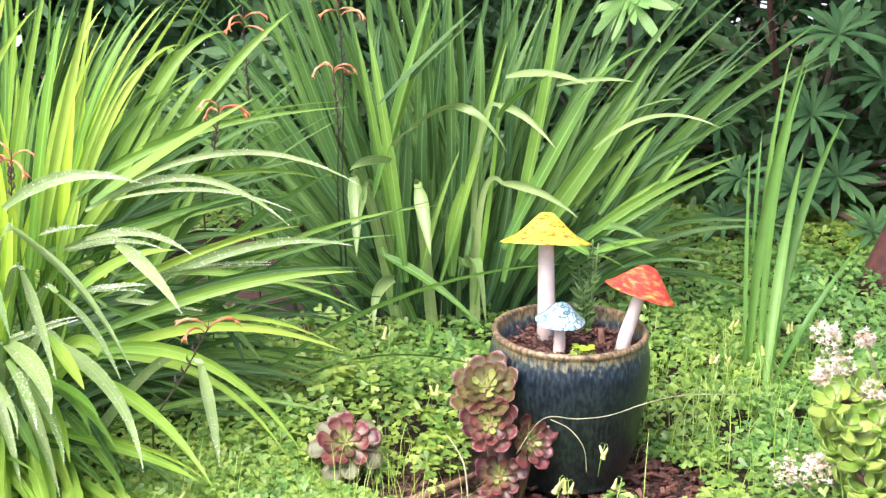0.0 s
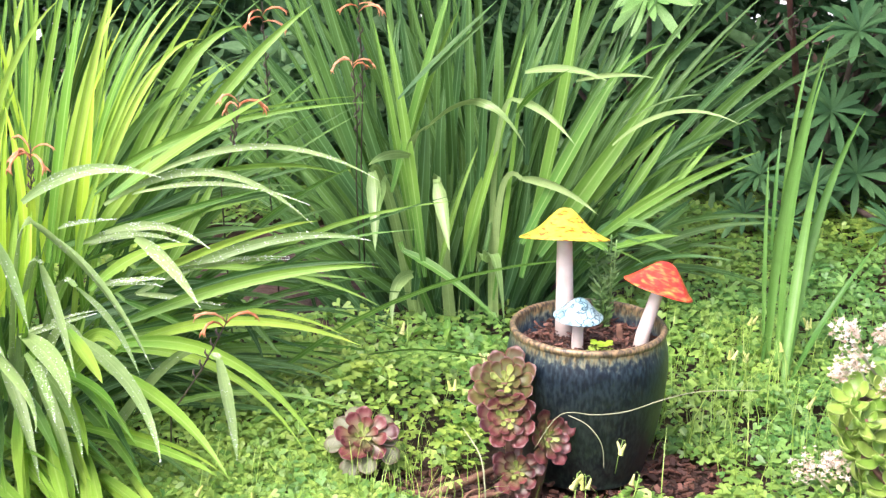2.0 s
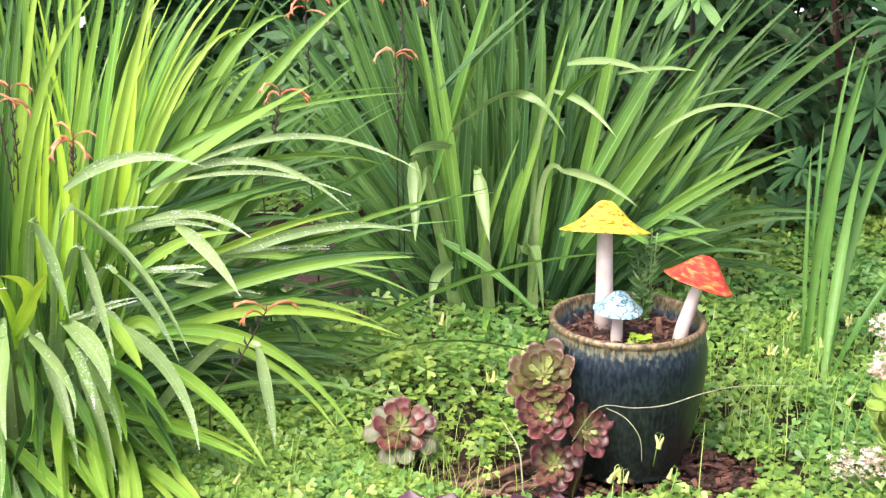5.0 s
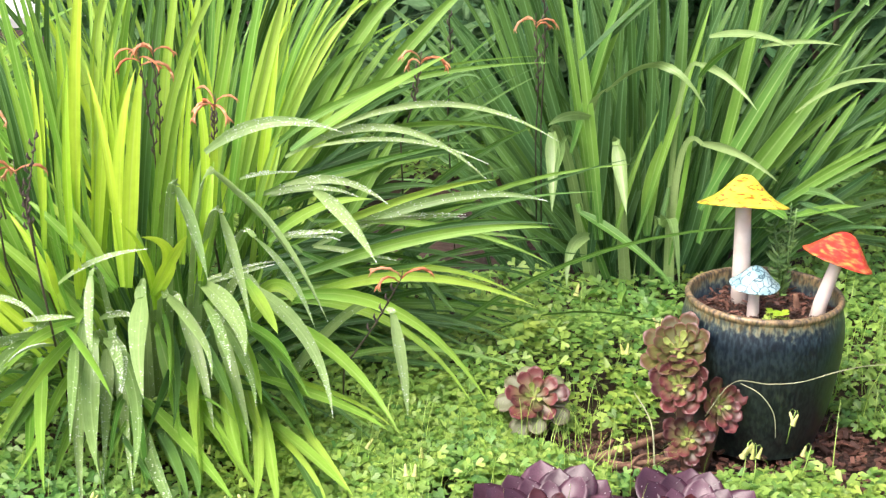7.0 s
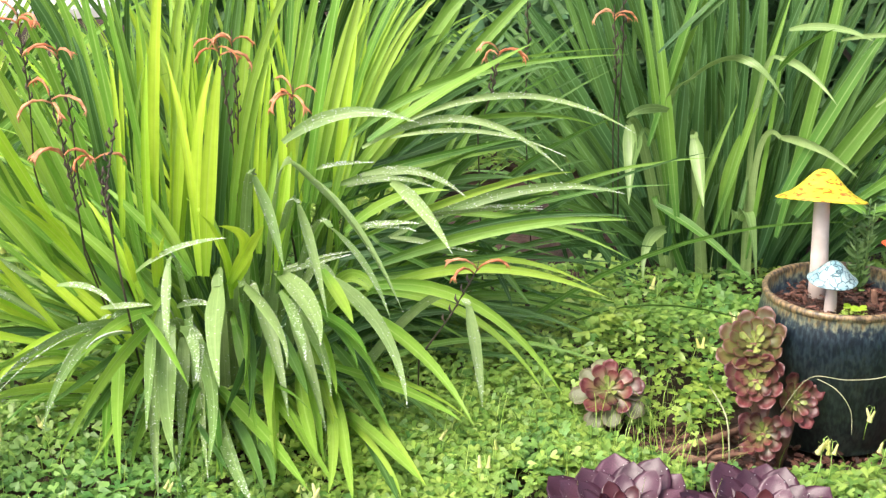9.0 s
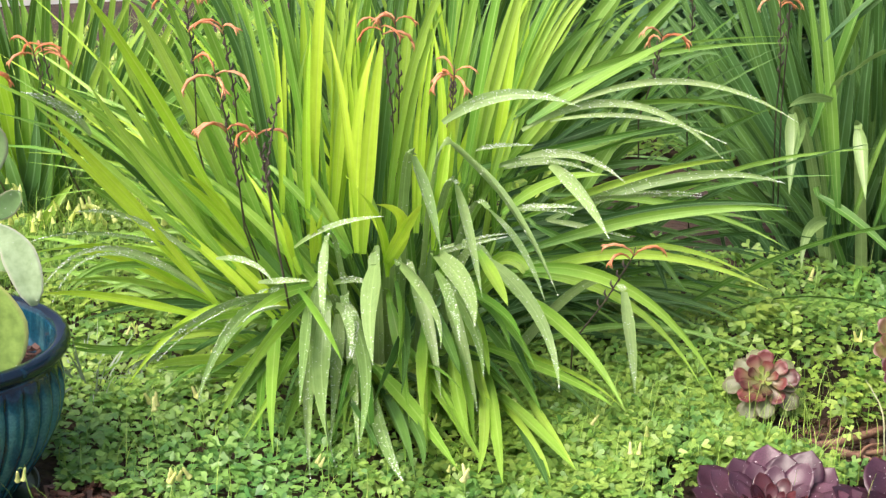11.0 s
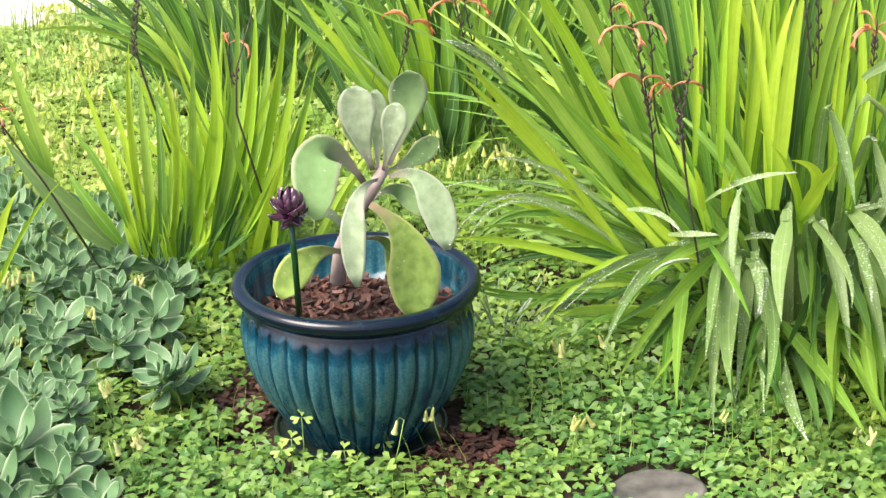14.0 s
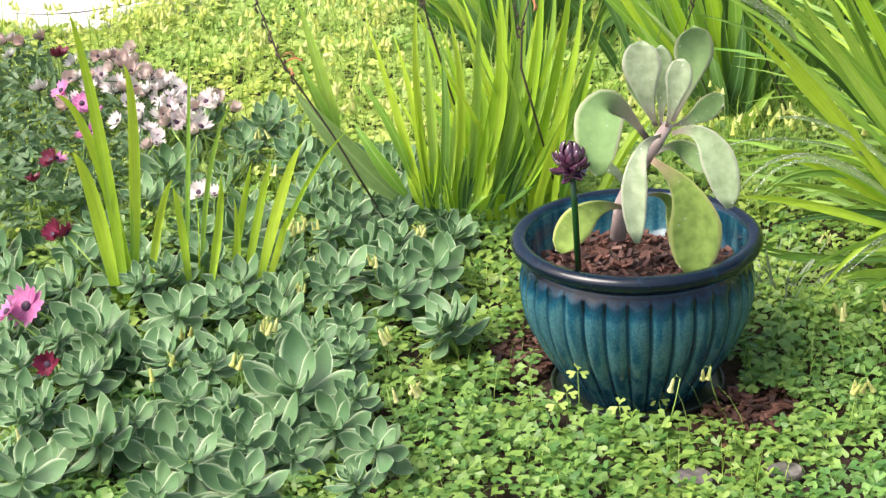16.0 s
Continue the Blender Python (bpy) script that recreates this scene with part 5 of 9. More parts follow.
leaf(left_clump, (-0.805, 3.509, 0.167), (-0.767, 3.378, 0.090), (-0.717, 3.193, 0.080), 0.025, M_BLADE)
leaf(left_clump, (-0.765, 3.518, 0.236), (-0.713, 3.437, 0.162), (-0.661, 3.330, 0.080), 0.028, M_BLADE_WET)
leaf(left_clump, (-0.733, 3.525, 0.192), (-0.681, 3.443, 0.095), (-0.581, 3.186, 0.080), 0.026, M_BLADE)
leaf(left_clump, (-0.691, 3.533, 0.171), (-0.611, 3.456, 0.121), (-0.550, 3.363, 0.080), 0.026, M_BLADE_MID)
leaf(left_clump, (-1.107, 3.426, 0.216), (-1.131, 3.323, 0.191), (-1.147, 3.243, 0.122), 0.025, M_BLADE_WET)
leaf(left_clump, (-1.009, 3.456, 0.243), (-1.072, 3.342, 0.235), (-1.118, 3.253, 0.166), 0.023, M_BLADE)
leaf(left_clump, (-0.978, 3.465, 0.118), (-0.988, 3.313, 0.090), (-0.962, 3.121, 0.080), 0.025, M_BLADE_MID)
leaf(left_clump, (-0.917, 3.481, 0.119), (-0.857, 3.300, 0.090), (-0.800, 3.122, 0.080), 0.027, M_BLADE_MID)
leaf(left_clump, (-0.835, 3.502, 0.121), (-0.721, 3.340, 0.090), (-0.661, 3.209, 0.080), 0.025, M_BLADE)
leaf(left_clump, (-0.735, 3.524, 0.260), (-0.634, 3.452, 0.210), (-0.569, 3.393, 0.153), 0.025, M_BLADE)
leaf(left_clump, (-0.857, 3.496, 0.256), (-0.825, 3.412, 0.203), (-0.817, 3.342, 0.144), 0.030, M_BLADE_MID)
leaf(left_clump, (-0.999, 3.459, 0.164), (-1.023, 3.358, 0.134), (-1.024, 3.223, 0.080), 0.023, M_BLADE)
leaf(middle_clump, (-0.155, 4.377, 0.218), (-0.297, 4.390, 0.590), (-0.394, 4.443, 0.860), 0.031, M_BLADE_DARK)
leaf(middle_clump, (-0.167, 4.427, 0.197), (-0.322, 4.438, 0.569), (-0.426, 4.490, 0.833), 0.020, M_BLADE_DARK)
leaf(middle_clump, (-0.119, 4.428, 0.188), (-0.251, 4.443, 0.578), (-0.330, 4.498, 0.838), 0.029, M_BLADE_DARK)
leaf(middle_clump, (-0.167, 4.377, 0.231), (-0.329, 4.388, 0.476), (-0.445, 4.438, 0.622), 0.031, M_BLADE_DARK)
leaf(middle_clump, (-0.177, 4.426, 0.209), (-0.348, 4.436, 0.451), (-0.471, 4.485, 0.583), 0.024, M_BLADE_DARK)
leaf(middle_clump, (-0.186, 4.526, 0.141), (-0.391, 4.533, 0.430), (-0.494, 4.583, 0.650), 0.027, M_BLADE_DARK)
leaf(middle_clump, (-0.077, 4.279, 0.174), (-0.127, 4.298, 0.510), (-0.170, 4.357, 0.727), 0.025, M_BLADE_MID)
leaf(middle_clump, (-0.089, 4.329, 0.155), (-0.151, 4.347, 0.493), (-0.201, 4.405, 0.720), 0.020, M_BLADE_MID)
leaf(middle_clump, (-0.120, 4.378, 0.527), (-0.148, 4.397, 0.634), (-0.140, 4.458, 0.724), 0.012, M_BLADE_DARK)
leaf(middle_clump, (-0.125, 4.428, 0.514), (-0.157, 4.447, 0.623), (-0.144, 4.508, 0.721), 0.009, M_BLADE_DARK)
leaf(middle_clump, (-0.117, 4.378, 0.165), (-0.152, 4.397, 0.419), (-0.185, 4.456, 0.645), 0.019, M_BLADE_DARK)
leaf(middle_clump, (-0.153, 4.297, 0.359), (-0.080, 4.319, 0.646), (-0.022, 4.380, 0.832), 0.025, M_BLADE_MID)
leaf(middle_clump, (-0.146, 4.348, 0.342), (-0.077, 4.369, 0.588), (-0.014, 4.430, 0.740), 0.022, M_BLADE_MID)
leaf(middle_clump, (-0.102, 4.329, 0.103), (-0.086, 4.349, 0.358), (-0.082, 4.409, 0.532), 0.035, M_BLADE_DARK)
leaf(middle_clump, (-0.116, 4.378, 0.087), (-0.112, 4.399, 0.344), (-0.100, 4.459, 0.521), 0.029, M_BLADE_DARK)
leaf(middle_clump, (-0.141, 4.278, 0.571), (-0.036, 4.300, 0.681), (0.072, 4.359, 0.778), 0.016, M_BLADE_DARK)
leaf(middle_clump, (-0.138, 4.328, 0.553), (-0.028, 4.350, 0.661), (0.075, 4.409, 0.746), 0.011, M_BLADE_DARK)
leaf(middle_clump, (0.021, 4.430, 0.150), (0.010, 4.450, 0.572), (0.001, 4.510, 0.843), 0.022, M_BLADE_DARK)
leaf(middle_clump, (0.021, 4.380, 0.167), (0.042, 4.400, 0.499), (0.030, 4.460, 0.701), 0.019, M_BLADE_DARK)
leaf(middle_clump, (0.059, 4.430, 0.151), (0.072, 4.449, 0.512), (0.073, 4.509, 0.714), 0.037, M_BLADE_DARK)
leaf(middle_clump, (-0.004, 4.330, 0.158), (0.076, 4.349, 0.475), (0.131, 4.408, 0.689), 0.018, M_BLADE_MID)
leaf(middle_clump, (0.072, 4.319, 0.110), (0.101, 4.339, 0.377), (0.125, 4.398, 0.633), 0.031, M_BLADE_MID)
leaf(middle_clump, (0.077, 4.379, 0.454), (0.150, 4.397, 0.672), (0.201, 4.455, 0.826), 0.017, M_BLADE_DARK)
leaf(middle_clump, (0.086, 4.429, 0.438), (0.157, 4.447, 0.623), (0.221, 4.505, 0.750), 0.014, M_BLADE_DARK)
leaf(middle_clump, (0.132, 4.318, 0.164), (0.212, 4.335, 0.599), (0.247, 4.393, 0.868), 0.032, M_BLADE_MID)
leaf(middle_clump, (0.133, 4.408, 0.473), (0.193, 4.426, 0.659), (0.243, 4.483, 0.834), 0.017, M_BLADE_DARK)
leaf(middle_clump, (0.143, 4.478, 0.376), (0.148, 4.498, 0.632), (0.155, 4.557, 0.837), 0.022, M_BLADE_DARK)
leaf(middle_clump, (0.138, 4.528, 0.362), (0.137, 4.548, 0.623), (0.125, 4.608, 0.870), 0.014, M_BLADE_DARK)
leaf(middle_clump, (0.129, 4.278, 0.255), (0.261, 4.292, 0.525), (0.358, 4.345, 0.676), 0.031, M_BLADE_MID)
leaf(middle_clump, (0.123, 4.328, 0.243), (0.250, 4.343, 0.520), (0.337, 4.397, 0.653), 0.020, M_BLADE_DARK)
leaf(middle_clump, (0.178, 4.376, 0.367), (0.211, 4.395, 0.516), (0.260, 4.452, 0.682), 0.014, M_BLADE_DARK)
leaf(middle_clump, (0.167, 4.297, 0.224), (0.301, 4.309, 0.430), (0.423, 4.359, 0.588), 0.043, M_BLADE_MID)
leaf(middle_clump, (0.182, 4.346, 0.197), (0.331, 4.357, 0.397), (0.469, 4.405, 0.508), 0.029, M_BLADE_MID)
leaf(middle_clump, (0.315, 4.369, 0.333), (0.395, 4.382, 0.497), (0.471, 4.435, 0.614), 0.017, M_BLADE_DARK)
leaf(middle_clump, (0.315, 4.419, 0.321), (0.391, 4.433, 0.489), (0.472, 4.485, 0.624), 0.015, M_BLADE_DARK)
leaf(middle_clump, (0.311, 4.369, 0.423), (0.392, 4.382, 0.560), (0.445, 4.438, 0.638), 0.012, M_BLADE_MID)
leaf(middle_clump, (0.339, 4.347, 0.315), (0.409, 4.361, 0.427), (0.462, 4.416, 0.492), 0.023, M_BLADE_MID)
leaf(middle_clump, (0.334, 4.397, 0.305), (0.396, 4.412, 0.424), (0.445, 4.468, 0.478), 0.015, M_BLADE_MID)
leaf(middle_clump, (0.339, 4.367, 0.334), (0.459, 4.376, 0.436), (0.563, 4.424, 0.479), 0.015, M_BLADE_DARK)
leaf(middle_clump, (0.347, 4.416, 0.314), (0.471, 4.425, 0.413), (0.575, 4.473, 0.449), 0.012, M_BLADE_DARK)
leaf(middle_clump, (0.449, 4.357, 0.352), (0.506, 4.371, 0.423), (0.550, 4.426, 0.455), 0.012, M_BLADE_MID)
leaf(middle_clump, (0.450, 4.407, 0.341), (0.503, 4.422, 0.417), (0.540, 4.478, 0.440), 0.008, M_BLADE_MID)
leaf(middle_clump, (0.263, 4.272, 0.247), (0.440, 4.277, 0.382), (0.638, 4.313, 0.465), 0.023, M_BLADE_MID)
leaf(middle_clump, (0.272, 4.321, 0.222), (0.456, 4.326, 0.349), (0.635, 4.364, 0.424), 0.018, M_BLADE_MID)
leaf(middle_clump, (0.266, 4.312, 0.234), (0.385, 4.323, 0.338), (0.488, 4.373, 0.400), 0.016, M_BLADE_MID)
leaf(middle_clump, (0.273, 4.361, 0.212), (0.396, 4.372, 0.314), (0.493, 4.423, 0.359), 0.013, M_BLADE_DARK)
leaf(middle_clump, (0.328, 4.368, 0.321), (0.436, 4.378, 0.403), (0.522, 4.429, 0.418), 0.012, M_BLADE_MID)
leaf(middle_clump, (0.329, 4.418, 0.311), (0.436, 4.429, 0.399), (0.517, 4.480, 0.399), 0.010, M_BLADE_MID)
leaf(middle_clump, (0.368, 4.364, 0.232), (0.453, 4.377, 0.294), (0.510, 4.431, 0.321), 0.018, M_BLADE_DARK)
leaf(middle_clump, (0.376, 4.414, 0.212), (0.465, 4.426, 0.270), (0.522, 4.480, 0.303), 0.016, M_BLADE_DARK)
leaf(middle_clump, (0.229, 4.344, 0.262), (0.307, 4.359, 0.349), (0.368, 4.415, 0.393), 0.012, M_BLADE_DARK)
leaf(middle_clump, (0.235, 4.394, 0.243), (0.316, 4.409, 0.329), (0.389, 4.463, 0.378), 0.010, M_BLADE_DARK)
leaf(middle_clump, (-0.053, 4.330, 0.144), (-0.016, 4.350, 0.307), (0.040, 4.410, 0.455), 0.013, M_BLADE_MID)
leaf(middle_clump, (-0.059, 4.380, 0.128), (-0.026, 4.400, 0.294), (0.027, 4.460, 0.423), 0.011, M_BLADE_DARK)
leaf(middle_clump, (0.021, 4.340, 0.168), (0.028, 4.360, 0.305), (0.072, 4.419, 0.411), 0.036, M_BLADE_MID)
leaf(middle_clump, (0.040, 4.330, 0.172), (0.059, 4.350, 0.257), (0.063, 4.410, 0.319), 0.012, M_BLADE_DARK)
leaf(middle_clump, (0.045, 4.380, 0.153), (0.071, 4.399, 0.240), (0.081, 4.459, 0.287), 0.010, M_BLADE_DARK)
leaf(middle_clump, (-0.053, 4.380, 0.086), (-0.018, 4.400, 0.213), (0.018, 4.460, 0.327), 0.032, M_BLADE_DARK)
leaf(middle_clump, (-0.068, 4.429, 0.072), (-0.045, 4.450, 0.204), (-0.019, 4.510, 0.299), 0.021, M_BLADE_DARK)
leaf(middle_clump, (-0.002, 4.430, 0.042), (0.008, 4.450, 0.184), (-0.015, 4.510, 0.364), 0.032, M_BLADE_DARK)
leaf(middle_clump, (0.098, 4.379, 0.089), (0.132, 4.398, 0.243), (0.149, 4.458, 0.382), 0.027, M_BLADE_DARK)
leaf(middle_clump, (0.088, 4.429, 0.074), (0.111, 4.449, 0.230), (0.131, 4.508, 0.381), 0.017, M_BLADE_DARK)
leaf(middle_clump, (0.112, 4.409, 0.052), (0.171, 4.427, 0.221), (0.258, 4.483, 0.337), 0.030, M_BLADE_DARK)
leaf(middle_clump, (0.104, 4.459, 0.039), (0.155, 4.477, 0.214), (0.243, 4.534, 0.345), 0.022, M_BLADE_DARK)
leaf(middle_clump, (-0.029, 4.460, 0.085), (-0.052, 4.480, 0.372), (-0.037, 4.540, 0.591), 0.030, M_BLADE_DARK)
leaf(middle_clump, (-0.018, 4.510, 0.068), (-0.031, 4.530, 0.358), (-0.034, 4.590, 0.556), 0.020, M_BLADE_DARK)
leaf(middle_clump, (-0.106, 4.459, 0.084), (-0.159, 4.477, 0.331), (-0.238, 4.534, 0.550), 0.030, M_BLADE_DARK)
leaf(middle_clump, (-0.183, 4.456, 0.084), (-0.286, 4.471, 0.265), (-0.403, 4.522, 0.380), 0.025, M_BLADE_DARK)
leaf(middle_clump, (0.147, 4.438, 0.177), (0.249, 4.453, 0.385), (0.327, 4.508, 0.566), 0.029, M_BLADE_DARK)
leaf(middle_clump, (0.313, 4.289, 0.242), (0.393, 4.232, 0.288), (0.460, 4.175, 0.314), 0.018, M_BLADE_MID)
leaf(middle_clump, (0.290, 4.320, 0.270), (0.358, 4.265, 0.315), (0.440, 4.207, 0.299), 0.020, M_BLADE_DARK)
leaf(middle_clump, (0.320, 4.288, 0.243), (0.358, 4.235, 0.248), (0.393, 4.182, 0.243), 0.014, M_BLADE_MID)
leaf(middle_clump, (0.376, 4.284, 0.209), (0.466, 4.224, 0.254), (0.581, 4.160, 0.265), 0.011, M_BLADE_DARK)
leaf(middle_clump, (0.336, 4.287, 0.282), (0.393, 4.232, 0.282), (0.448, 4.176, 0.276), 0.014, M_BLADE_DARK)
leaf(middle_clump, (0.126, 4.298, 0.396), (0.209, 4.245, 0.390), (0.288, 4.190, 0.350), 0.023, M_BLADE_WET)
leaf(middle_clump, (-0.084, 4.299, 0.498), (0.032, 4.250, 0.575), (0.131, 4.198, 0.490), 0.025, M_BLADE_WET)
leaf(middle_clump, (-0.118, 4.348, 0.383), (-0.108, 4.299, 0.479), (-0.054, 4.250, 0.532), 0.025, M_BLADE_WET)
leaf(middle_clump, (0.126, 4.298, 0.630), (0.213, 4.245, 0.652), (0.295, 4.190, 0.640), 0.018, M_BLADE_WET)
leaf(middle_clump, (0.110, 4.299, 0.569), (0.171, 4.247, 0.554), (0.234, 4.193, 0.500), 0.019, M_BLADE_WET)
leaf(middle_clump, (0.110, 4.299, 0.539), (0.155, 4.247, 0.608), (0.218, 4.194, 0.663), 0.015, M_BLADE_MID)
leaf(middle_clump, (0.234, 4.294, 0.614), (0.313, 4.238, 0.643), (0.391, 4.182, 0.651), 0.011, M_BLADE_WET)
leaf(middle_clump, (-0.195, 4.296, 0.407), (-0.187, 4.246, 0.336), (-0.183, 4.196, 0.256), 0.037, M_BLADE_WET)
leaf(middle_clump, (-0.170, 4.297, 0.384), (-0.175, 4.246, 0.359), (-0.182, 4.196, 0.324), 0.019, M_BLADE_WET)
leaf(middle_clump, (-0.056, 4.300, 0.383), (-0.040, 4.250, 0.325), (-0.025, 4.200, 0.259), 0.036, M_BLADE_WET)
leaf(middle_clump, (-0.107, 4.299, 0.440), (-0.161, 4.247, 0.456), (-0.199, 4.195, 0.447), 0.023, M_BLADE_WET)
leaf(middle_clump, (0.052, 4.300, 0.208), (0.075, 4.249, 0.228), (0.097, 4.199, 0.087), 0.035, M_BLADE_WET)
leaf(middle_clump, (-0.102, 4.299, 0.174), (-0.140, 4.248, 0.158), (-0.144, 4.198, 0.088), 0.031, M_BLADE_WET)
leaf(middle_clump, (-0.127, 4.298, 0.229), (-0.016, 4.250, 0.179), (0.098, 4.199, 0.092), 0.024, M_BLADE_MID)
leaf(middle_clump, (-0.058, 4.300, 0.049), (-0.108, 4.204, 0.060), (-0.122, 4.018, 0.060), 0.025, M_BLADE_MID)
leaf(middle_clump, (-0.027, 4.300, 0.073), (-0.026, 4.201, 0.060), (-0.017, 4.094, 0.060), 0.025, M_BLADE_MID)
leaf(middle_clump, (0.316, 4.288, 0.477), (0.439, 4.227, 0.569), (0.572, 4.161, 0.560), 0.012, M_BLADE_WET)
leaf(middle_clump, (0.338, 4.287, 0.528), (0.426, 4.229, 0.593), (0.496, 4.171, 0.620), 0.011, M_BLADE_WET)
leaf(middle_clump, (0.277, 4.291, 0.581), (0.352, 4.235, 0.678), (0.412, 4.180, 0.724), 0.011, M_BLADE_MID)
leaf(middle_clump, (0.024, 4.114, 0.030), (0.059, 4.171, 0.060), (0.084, 4.199, 0.076), 0.022, M_BLADE_MID)
leaf(middle_clump, (0.239, 4.293, 0.278), (0.297, 4.240, 0.271), (0.307, 4.189, 0.263), 0.020, M_BLADE_MID)
leaf(right_tuft, (0.661, 4.177, 0.030), (0.689, 4.244, 0.390), (0.765, 4.292, 0.723), 0.027, M_BLADE_BLUE)
leaf(right_tuft, (0.685, 4.179, 0.030), (0.702, 4.232, 0.394), (0.761, 4.283, 0.677), 0.020, M_BLADE_BLUE)
leaf(right_tuft, (0.682, 4.049, 0.030), (0.756, 4.264, 0.303), (0.855, 4.306, 0.568), 0.026, M_BLADE_BLUE)
leaf(right_tuft, (0.671, 4.017, 0.030), (0.719, 4.199, 0.273), (0.759, 4.253, 0.494), 0.025, M_BLADE_BLUE)
leaf(right_tuft, (0.656, 4.211, 0.030), (0.653, 4.270, 0.280), (0.657, 4.330, 0.468), 0.010, M_BLADE_BLUE)
leaf(right_tuft, (0.661, 4.229, 0.269), (0.664, 4.248, 0.414), (0.677, 4.307, 0.532), 0.009, M_BLADE_BLUE)
leaf(right_tuft, (0.706, 4.180, 0.030), (0.735, 4.257, 0.183), (0.786, 4.309, 0.306), 0.015, M_BLADE_BLUE)
leaf(right_tuft, (0.678, 4.017, 0.030), (0.782, 4.188, 0.138), (0.897, 4.226, 0.312), 0.019, M_BLADE_BLUE)
leaf(right_tuft, (0.679, 4.266, 0.218), (0.698, 4.283, 0.516), (0.737, 4.338, 0.703), 0.011, M_BLADE_BLUE)
leaf(right_tuft, (0.636, 4.111, 0.030), (0.670, 4.247, 0.121), (0.691, 4.305, 0.218), 0.016, M_BLADE_BLUE)
leaf(right_tuft, (0.665, 4.080, 0.030), (0.696, 4.253, 0.119), (0.697, 4.314, 0.267), 0.021, M_BLADE_BLUE)
leaf(pot_side_clump, (-2.164, 3.292, 0.096), (-2.194, 3.272, 0.278), (-2.273, 3.279, 0.503), 0.023, M_BLADE_BRIGHT)
leaf(pot_side_clump, (-2.180, 3.282, 0.163), (-2.213, 3.260, 0.279), (-2.289, 3.268, 0.370), 0.021, M_BLADE)
leaf(pot_side_clump, (-2.155, 3.299, 0.096), (-2.166, 3.291, 0.276), (-2.226, 3.312, 0.453), 0.021, M_BLADE_BRIGHT)
leaf(pot_side_clump, (-2.145, 3.305, 0.095), (-2.164, 3.293, 0.332), (-2.184, 3.339, 0.536), 0.021, M_BLADE_BRIGHT)
leaf(pot_side_clump, (-2.139, 3.309, 0.095), (-2.143, 3.307, 0.307), (-2.171, 3.348, 0.481), 0.021, M_BLADE)
leaf(pot_side_clump, (-2.129, 3.315, 0.094), (-2.118, 3.322, 0.289), (-2.148, 3.363, 0.432), 0.019, M_BLADE_MID)
leaf(pot_side_clump, (-2.113, 3.326, 0.093), (-2.091, 3.340, 0.328), (-2.136, 3.370, 0.494), 0.021, M_BLADE_BRIGHT)
leaf(pot_side_clump, (-2.087, 3.342, 0.091), (-2.065, 3.355, 0.326), (-2.080, 3.405, 0.531), 0.024, M_BLADE)
leaf(pot_side_clump, (-2.074, 3.350, 0.091), (-2.054, 3.362, 0.270), (-2.089, 3.400, 0.382), 0.023, M_BLADE_BRIGHT)
leaf(pot_side_clump, (-2.079, 3.347, 0.124), (-2.044, 3.368, 0.269), (-2.052, 3.422, 0.396), 0.023, M_BLADE_BRIGHT)
leaf(pot_side_clump, (-2.050, 3.364, 0.188), (-2.022, 3.382, 0.364), (-2.048, 3.424, 0.576), 0.031, M_BLADE_BRIGHT)
leaf(pot_side_clump, (-2.040, 3.371, 0.122), (-2.009, 3.390, 0.267), (-2.022, 3.440, 0.442), 0.030, M_BLADE_MID)
leaf(pot_side_clump, (-2.032, 3.376, 0.154), (-1.993, 3.399, 0.363), (-2.000, 3.453, 0.627), 0.026, M_BLADE)
leaf(pot_side_clump, (-2.019, 3.384, 0.154), (-1.967, 3.414, 0.362), (-1.971, 3.469, 0.611), 0.026, M_BLADE_BRIGHT)
leaf(pot_side_clump, (-2.006, 3.391, 0.153), (-1.947, 3.425, 0.361), (-1.950, 3.481, 0.557), 0.026, M_BLADE)
leaf(pot_side_clump, (-2.007, 3.391, 0.120), (-1.934, 3.433, 0.345), (-1.919, 3.498, 0.610), 0.028, M_BLADE_BRIGHT)
leaf(pot_side_clump, (-1.993, 3.399, 0.120), (-1.915, 3.443, 0.312), (-1.901, 3.508, 0.555), 0.024, M_BLADE_BRIGHT)
leaf(pot_side_clump, (-1.987, 3.402, 0.119), (-1.909, 3.446, 0.280), (-1.869, 3.525, 0.461), 0.025, M_BLADE)
leaf(pot_side_clump, (-1.973, 3.410, 0.135), (-1.917, 3.442, 0.223), (-1.885, 3.516, 0.302), 0.021, M_BLADE_BRIGHT)
leaf(pot_side_clump, (-2.020, 3.383, 0.104), (-1.991, 3.400, 0.185), (-1.981, 3.463, 0.239), 0.019, M_BLADE_MID)
leaf(pot_side_clump, (-2.113, 3.326, 0.093), (-2.134, 3.312, 0.209), (-2.181, 3.341, 0.331), 0.019, M_BLADE_BRIGHT)
leaf(pot_side_clump, (-2.139, 3.309, 0.095), (-2.173, 3.286, 0.179), (-2.224, 3.313, 0.220), 0.016, M_BLADE_BRIGHT)
leaf(pot_side_clump, (-2.106, 3.330, 0.092), (-2.106, 3.330, 0.191), (-2.132, 3.373, 0.271), 0.019, M_BLADE_BRIGHT)
leaf(pot_side_clump, (-2.093, 3.338, 0.092), (-2.077, 3.348, 0.173), (-2.081, 3.404, 0.236), 0.023, M_BLADE_DARK)
leaf(pot_side_clump, (-2.054, 3.362, 0.089), (-2.005, 3.392, 0.186), (-1.961, 3.475, 0.247), 0.021, M_BLADE_MID)
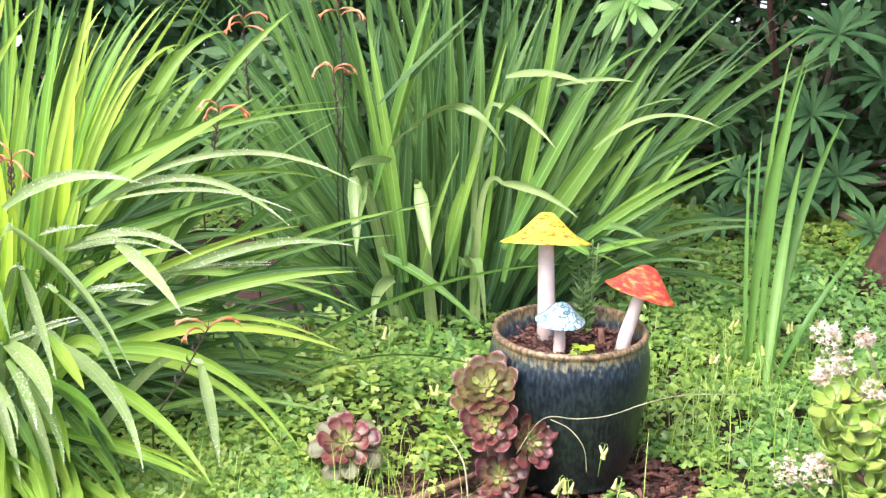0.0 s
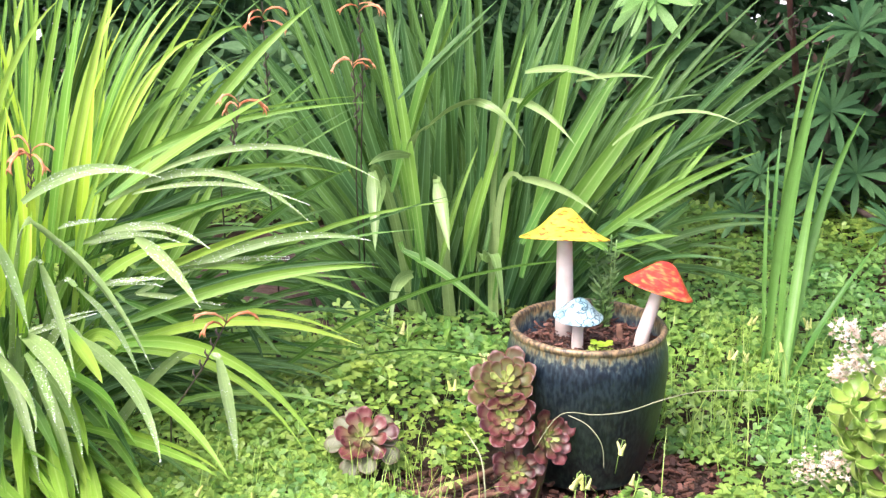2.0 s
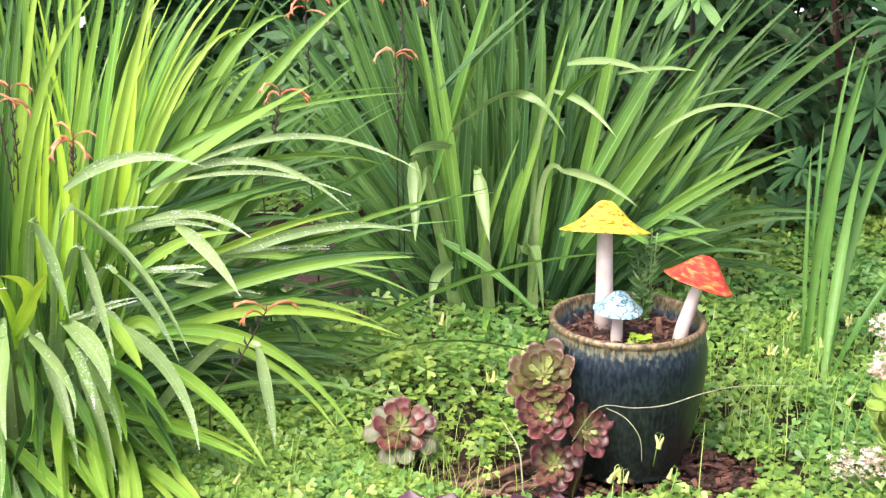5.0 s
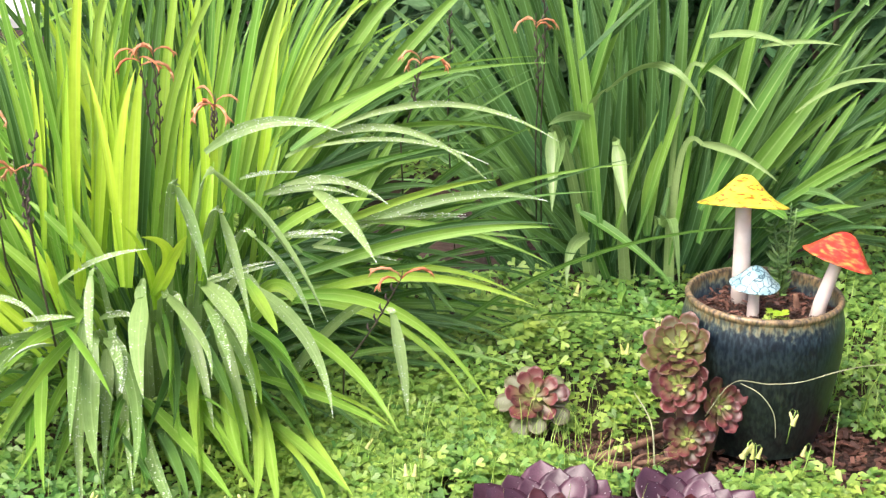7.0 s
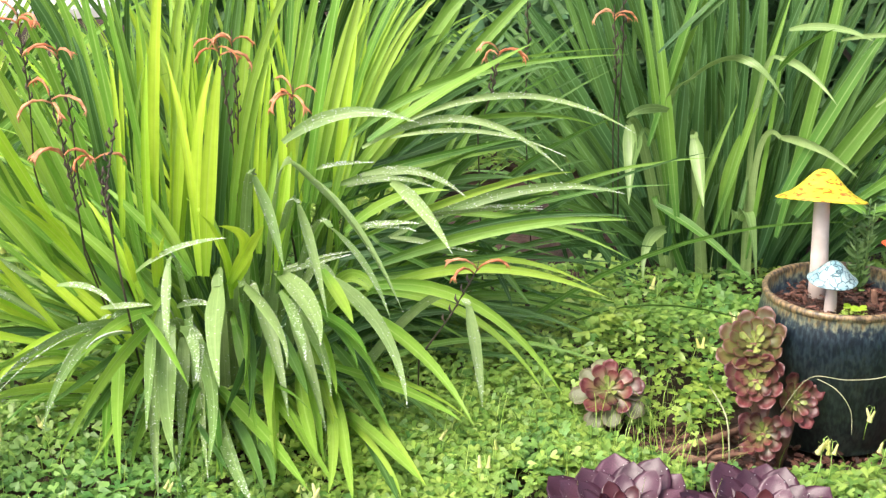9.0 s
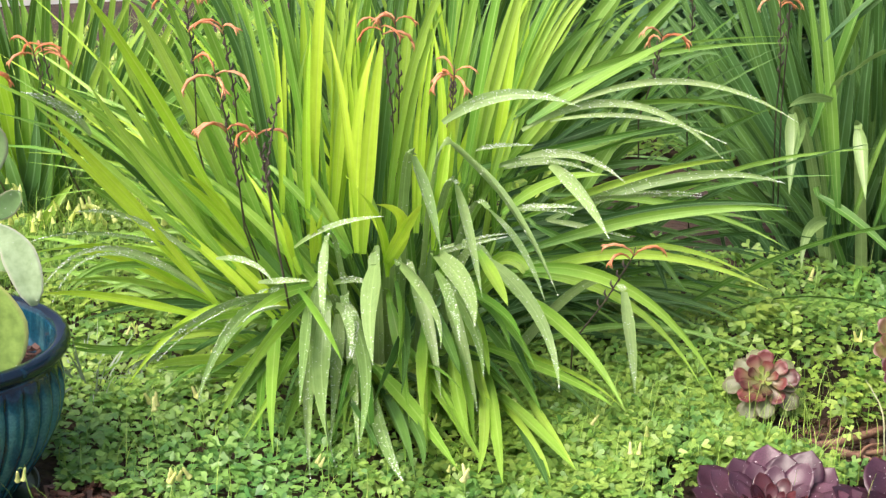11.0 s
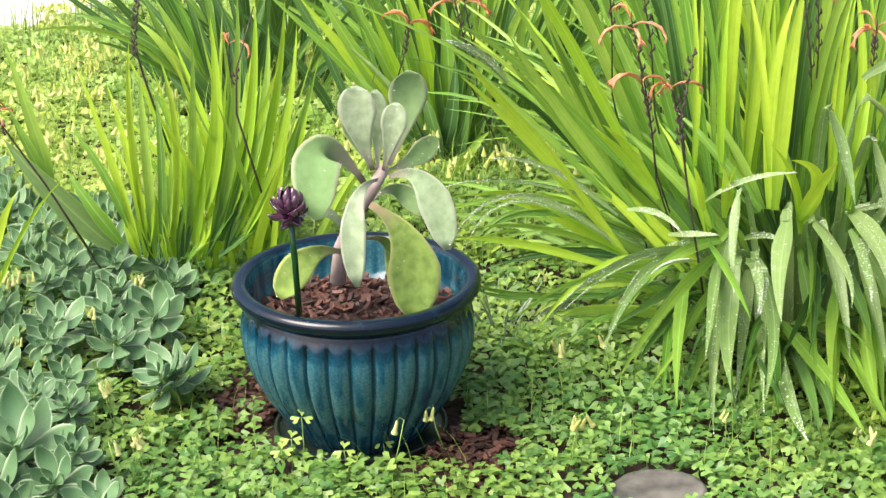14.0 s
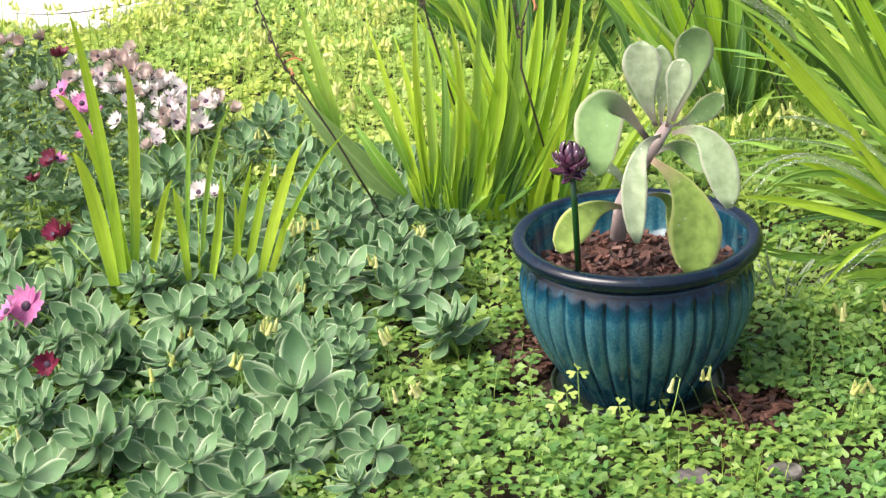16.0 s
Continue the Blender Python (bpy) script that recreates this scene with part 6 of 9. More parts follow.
leaf(pot_side_clump, (-2.034, 3.374, 0.088), (-1.973, 3.411, 0.144), (-1.935, 3.489, 0.180), 0.023, M_BLADE_MID)
leaf(pot_side_clump, (-2.126, 3.317, 0.094), (-2.108, 3.329, 0.224), (-2.123, 3.378, 0.327), 0.019, M_BLADE)
leaf(pot_side_clump, (-2.164, 3.292, 0.096), (-2.181, 3.281, 0.147), (-2.216, 3.318, 0.195), 0.014, M_BLADE_BRIGHT)
leaf(pot_side_clump, (-2.087, 3.342, 0.079), (-2.039, 3.371, 0.130), (-2.006, 3.449, 0.073), 0.016, M_BLADE)
leaf(pot_side_clump, (-2.074, 3.350, 0.091), (-2.045, 3.368, 0.155), (-2.028, 3.436, 0.241), 0.018, M_BLADE_BRIGHT)
leaf(pot_side_clump, (-2.155, 3.299, 0.096), (-2.140, 3.308, 0.226), (-2.169, 3.349, 0.386), 0.019, M_BLADE_BRIGHT)
leaf(pot_side_clump, (-2.103, 3.332, 0.092), (-2.075, 3.349, 0.222), (-2.091, 3.398, 0.326), 0.018, M_BLADE)
leaf(pot_side_clump, (-2.026, 3.379, 0.121), (-1.975, 3.409, 0.298), (-1.969, 3.470, 0.432), 0.023, M_BLADE_MID)
leaf(pot_side_clump, (-1.966, 3.415, 0.152), (-1.897, 3.453, 0.247), (-1.862, 3.529, 0.301), 0.018, M_BLADE)
leaf(pot_side_clump, (-1.952, 3.422, 0.151), (-1.883, 3.461, 0.239), (-1.838, 3.542, 0.317), 0.016, M_BLADE_BRIGHT)
leaf(pot_side_clump, (-2.145, 3.305, 0.095), (-2.155, 3.298, 0.162), (-2.197, 3.330, 0.243), 0.016, M_BLADE_MID)
leaf(pot_side_clump, (-2.119, 3.321, 0.085), (-2.129, 3.315, 0.160), (-2.160, 3.355, 0.207), 0.018, M_BLADE_BRIGHT)
leaf(pot_side_clump, (-2.067, 3.354, 0.082), (-2.058, 3.360, 0.156), (-2.085, 3.402, 0.211), 0.019, M_BLADE_BRIGHT)
leaf(pot_side_clump, (-2.100, 3.334, 0.084), (-2.094, 3.338, 0.158), (-2.112, 3.385, 0.188), 0.016, M_BLADE_MID)
leaf(pot_side_clump, (-2.021, 3.382, 0.088), (-1.984, 3.404, 0.218), (-1.986, 3.461, 0.321), 0.021, M_BLADE_DARK)
leaf(pot_side_clump, (-2.047, 3.366, 0.089), (-2.023, 3.381, 0.219), (-2.035, 3.432, 0.323), 0.021, M_BLADE_MID)
leaf(pot_side_clump, (-2.196, 3.247, 0.132), (-2.278, 3.190, 0.244), (-2.384, 3.174, 0.362), 0.054, M_BLADE_WET)
leaf(pot_side_clump, (-2.169, 3.241, 0.143), (-2.212, 3.212, 0.223), (-2.277, 3.228, 0.288), 0.030, M_BLADE)
leaf(pot_side_clump, (-2.326, 3.242, 0.252), (-2.346, 3.227, 0.367), (-2.409, 3.243, 0.535), 0.030, M_BLADE)
leaf(pot_side_clump, (-2.320, 3.221, 0.260), (-2.346, 3.202, 0.342), (-2.402, 3.224, 0.408), 0.025, M_BLADE)
leaf(front_tuft, (-2.487, 2.743, 0.030), (-2.523, 2.750, 0.409), (-2.524, 2.709, 0.629), 0.026, M_BLADE_BRIGHT)
leaf(front_tuft, (-2.491, 2.764, 0.030), (-2.487, 2.808, 0.363), (-2.471, 2.782, 0.513), 0.024, M_BLADE_BRIGHT)
leaf(front_tuft, (-2.476, 2.757, 0.030), (-2.534, 2.745, 0.348), (-2.557, 2.682, 0.472), 0.022, M_BLADE_BRIGHT)
leaf(front_tuft, (-2.503, 2.735, 0.030), (-2.543, 2.739, 0.252), (-2.544, 2.697, 0.359), 0.034, M_BLADE_BRIGHT)
leaf(front_tuft, (-2.425, 2.842, 0.030), (-2.420, 2.885, 0.336), (-2.381, 2.879, 0.619), 0.011, M_BLADE)
leaf(front_tuft, (-2.459, 2.766, 0.030), (-2.447, 2.816, 0.207), (-2.404, 2.814, 0.286), 0.017, M_BLADE_BRIGHT)
leaf(front_tuft, (-2.390, 2.815, 0.030), (-2.414, 2.833, 0.189), (-2.402, 2.805, 0.276), 0.017, M_BLADE_BRIGHT)
leaf(front_tuft, (-2.362, 2.828, 0.030), (-2.354, 2.875, 0.190), (-2.327, 2.857, 0.292), 0.018, M_BLADE_BRIGHT)
leaf(edge_tuft, (-2.356, 2.891, 0.030), (-2.345, 2.938, 0.192), (-2.307, 2.930, 0.299), 0.017, M_BLADE_BRIGHT)
leaf(edge_tuft, (-2.332, 2.903, 0.030), (-2.314, 2.956, 0.203), (-2.274, 2.949, 0.306), 0.018, M_BLADE_BRIGHT)
leaf(edge_tuft, (-2.306, 2.910, 0.030), (-2.273, 2.973, 0.227), (-2.219, 2.977, 0.335), 0.024, M_BLADE_BRIGHT)
leaf(edge_tuft, (-2.327, 2.966, 0.030), (-2.272, 3.046, 0.213), (-2.179, 3.077, 0.336), 0.010, M_BLADE_BRIGHT)
leaf(front_tuft, (-2.389, 2.845, 0.030), (-2.379, 2.892, 0.283), (-2.311, 2.908, 0.440), 0.011, M_BLADE)
leaf(edge_tuft, (-2.294, 2.922, 0.030), (-2.281, 2.970, 0.133), (-2.251, 2.955, 0.185), 0.022, M_BLADE_BRIGHT)
leaf(front_tuft, (-2.484, 2.739, 0.030), (-2.490, 2.774, 0.145), (-2.465, 2.756, 0.248), 0.011, M_BLADE)
leaf(front_tuft, (-2.380, 2.820, 0.030), (-2.388, 2.852, 0.157), (-2.369, 2.829, 0.261), 0.012, M_BLADE_BRIGHT)
leaf(front_tuft, (-2.487, 2.737, 0.030), (-2.514, 2.753, 0.195), (-2.500, 2.725, 0.360), 0.011, M_BLADE)
leaf(edge_tuft, (-2.340, 2.884, 0.030), (-2.348, 2.916, 0.129), (-2.328, 2.894, 0.234), 0.015, M_BLADE_BRIGHT)
leaf(back_clump, (-1.964, 4.250, 0.040), (-2.072, 4.175, 0.219), (-2.240, 4.133, 0.432), 0.040, M_BLADE_BRIGHT)
leaf(back_clump, (-1.978, 4.259, 0.040), (-2.110, 4.173, 0.234), (-2.308, 4.112, 0.431), 0.034, M_BLADE)
leaf(back_clump, (-1.964, 4.250, 0.040), (-2.087, 4.168, 0.265), (-2.201, 4.154, 0.449), 0.040, M_BLADE)
leaf(back_clump, (-1.959, 4.251, 0.040), (-2.039, 4.191, 0.264), (-2.131, 4.190, 0.428), 0.036, M_BLADE)
leaf(back_clump, (-1.949, 4.240, 0.040), (-2.002, 4.194, 0.221), (-2.083, 4.199, 0.404), 0.036, M_BLADE_BRIGHT)
leaf(back_clump, (-1.941, 4.244, 0.040), (-1.970, 4.208, 0.239), (-2.030, 4.224, 0.447), 0.036, M_BLADE)
leaf(back_clump, (-1.933, 4.247, 0.040), (-1.937, 4.223, 0.239), (-1.982, 4.246, 0.446), 0.040, M_BLADE_BRIGHT)
leaf(back_clump, (-1.924, 4.250, 0.040), (-1.905, 4.237, 0.256), (-1.934, 4.268, 0.445), 0.040, M_BLADE)
leaf(back_clump, (-1.916, 4.254, 0.040), (-1.880, 4.247, 0.256), (-1.878, 4.292, 0.444), 0.036, M_BLADE_MID)
leaf(back_clump, (-1.935, 4.231, 0.040), (-2.005, 4.177, 0.198), (-2.126, 4.161, 0.311), 0.020, M_BLADE_WET)
leaf(back_clump, (-1.927, 4.234, 0.040), (-1.949, 4.203, 0.197), (-1.995, 4.225, 0.296), 0.034, M_BLADE_MID)
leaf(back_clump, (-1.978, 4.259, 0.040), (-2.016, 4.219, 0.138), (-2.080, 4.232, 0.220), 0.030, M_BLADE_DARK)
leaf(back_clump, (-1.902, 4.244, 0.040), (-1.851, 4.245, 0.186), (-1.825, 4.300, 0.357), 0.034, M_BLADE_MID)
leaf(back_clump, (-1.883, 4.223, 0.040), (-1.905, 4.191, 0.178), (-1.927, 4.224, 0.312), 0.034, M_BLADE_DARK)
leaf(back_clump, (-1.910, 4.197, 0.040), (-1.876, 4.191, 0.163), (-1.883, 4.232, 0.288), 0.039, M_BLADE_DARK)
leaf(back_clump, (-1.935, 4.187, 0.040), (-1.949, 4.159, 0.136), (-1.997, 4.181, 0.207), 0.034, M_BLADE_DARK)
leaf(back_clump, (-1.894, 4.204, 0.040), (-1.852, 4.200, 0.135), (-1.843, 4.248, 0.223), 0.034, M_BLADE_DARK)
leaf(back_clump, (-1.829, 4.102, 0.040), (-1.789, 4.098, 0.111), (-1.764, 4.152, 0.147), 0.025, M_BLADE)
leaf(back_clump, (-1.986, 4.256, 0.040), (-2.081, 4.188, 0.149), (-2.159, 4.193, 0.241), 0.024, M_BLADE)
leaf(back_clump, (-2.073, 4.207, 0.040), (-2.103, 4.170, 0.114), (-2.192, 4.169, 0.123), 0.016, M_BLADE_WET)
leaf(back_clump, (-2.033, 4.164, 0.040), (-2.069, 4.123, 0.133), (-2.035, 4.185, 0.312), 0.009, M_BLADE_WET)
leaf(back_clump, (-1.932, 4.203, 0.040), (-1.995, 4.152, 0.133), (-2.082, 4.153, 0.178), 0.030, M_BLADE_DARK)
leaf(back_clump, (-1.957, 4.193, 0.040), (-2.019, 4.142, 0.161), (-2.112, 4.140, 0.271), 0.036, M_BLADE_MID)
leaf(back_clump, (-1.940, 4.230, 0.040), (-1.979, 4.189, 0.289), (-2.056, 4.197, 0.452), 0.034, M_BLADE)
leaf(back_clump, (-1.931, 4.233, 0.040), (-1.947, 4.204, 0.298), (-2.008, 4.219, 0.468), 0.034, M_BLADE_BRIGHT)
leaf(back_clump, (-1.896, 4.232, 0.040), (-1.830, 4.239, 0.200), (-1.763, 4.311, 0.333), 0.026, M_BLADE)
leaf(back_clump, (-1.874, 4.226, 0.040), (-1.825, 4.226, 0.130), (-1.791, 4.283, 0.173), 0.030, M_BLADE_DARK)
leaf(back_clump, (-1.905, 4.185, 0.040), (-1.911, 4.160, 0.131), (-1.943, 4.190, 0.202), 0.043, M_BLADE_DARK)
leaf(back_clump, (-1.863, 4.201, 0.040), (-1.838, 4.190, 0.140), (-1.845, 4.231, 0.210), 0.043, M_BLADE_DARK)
leaf(far_clump, (-2.614, 4.366, 0.040), (-2.728, 4.272, 0.222), (-2.919, 4.193, 0.305), 0.032, M_BLADE_MID)
leaf(far_clump, (-2.632, 4.358, 0.040), (-2.776, 4.244, 0.234), (-3.000, 4.138, 0.261), 0.022, M_BLADE)
leaf(far_clump, (-2.623, 4.362, 0.040), (-2.714, 4.283, 0.182), (-2.826, 4.257, 0.294), 0.032, M_BLADE)
leaf(far_clump, (-2.614, 4.366, 0.040), (-2.681, 4.302, 0.190), (-2.760, 4.299, 0.330), 0.037, M_BLADE_MID)
leaf(far_clump, (-2.605, 4.370, 0.040), (-2.656, 4.316, 0.189), (-2.736, 4.313, 0.329), 0.039, M_BLADE)
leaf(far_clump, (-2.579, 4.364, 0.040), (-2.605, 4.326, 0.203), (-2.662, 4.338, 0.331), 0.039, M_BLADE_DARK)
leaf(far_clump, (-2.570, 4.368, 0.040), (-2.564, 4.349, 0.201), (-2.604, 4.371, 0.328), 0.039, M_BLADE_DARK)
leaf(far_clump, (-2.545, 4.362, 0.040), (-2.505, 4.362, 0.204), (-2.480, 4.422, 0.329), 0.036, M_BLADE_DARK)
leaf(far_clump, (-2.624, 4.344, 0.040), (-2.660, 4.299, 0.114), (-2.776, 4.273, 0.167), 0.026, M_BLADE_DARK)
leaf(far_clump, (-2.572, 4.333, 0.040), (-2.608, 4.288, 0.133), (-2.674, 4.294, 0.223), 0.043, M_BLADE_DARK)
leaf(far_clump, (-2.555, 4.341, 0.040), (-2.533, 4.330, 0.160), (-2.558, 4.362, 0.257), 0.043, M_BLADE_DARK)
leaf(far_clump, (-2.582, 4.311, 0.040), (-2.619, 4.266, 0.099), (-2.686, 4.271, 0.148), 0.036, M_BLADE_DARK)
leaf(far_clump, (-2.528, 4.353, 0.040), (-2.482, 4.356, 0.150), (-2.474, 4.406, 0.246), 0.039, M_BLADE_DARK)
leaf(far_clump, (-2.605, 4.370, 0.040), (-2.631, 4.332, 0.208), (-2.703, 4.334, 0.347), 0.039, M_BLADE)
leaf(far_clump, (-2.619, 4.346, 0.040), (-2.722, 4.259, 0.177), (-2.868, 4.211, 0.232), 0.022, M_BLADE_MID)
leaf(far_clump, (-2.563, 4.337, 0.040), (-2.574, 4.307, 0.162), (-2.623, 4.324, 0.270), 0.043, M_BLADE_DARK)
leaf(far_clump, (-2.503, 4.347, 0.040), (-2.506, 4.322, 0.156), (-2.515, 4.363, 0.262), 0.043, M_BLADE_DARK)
leaf(far_clump, (-2.628, 4.343, 0.040), (-2.689, 4.281, 0.205), (-2.772, 4.276, 0.275), 0.026, M_BLADE)


# ---- glazed pots ----
def glaze_drip():
    """Tan rim that runs down in mottled streaks into dark blue-green."""
    m, nodes, links, b = material("dripped_glaze", 0.34)
    obj = coords(nodes)
    sep = nodes.new("ShaderNodeSeparateXYZ")
    links.new(obj, sep.inputs[0])
    streak = noise_of(nodes, links, stretched(nodes, links, obj, (110, 110, 70)), 1.0, 4.0)
    run = nodes.new("ShaderNodeMath")
    run.operation = "MULTIPLY_ADD"
    links.new(streak, run.inputs[0])
    run.inputs[1].default_value = 0.06
    links.new(sep.outputs[2], run.inputs[2])
    grow = nodes.new("ShaderNodeMapRange")
    grow.inputs["From Min"].default_value, grow.inputs["From Max"].default_value = 0.05, 0.322
    links.new(run.outputs[0], grow.inputs["Value"])
    col = ramp(nodes, links, grow.outputs[0], [(0.0, (0.016, 0.024, 0.020)), (0.5, (0.016, 0.023, 0.022)), (0.80, (0.011, 0.020, 0.030)), (0.875, (0.022, 0.038, 0.05)), (0.92, (0.13, 0.14, 0.10)), (0.955, (0.15, 0.115, 0.055)), (1.0, (0.22, 0.15, 0.085))])
    speck = noise_of(nodes, links, stretched(nodes, links, obj, (160, 160, 60)), 1.0, 3.0)
    col = mixed(nodes, links, col, ramp(nodes, links, speck, [(0.4, (0.35, 0.4, 0.5)), (0.62, (1.5, 1.5, 1.4))]), 1.0, "MULTIPLY")
    links.new(col, b.inputs["Base Color"])
    bumped(nodes, links, streak, b, 0.10, 0.002)
    return m


def glaze_teal():
    """Teal glaze, paler beside the grooves and darker in them, at neck and foot."""
    m, nodes, links, b = material("teal_glaze", 0.08)
    obj = coords(nodes)
    at = nodes.new("ShaderNodeAttribute")
    at.attribute_name = "rib"
    streak = noise_of(nodes, links, stretched(nodes, links, obj, (45, 45, 5)), 1.0, 4.0)
    add = nodes.new("ShaderNodeMath")
    add.operation = "MULTIPLY_ADD"
    links.new(streak, add.inputs[0])
    add.inputs[1].default_value = 0.95
    links.new(at.outputs["Fac"], add.inputs[2])
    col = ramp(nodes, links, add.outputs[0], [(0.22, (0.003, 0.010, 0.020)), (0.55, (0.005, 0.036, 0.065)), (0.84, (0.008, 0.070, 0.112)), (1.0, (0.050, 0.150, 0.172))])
    fine = noise_of(nodes, links, obj, 220.0, 2.0)
    col = mixed(nodes, links, col, ramp(nodes, links, fine, [(0.35, (0.7, 0.75, 0.8)), (0.7, (1.2, 1.2, 1.2))]), 1.0, "MULTIPLY")
    links.new(col, b.inputs["Base Color"])
    bumped(nodes, links, streak, b, 0.15, 0.002)
    return m


def chips(count, radius, z, size):
    """Bark chips heaped on a disc."""
    bm = bmesh.new()
    for i in range(count):
        r, a = radius * math.sqrt(rng.random()), rng.uniform(0, math.tau)
        s = rng.uniform(0.5, 1.0) * size
        m = pose(r * math.cos(a), r * math.sin(a), z + rng.uniform(-0.004, 0.012), rng.uniform(-35, 35), rng.uniform(-35, 35), rng.uniform(0, 360)) @ Matrix.Diagonal((s, s * rng.uniform(0.3, 0.6), s * rng.uniform(0.12, 0.25), 1))
        made = bmesh.ops.create_cube(bm, size=1.0, matrix=m)["verts"]
        for v in made[::3]:
            v.co += Vector(rng.normal(0, s * 0.08, 3))
    return bm


M_DRIP, M_TEAL = glaze_drip(), glaze_teal()
mushroom_pot = thing("plant_pot", (*POT_A, 0), "dark blue-green glazed pot with a tan dripped rim", "plant pot")
outer = rounded([(0.0, 0.0), (0.105, 0.0), (0.115, 0.01), (0.135, 0.08), (0.150, 0.17), (0.153, 0.23), (0.147, 0.268), (0.146, 0.278)])
lip = rounded([(0.146, 0.278), (0.149, 0.285), (0.146, 0.291), (0.139, 0.291), (0.136, 0.284)], 3)
part("pot_body", lathe(outer, 72), M_DRIP, mushroom_pot)
part("rim", lathe(lip + [(0.136, 0.25), (0.0, 0.245)], 72), M_DRIP, mushroom_pot, "tan glazed rim")
tagged(part("bark_mulch", chips(800, 0.130, 0.252, 0.0135), M_CHIP, None, smooth=False), "red-brown bark mulch inside the mushroom pot", "mulch", kind="stuff").matrix_basis = pose(*POT_A, 0)

ribbed_pot = thing("plant_pot", (*POT_B, 0), "teal glazed ribbed pot with a dark rolled rim", "plant pot")


def ribs(a, z):
    depth = 0.05 * max(0.0, min(1.0, (z - 0.02) / 0.04)) * max(0.0, min(1.0, (0.240 - z) / 0.02))
    return 1 - depth * (1 - abs(math.sin(a * 16))) ** 1.7


outer = rounded([(0.098, 0.006), (0.110, 0.0), (0.118, 0.010), (0.138, 0.038), (0.170, 0.088), (0.192, 0.135), (0.203, 0.185), (0.200, 0.225), (0.192, 0.244), (0.188, 0.254)], 6)
rim = rounded([(0.190, 0.252), (0.205, 0.262), (0.215, 0.273), (0.214, 0.284), (0.205, 0.290), (0.192, 0.288), (0.186, 0.278)], 4)
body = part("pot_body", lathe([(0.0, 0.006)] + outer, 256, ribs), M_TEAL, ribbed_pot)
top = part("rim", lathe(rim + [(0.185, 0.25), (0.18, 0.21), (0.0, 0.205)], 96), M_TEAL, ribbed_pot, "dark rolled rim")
for mesh in (body.data, top.data):
    mesh.attributes.new("rib", "FLOAT", "POINT")
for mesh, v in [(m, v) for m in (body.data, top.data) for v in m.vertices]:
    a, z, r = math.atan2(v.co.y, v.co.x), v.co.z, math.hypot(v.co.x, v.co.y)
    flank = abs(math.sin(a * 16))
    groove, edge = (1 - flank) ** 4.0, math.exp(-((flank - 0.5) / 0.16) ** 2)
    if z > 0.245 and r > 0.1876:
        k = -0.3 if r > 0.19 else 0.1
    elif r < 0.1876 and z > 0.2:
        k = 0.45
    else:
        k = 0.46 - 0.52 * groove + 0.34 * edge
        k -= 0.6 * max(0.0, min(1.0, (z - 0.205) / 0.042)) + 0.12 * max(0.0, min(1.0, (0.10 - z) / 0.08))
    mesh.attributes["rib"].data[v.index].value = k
tagged(part("bark_mulch", chips(760, 0.176, 0.215, 0.023), M_CHIP, None, smooth=False), "wet red-brown bark mulch inside the ribbed pot", "mulch", kind="stuff").matrix_basis = pose(*POT_B, 0)
bm = lathe(rounded([(0.0, 0.0), (0.13, 0.0), (0.150, 0.012), (0.153, 0.018), (0.148, 0.018), (0.13, 0.007), (0.0, 0.005)], 4), 64)
tagged(part("saucer", bm, M_DRIP), "dark teal glazed saucer under the ribbed pot", "saucer").matrix_basis = pose(*POT_B, -0.008)


for pot, radius, z in ((POT_A, 0.135, 0.249), (POT_B, 0.180, 0.211)):
    tagged(part("potting_soil", lathe(rounded([(0.0, z + 0.004), (radius * 0.5, z + 0.003), (radius * 0.9, z), (radius, z - 0.006), (0.0, z - 0.01)], 3), 40), M_SOIL), "dark potting soil under bark mulch in a pot", "soil", kind="stuff").matrix_basis = pose(*pot, 0)


# ---- ceramic mushrooms ----
def cap_material(name, ground, spots, scale, cells=False, low=0.5, blur=0.09):
    m, nodes, links, b = material(name, 0.28)
    obj = coords(nodes)
    if cells:
        v = nodes.new("ShaderNodeTexVoronoi")
        v.feature = "DISTANCE_TO_EDGE"
        v.inputs["Scale"].default_value = scale
        links.new(obj, v.inputs["Vector"])
        wob = mixed(nodes, links, obj, noise_of(nodes, links, obj, 60.0, 2.0), 0.02)
        links.new(wob, v.inputs["Vector"])
        col = ramp(nodes, links, v.outputs["Distance"], [(0.02, spots), (0.08, ground)])
        wash = noise_of(nodes, links, obj, 45.0, 3.0)
        col = mixed(nodes, links, col, ramp(nodes, links, wash, [(0.35, (0.6, 0.75, 0.8)), (0.65, (1.15, 1.12, 1.1))]), 1.0, "MULTIPLY")
    else:
        n = noise_of(nodes, links, stretched(nodes, links, obj, (1, 1, 3.5)), scale, 1.5)
        col = ramp(nodes, links, n, [(low, ground), (low + blur, spots)])
        n2 = noise_of(nodes, links, obj, scale * 2.7, 2.0)
        col = mixed(nodes, links, col, ramp(nodes, links, n2, [(0.35, (0.8, 0.75, 0.7)), (0.65, (1.1, 1.1, 1.1))]), 1.0, "MULTIPLY")
    links.new(col, b.inputs["Base Color"])
    return m


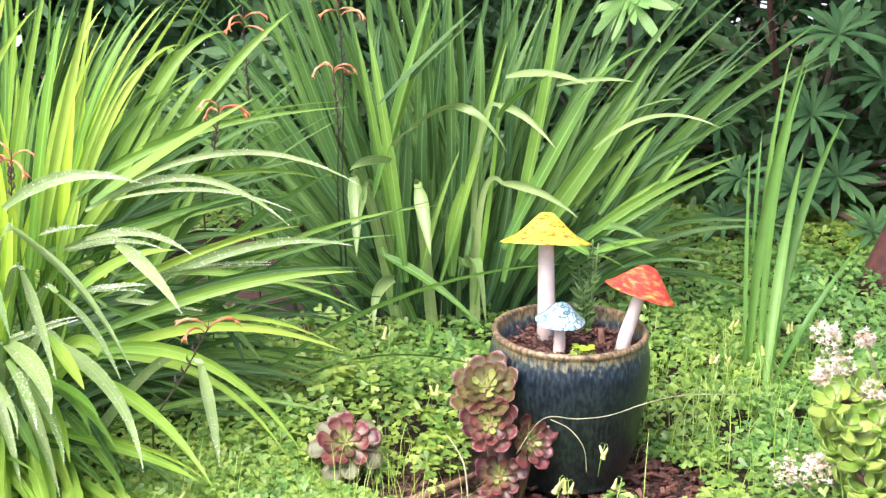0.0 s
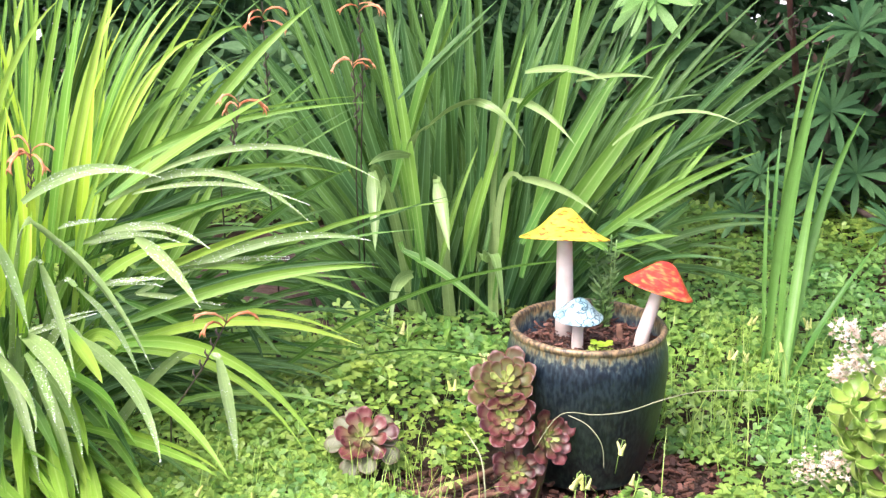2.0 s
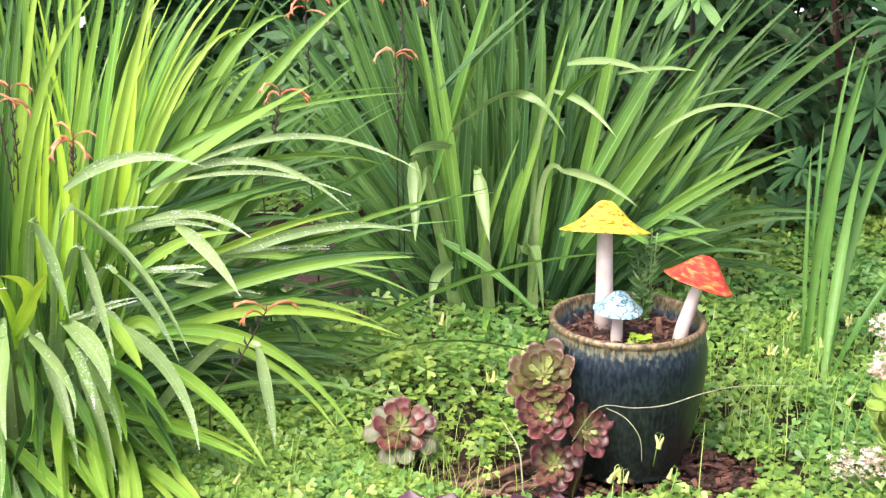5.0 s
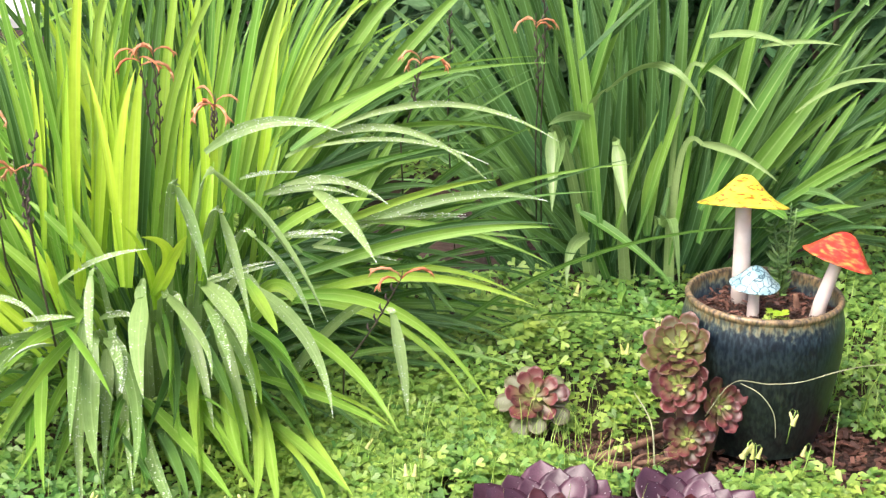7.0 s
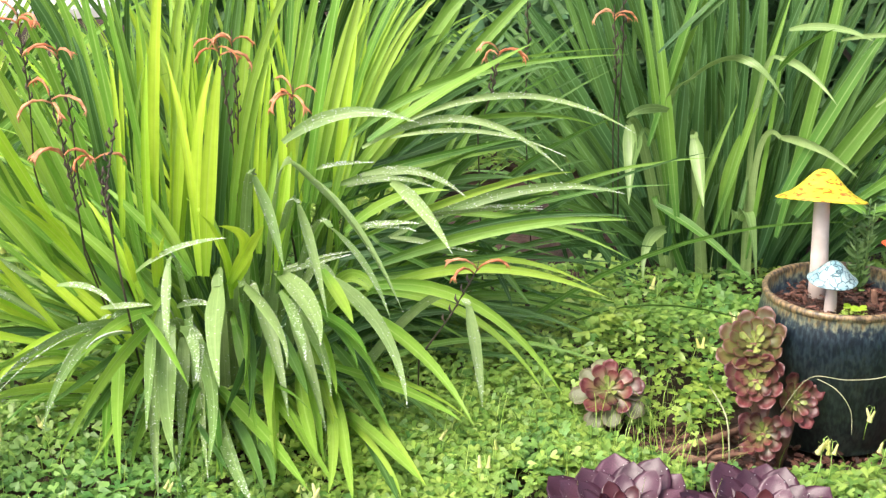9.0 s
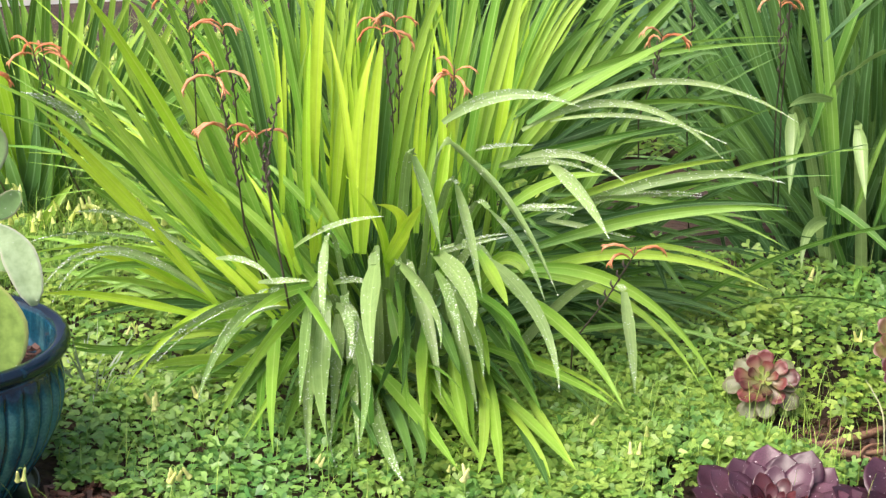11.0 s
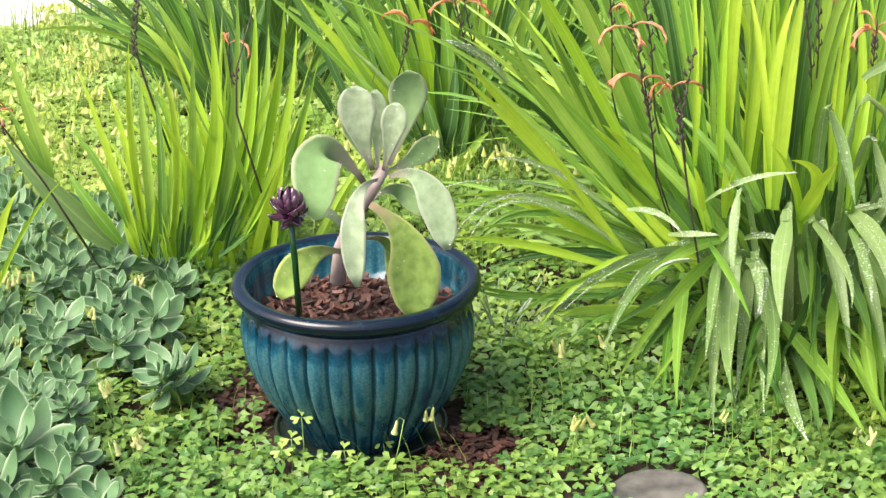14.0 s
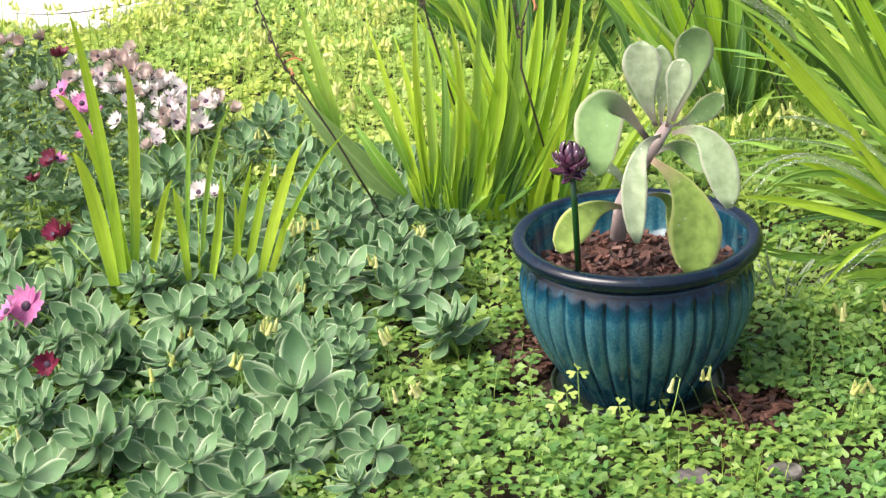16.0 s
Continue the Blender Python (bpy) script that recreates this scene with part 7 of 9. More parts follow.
def mushroom(foot, neck, radius, height, stem, lean, label, mat, blunt=False):
    ob = thing("ceramic_mushroom", foot, label, "garden ornament", "ceramic mushrooms in the pot")
    top = Vector(neck) - Vector(foot)
    part("stem", tube([Vector((0, 0, -0.02)), top * 0.25, top * 0.6, top * 0.95, top * 1.08], [stem * 1.2, stem * 1.08, stem, stem * 0.92, stem], 20), M_WHITE_STEM, ob)
    slope = ((0.2, 0.94), (0.4, 0.73), (0.66, 0.38), (0.88, 0.09)) if blunt else ((0.15, 0.95), (0.32, 0.72), (0.58, 0.33), (0.86, 0.07))
    prof = rounded([(0.0, height), *((radius * r, height * h) for r, h in slope), (radius, -height * 0.02), (radius * 0.985, -height * 0.07), (radius * 0.7, height * 0.05), (radius * 0.2, height * 0.18), (0.0, height * 0.2)], 4)
    cap = part("cap", lathe(prof, 48, lambda a, z: 1 + 0.03 * math.sin(a * 2 + 1) + 0.02 * math.sin(a * 5)), mat, ob)
    cap.matrix_basis = Matrix.Translation(top) @ pose(0, 0, 0, *lean)
    return ob


mushroom((0.201, 3.737, 0.25), (0.194, 3.737, 0.447), 0.083, 0.056, 0.016, (-16, 1, 0), "glossy yellow ceramic mushroom with orange and green blotches", cap_material("yellow_cap", (0.90, 0.74, 0.06), (0.36, 0.12, 0.01), 62, low=0.53))
mushroom((0.221, 3.655, 0.25), (0.221, 3.655, 0.320), 0.045, 0.036, 0.0105, (4, 3, 0), "small pale blue ceramic mushroom with a dark crackle", cap_material("blue_cap", (0.36, 0.50, 0.52), (0.02, 0.07, 0.09), 70, cells=True), True)
mushroom((0.338, 3.685, 0.25), (0.372, 3.690, 0.366), 0.066, 0.052, 0.0125, (-9, 18, 0), "glossy red ceramic mushroom with orange flecks", cap_material("red_cap", (0.74, 0.045, 0.03), (0.90, 0.36, 0.09), 52, low=0.48, blur=0.28), True)


# ---- plants in and beside the pots ----
def needle_sprig():
    ob = thing("rosemary", (0.275, 3.770, 0.25), "dark green needle-leaved sprig growing in the mushroom pot", "plant")
    for k in range(6):
        a = k * 1.05 + rng.uniform(-0.3, 0.3)
        top = Vector((0.020 * math.cos(a), 0.016 * math.sin(a), 0.185 if k < 2 else rng.uniform(0.09, 0.16)))
        part("sprig_stem", tube([(0, 0, -0.01), top * 0.5 + Vector((0.006, 0, 0)), top], [0.0026, 0.002, 0.0012], 5), M_NEEDLE, ob)
        for i in range(30):
            f = 0.08 + 0.92 * i / 30
            p = np.array(top) * f
            b = a + i * 2.4
            d = np.array([math.cos(b), math.sin(b), rng.uniform(0.1, 1.0)]) * rng.uniform(0.016, 0.026)
            mesh_part("needle", ribbon("needle", p, p + d * 0.5 - np.array([0, 0, 0.003]), p + d, 0.0042, (0, -1, 0.4), oval, 5), M_NEEDLE, ob)


needle_sprig()
for k in range(3):
    at = [(0.262, 3.612), (0.272, 3.622), (0.250, 3.625)][k]
    weed = thing("clover_seedling", (*at, 0.255), "small bright green clover seedling in the pot mulch", "clover", "seedlings in the pot")
    part("stem", tube([(0, 0, -0.01), (0.002, 0, 0.012), (0.003, 0.002, 0.022)], [0.001, 0.0009, 0.0008], 5), M_STEM, weed)
    for j in range(3):
        a = j * 2.1 + k
        d = np.array([math.cos(a), math.sin(a), 0.15]) * 0.016
        mesh_part("leaflet", ribbon("leaflet", (0.003, 0.002, 0.022), np.array([0.003, 0.002, 0.023]) + d * 0.55, np.array([0.003, 0.002, 0.022]) + d, 0.014, (0, 0, 1), oval, 6), M_BLADE_BRIGHT, weed)

felt_plant = thing("felt_leaved_succulent", (-1.513, 2.97, 0.21), "grey-green felt-leaved succulent with drooping paddle leaves", "succulent")


def felt_leaf(p0, pm, p2, width, mat):
    o = np.array(felt_plant.matrix_basis.translation)
    a, b, c = (np.asarray(p) - o for p in (p0, pm, p2))
    face = towards_eye(pm) + rng.normal(0, 0.12, 3)
    leaf = mesh_part("leaf", ribbon("leaf", a, b, c, width * 1.05, face, paddle, 16, 0.05, 9, 0.007, 0.12), mat, felt_plant)
    wet(leaf, 26)


def paddle(s):  # narrow stalk, broad blunt end
    return (0.14 + 0.86 * np.clip((s - 0.05) / 0.6, 0, 1) ** 1.3) * np.sqrt(np.clip(1 - ((s - 0.68) / 0.325).clip(0, 1) ** 2.3, 0, 1))


def spoke_matrix(a, el, scale):
    return Matrix.Rotation(a, 4, "Z") @ Matrix.Rotation(-el, 4, "Y") @ Matrix.Scale(scale, 4)


def fleshy(name, width, thick, shape, lift=0.12, n=9, across=5, cup=0.25):
    """A unit leaf along x that curls up to its tip."""
    return ribbon(name, (0, 0, 0), (0.5, 0, -lift * 0.45), (1, 0, lift), width, (0, 0, 1), shape, n, 0.05, across, thick, cup)


def rosette(owner, centre, axis, radius, count, leaf, mat, flat=0.12, steep=1.25, inner=0.22, power=0.75, growth=0.7, core=None):
    """Leaves in a golden spiral: steep and short within, flat and long without."""
    turn = Vector(axis).to_track_quat("Z", "Y").to_matrix().to_4x4()
    for i in range(count):
        f = (i + 0.5) / count
        ob = mesh_part("leaf", core if core and f < 0.34 else leaf, mat, owner)
        el = steep + (flat - steep) * f ** power + rng.normal(0, 0.06)
        ob.matrix_basis = Matrix.Translation(centre) @ turn @ spoke_matrix(i * 2.39996 + rng.normal(0, 0.05), el, radius * (inner + (1 - inner) * f ** growth) * rng.uniform(0.93, 1.05))


def tipped(s):
    """Broad towards the end, with a short point."""
    return (0.3 + 0.7 * np.sin(np.clip(s / 0.66, 0, 1) * np.pi / 2) ** 1.4) * np.clip(1 - ((s - 0.62) / 0.38).clip(0, 1) ** 2.6, 0, 1) ** 0.8


AEO_LEAF = fleshy("aeonium_leaf", 0.62, 0.03, spoon, 0.08, cup=0.2)
AEO_LEAF.materials.append(M_AEONIUM)
AEO_GREEN = fleshy("aeonium_leaf", 0.60, 0.03, spoon, 0.10, cup=0.2)
AEO_GREEN.materials.append(M_AEONIUM_GREEN)
AEO_CORE = fleshy("aeonium_leaf", 0.50, 0.05, spoon, 0.12)
AEO_CORE.materials.append(M_AEONIUM_CORE)
AEO_DARK = fleshy("aeonium_leaf", 0.56, 0.022, tipped, 0.10, 12, 7, 0.16)
AEO_MAROON = fleshy("aeonium_leaf", 0.56, 0.022, tipped, 0.10, 12, 7, 0.16)
AEO_MAROON.materials.append(M_AEONIUM_MAROON)
AEO_OLD = fleshy("aeonium_leaf", 0.56, 0.03, spoon, -0.05, cup=0.15)
AEO_OLD.materials.append(M_AEONIUM_OLD)
AEO_DARK.materials.append(M_AEONIUM_DARK)


def aeonium(foot, heads, label):
    ob = thing("aeonium", foot, label, "succulent", "aeoniums")
    for centre, axis, radius, count, leaf in heads:
        c = Vector(centre) - Vector(foot)
        part("stem", tube([(c.x * 0.3, c.y * 0.3 + 0.02, -0.02), (c.x * 0.8, c.y * 0.8 + 0.015, c.z * 0.5), c], [0.011, 0.009, 0.008], 8), M_WOOD, ob)
        rosette(ob, c, axis, radius, count, leaf, None, flat={AEO_DARK: 0.02, AEO_OLD: 0.0}.get(leaf, 0.06), steep=1.25 if leaf != AEO_OLD else 0.1, inner=0.12 if leaf != AEO_OLD else 0.85, power=0.42, growth=0.85, core={AEO_DARK: AEO_MAROON, AEO_OLD: None}.get(leaf, AEO_CORE))
        if leaf == AEO_DARK:
            for q in [q for q in ob.children if q.data == AEO_DARK]:
                mesh_part("dew", AEO_DEW, None, q, "rain drops coloured white for their glint")["kind"] = "stuff"
    return ob


def beads_on(me, count, low, high):
    """Drops that lie on the upper face of a leaf."""
    v = np.array([q.co for q in me.vertices])
    at = []
    for f in rng.integers(18, 60, count):
        w = rng.dirichlet((1, 1, 1, 1))
        at.append(sum(v[i] * k for i, k in zip(me.polygons[int(f)].vertices, w)))
    return scatter("dew", BEAD, BEAD_FACES, np.array(at) + np.array([0, 0, 0.004]), rng.uniform(low, high, count), 0.3)


AEO_DEW = beads_on(AEO_DARK, 16, 0.004, 0.009)
AEO_DEW.materials.append(M_DROP)
aeonium((0.13, 3.52, 0), [((0.085, 3.559, 0.222), (-0.12, -0.70, 0.70), 0.075, 34, AEO_GREEN), ((0.092, 3.519, 0.168), (-0.10, -0.85, 0.55), 0.064, 32, AEO_LEAF),
                          ((0.166, 3.526, 0.129), (0.45, -0.80, 0.40), 0.062, 24, AEO_LEAF), ((0.112, 3.508, 0.068), (0.0, -0.85, 0.55), 0.058, 24, AEO_LEAF)],
        "aeonium with burgundy and green rosettes beside the pot")
aeonium((-0.177, 3.626, 0), [((-0.177, 3.616, 0.083), (0.0, -0.72, 0.69), 0.068, 22, AEO_LEAF), ((-0.177, 3.624, 0.071), (0.0, -0.65, 0.75), 0.082, 8, AEO_OLD)], "single burgundy aeonium rosette in the clover")
aeonium((-0.120, 3.13, 0), [((-0.120, 3.125, 0.068), (0.0, -0.18, 1.0), 0.157, 46, AEO_DARK)], "large dark purple aeonium rosette with wet leaves")
aeonium((0.115, 3.15, 0), [((0.115, 3.145, 0.064), (0.08, -0.16, 1.0), 0.157, 46, AEO_DARK)], "large dark purple aeonium rosette with wet leaves")

at = np.array([(0.262 + 0.02 * math.cos(a), 3.618 + 0.014 * math.sin(a), rng.uniform(0.262, 0.274)) for a in rng.uniform(0, 6.28, 34)])
tagged(mesh_part("clover_seedlings", scatter("clover_seedlings", CLOVER, CLOVER_FACES, at, rng.uniform(0.004, 0.0075, 34), 0.3, 0.3), M_CLOVER_PALE), "tiny yellow-green clover seedlings in the pot mulch", "clover", kind="stuff")

M_GLASS_PURPLE, _n, _l, _b = material("dark_purple_glass", 0.05)
_b.inputs["Base Color"].default_value, _b.inputs["Coat Weight"].default_value = (0.075, 0.024, 0.055, 1), 1.0
M_GLASS_GREEN, _n, _l, _b = material("dark_green_glass", 0.08)
_b.inputs["Base Color"].default_value = (0.01, 0.06, 0.015, 1)
felt_leaf((-1.474, 2.965, 0.481), (-1.483, 2.937, 0.565), (-1.484, 2.936, 0.636), 0.062, M_FELT)
felt_leaf((-1.460, 2.998, 0.482), (-1.448, 3.043, 0.562), (-1.443, 3.045, 0.635), 0.064, M_FELT_GREEN)
felt_leaf((-1.471, 2.976, 0.478), (-1.469, 2.977, 0.550), (-1.471, 2.976, 0.619), 0.038, M_FELT)
felt_leaf((-1.457, 2.970, 0.481), (-1.431, 2.951, 0.552), (-1.422, 2.956, 0.609), 0.042, M_FELT)
felt_leaf((-1.480, 2.982, 0.475), (-1.515, 2.988, 0.521), (-1.530, 2.980, 0.578), 0.027, M_FELT_GREEN)
felt_leaf((-1.460, 3.002, 0.473), (-1.441, 3.057, 0.477), (-1.405, 3.074, 0.513), 0.039, M_FELT_GREEN)
felt_leaf((-1.487, 2.957, 0.460), (-1.529, 2.890, 0.534), (-1.507, 2.823, 0.437), 0.078, M_FELT_GREEN)
felt_leaf((-1.454, 2.945, 0.474), (-1.452, 2.851, 0.454), (-1.439, 2.825, 0.328), 0.041, M_FELT)
felt_leaf((-1.449, 2.974, 0.469), (-1.382, 2.974, 0.464), (-1.337, 2.962, 0.358), 0.055, M_FELT)
felt_leaf((-1.488, 2.995, 0.420), (-1.475, 3.064, 0.411), (-1.425, 3.054, 0.377), 0.035, M_FELT_GREEN)
felt_leaf((-1.476, 2.954, 0.424), (-1.400, 2.944, 0.358), (-1.386, 2.917, 0.245), 0.086, M_FELT_YELLOW)
felt_leaf((-1.520, 2.931, 0.339), (-1.552, 2.867, 0.346), (-1.582, 2.816, 0.289), 0.055, M_FELT_YELLOW)
felt_leaf((-1.499, 2.976, 0.349), (-1.471, 3.021, 0.320), (-1.456, 2.995, 0.249), 0.033, M_FELT_YELLOW)
felt_leaf((-1.528, 2.941, 0.345), (-1.526, 2.926, 0.400), (-1.568, 2.904, 0.422), 0.016, M_FELT)
FELT_TRUNK = [(-1.537, 2.943, 0.276), (-1.530, 2.946, 0.338), (-1.506, 2.959, 0.399), (-1.477, 2.973, 0.449), (-1.459, 2.982, 0.483)]
GLASS_HEAD, GLASS_FOOT = (-1.556, 2.819, 0.454), (-1.548, 2.823, 0.274)
part("trunk", tube([Vector(p) - felt_plant.matrix_basis.translation for p in FELT_TRUNK], [0.014, 0.013, 0.012, 0.011, 0.009], 10), plain("felted_stem", (0.42, 0.33, 0.30), (0.58, 0.49, 0.45), 40, 0.9, 0.3), felt_plant)

ornament = thing("glass_flower", GLASS_FOOT, "dark purple glass flower on a green glass stake", "garden ornament")
head = Vector(GLASS_HEAD) - Vector(GLASS_FOOT)
part("stake", tube([(0, 0, -0.04), head * 0.5, head * 0.97], [0.0055, 0.0055, 0.005], 12), M_GLASS_GREEN, ornament)
petal = fleshy("petal", 0.60, 0.20, oval, 0.20)
petal.materials.append(M_GLASS_PURPLE)
for i in range(30):
    ob = mesh_part("petal", petal, None, ornament, "dark purple glass petal")
    ob.matrix_basis = Matrix.Translation(head) @ spoke_matrix(i * 2.4, 1.3 - 2.3 * (i / 30) + rng.normal(0, 0.12), rng.uniform(0.031, 0.041))


# ---- grey succulent carpet ----
def pointed(s):
    return (0.26 + 0.74 * np.sin(np.clip(s / 0.64, 0, 1) * np.pi / 2) ** 1.5) * np.clip(1 - ((s - 0.58) / 0.42).clip(0, 1) ** 2.0, 0, 1)


GREY_LEAF = fleshy("succulent_leaf", 0.48, 0.02, pointed, 0.12, 10, 7, 0.26)
GREY_LEAF.materials.append(M_GREY)
GREY_FORMS = []
for k in range(6):
    ob = thing("grey_succulent", (0, -20 - k, 0), "grey-green pointed succulent rosette on a short stem", "succulent", "grey succulent rosettes")
    part("stem", tube([(0, 0, -1.2), (0.03, 0.02, -0.5), (0, 0, 0)], [0.09, 0.08, 0.05], 6), M_STEM, ob)
    count = 17 + 2 * (k % 3)
    for i in range(count):  # leaves in a spiral down the stem, upright at the tip and nodding at the foot
        q = mesh_part("leaf", GREY_LEAF, None, ob)
        g = (i + 0.4) / count
        size = (0.30 + 0.70 * min(1, g / 0.45)) * rng.uniform(0.88, 1.08)
        q.matrix_basis = Matrix.Translation((0, 0, 0.08 - 0.62 * g ** 1.4)) @ spoke_matrix(i * 2.39996 + rng.normal(0, 0.09), 1.35 - 1.42 * g ** 0.62 + rng.normal(0, 0.09), size) @ Matrix.Rotation(rng.normal(0, 0.14), 4, "X")
    GREY_FORMS.append(ob)
GREY_AT = []


def rosette_at(p, radius):
    GREY_AT.append(p)
    src = GREY_FORMS[len(GREY_AT) % 6]
    ob = src if src.matrix_basis.translation.y < -19 else copy_thing(src, pose(0, 0, 0))
    ob.matrix_basis = pose(*p, rng.uniform(12, 46), rng.uniform(-22, 22), rng.uniform(-30, 30)) @ Matrix.Rotation(rng.uniform(0, 6.28), 4, "Z") @ Matrix.Scale(radius * rng.uniform(1.08, 1.25), 4)


GREY_BED = [(-2.92, 2.80), (-2.78, 2.92), (-2.95, 3.65), (-2.30, 3.48), (-2.02, 3.22), (-1.95, 2.78), (-1.72, 2.40), (-2.22, 2.06)]

# ---- blossoms ----
BLOOMS = []


def bloom_form(count, tall):
    ob = thing("clover_flower", (0, -30 - len(BLOOMS), 0), "pale yellow nodding clover flower on a thin stem", "flower", "yellow clover flowers")
    part("stem", tube([(0.01, 0.02, -tall), (0, 0.01, -tall * 0.5), (0, 0, 0.0)], [0.0013, 0.0012, 0.001], 5), M_STEM, ob)
    for k in range(count):
        a = k * 2.1 + count
        d = Vector((math.cos(a), math.sin(a), 0))
        part("pedicel", tube([(0, 0, 0), d * 0.008 + Vector((0, 0, 0.004)), d * 0.013 + Vector((0, 0, -0.004))], [0.0008] * 3, 4), M_STEM, ob)
        cup = part("petals", lathe(rounded([(0.0, 0.0), (0.0022, -0.002), (0.0035, -0.012), (0.0046, -0.024), (0.0068, -0.029), (0.004, -0.02), (0.0, -0.014)], 3), 10), M_YELLOW, ob)
        cup.matrix_basis = Matrix.Translation(d * 0.013 + Vector((0, 0, -0.003))) @ pose(0, 0, 0, rng.uniform(-30, 30), rng.uniform(-30, 30), 0)
    return ob


for n, tall in ((1, 0.10), (2, 0.12), (3, 0.13), (2, 0.09)):
    BLOOMS.append(bloom_form(n, tall))
bloom_count = [0]  # how many are placed


def bloom(p, scale=1.0):
    src = BLOOMS[bloom_count[0] % 4]
    bloom_count[0] += 1
    ob = src if bloom_count[0] <= 4 else copy_thing(src, pose(0, 0, 0))
    ob.matrix_basis = pose(p[0], p[1], p[2] + 0.015, 0, 0, rng.uniform(0, 360)) @ Matrix.Scale(scale * rng.uniform(0.7, 0.95), 4)


M_PINK = leaf_material("pink_petal", (0.62, 0.16, 0.45), (0.75, 0.28, 0.58), rough=0.5, share=0.25, tip=(0.74, 0.32, 0.62))
M_PALE = leaf_material("white_pink_petal", (0.82, 0.72, 0.77), (0.92, 0.89, 0.90), rough=0.5, share=0.25, base=(0.55, 0.36, 0.42), base_to=0.35)
M_WINE = leaf_material("wine_red_petal", (0.14, 0.012, 0.035), (0.28, 0.03, 0.09), rough=0.5, share=0.2)
M_FADED = leaf_material("faded_petal", (0.60, 0.44, 0.42), (0.80, 0.68, 0.66), rough=0.6, share=0.2)
M_EYE = plain("dark_flower_eye", (0.03, 0.02, 0.05), (0.10, 0.05, 0.08), 300, 0.6, 0.3)
DAISIES = {}
for k, (mat, words, closed) in enumerate(((M_PINK, "open pink daisy on a green stem", 0.15), (M_PALE, "pale pink and white daisy in a dense patch", 0.5), (M_WINE, "half-closed wine-red daisy among green foliage", 0.55), (M_FADED, "faded brown-pink daisy that has closed up", 0.85))):
    ob = thing("daisy", (0, -40 - k, 0), words, "flower", "daisies")
    part("stem", tube([(0.0, 0.02, -0.11), (0.004, 0.006, -0.06), (0, 0, -0.002)], [0.0018, 0.0018, 0.002], 5), M_STEM, ob)
    part("eye", lathe(rounded([(0.0, 0.005), (0.004, 0.004), (0.006, 0.0), (0.0, -0.003)], 3), 12), M_EYE, ob)
    ray_petal = fleshy("petal", 0.40, 0.0, oval, 0.1, 6, 3, 0.2)
    ray_petal.materials.append(mat)
    if k == 0:
        for i in range(15):
            q = mesh_part("petal", ray_petal, None, ob)
            q.matrix_basis = spoke_matrix(i * math.tau / 15 + rng.normal(0, 0.05), closed + rng.normal(0, 0.1), 0.027)
    else:
        bm = bmesh.new()
        for i in range(15):
            bm.from_mesh(ray_petal)
            bm.verts.ensure_lookup_table()
            bmesh.ops.transform(bm, matrix=spoke_matrix(i * math.tau / 15 + rng.normal(0, 0.05), closed + rng.normal(0, 0.12), 0.025), verts=bm.verts[-len(ray_petal.vertices):])
        part("petals", bm, mat, ob)
    DAISIES["pwdb"[k]] = ob
daisy_used = set()


def daisy_at(p, kind, size=1.0):
    src = DAISIES[kind]
    ob = src if kind not in daisy_used else copy_thing(src, pose(0, 0, 0))
    daisy_used.add(kind)
    ob.matrix_basis = pose(*p, rng.uniform(-15, 60), rng.uniform(-40, 40), 0) @ Matrix.Rotation(rng.uniform(0, 6), 4, "Z") @ Matrix.Scale(size * rng.uniform(0.95, 1.3), 4)


def floret(parent, at, turn, size):
    """A curved orange tube that flares open at its end."""
    bm = tube([(0, 0, 0), (0.014, 0, 0.010), (0.032, 0, 0.013), (0.050, 0, 0.008), (0.063, 0, -0.006)], [0.0015, 0.0021, 0.0028, 0.0034, 0.0028], 6)
    for s in (-1, 0, 1):
        tube([(0.057, 0, 0.0), (0.065, 0.005 * s, -0.009), (0.066 - 0.005 * (s == 0), 0.010 * s, -0.018)], [0.0022, 0.0022, 0.0006], 4, bm)
    ob = part("floret", bm, M_ORANGE, parent)
    ob.matrix_basis = Matrix.Translation(at) @ pose(0, 0, 0, rng.uniform(-30, 30), rng.uniform(-30, 18), turn) @ Matrix.Scale(size, 4)


def orange_stalk(head, foot):
    foot, head = Vector(foot), Vector(head)
    ob = thing("orange_flower", tuple(foot), "curved orange flowers on a dark thin stalk", "flower", "orange flower stalks")
    d = head - foot
    part("stalk", tube([(-d.x * 0.2, min(0.3, foot.z * 0.9), -foot.z - 0.01), (0, 0, 0), d * 0.5 + Vector((0.006, 0, 0)), d, d * 1.02 + Vector((0, 0, 0.012))], [0.0019, 0.0017, 0.0014, 0.0011, 0.0007], 6), M_STALK, ob)
    for i in range(9):
        f = 0.42 + 0.055 * i
        p = d * f + Vector((0.006 * (1 - abs(2 * f - 1)), 0, 0))
        s = 1 if i % 2 else -1
        part("bud", tube([p, p + Vector((0.005 * s, 0, 0.008)), p + Vector((0.004 * s, 0, 0.016))], [0.0014, 0.0023, 0.0007], 5), M_STALK, ob)
    for i in range(int(rng.integers(3, 5))):
        floret(ob, d * (1 - 0.022 * i), (0 if i % 2 else 180) + rng.uniform(-60, 60), rng.uniform(0.65, 0.95))


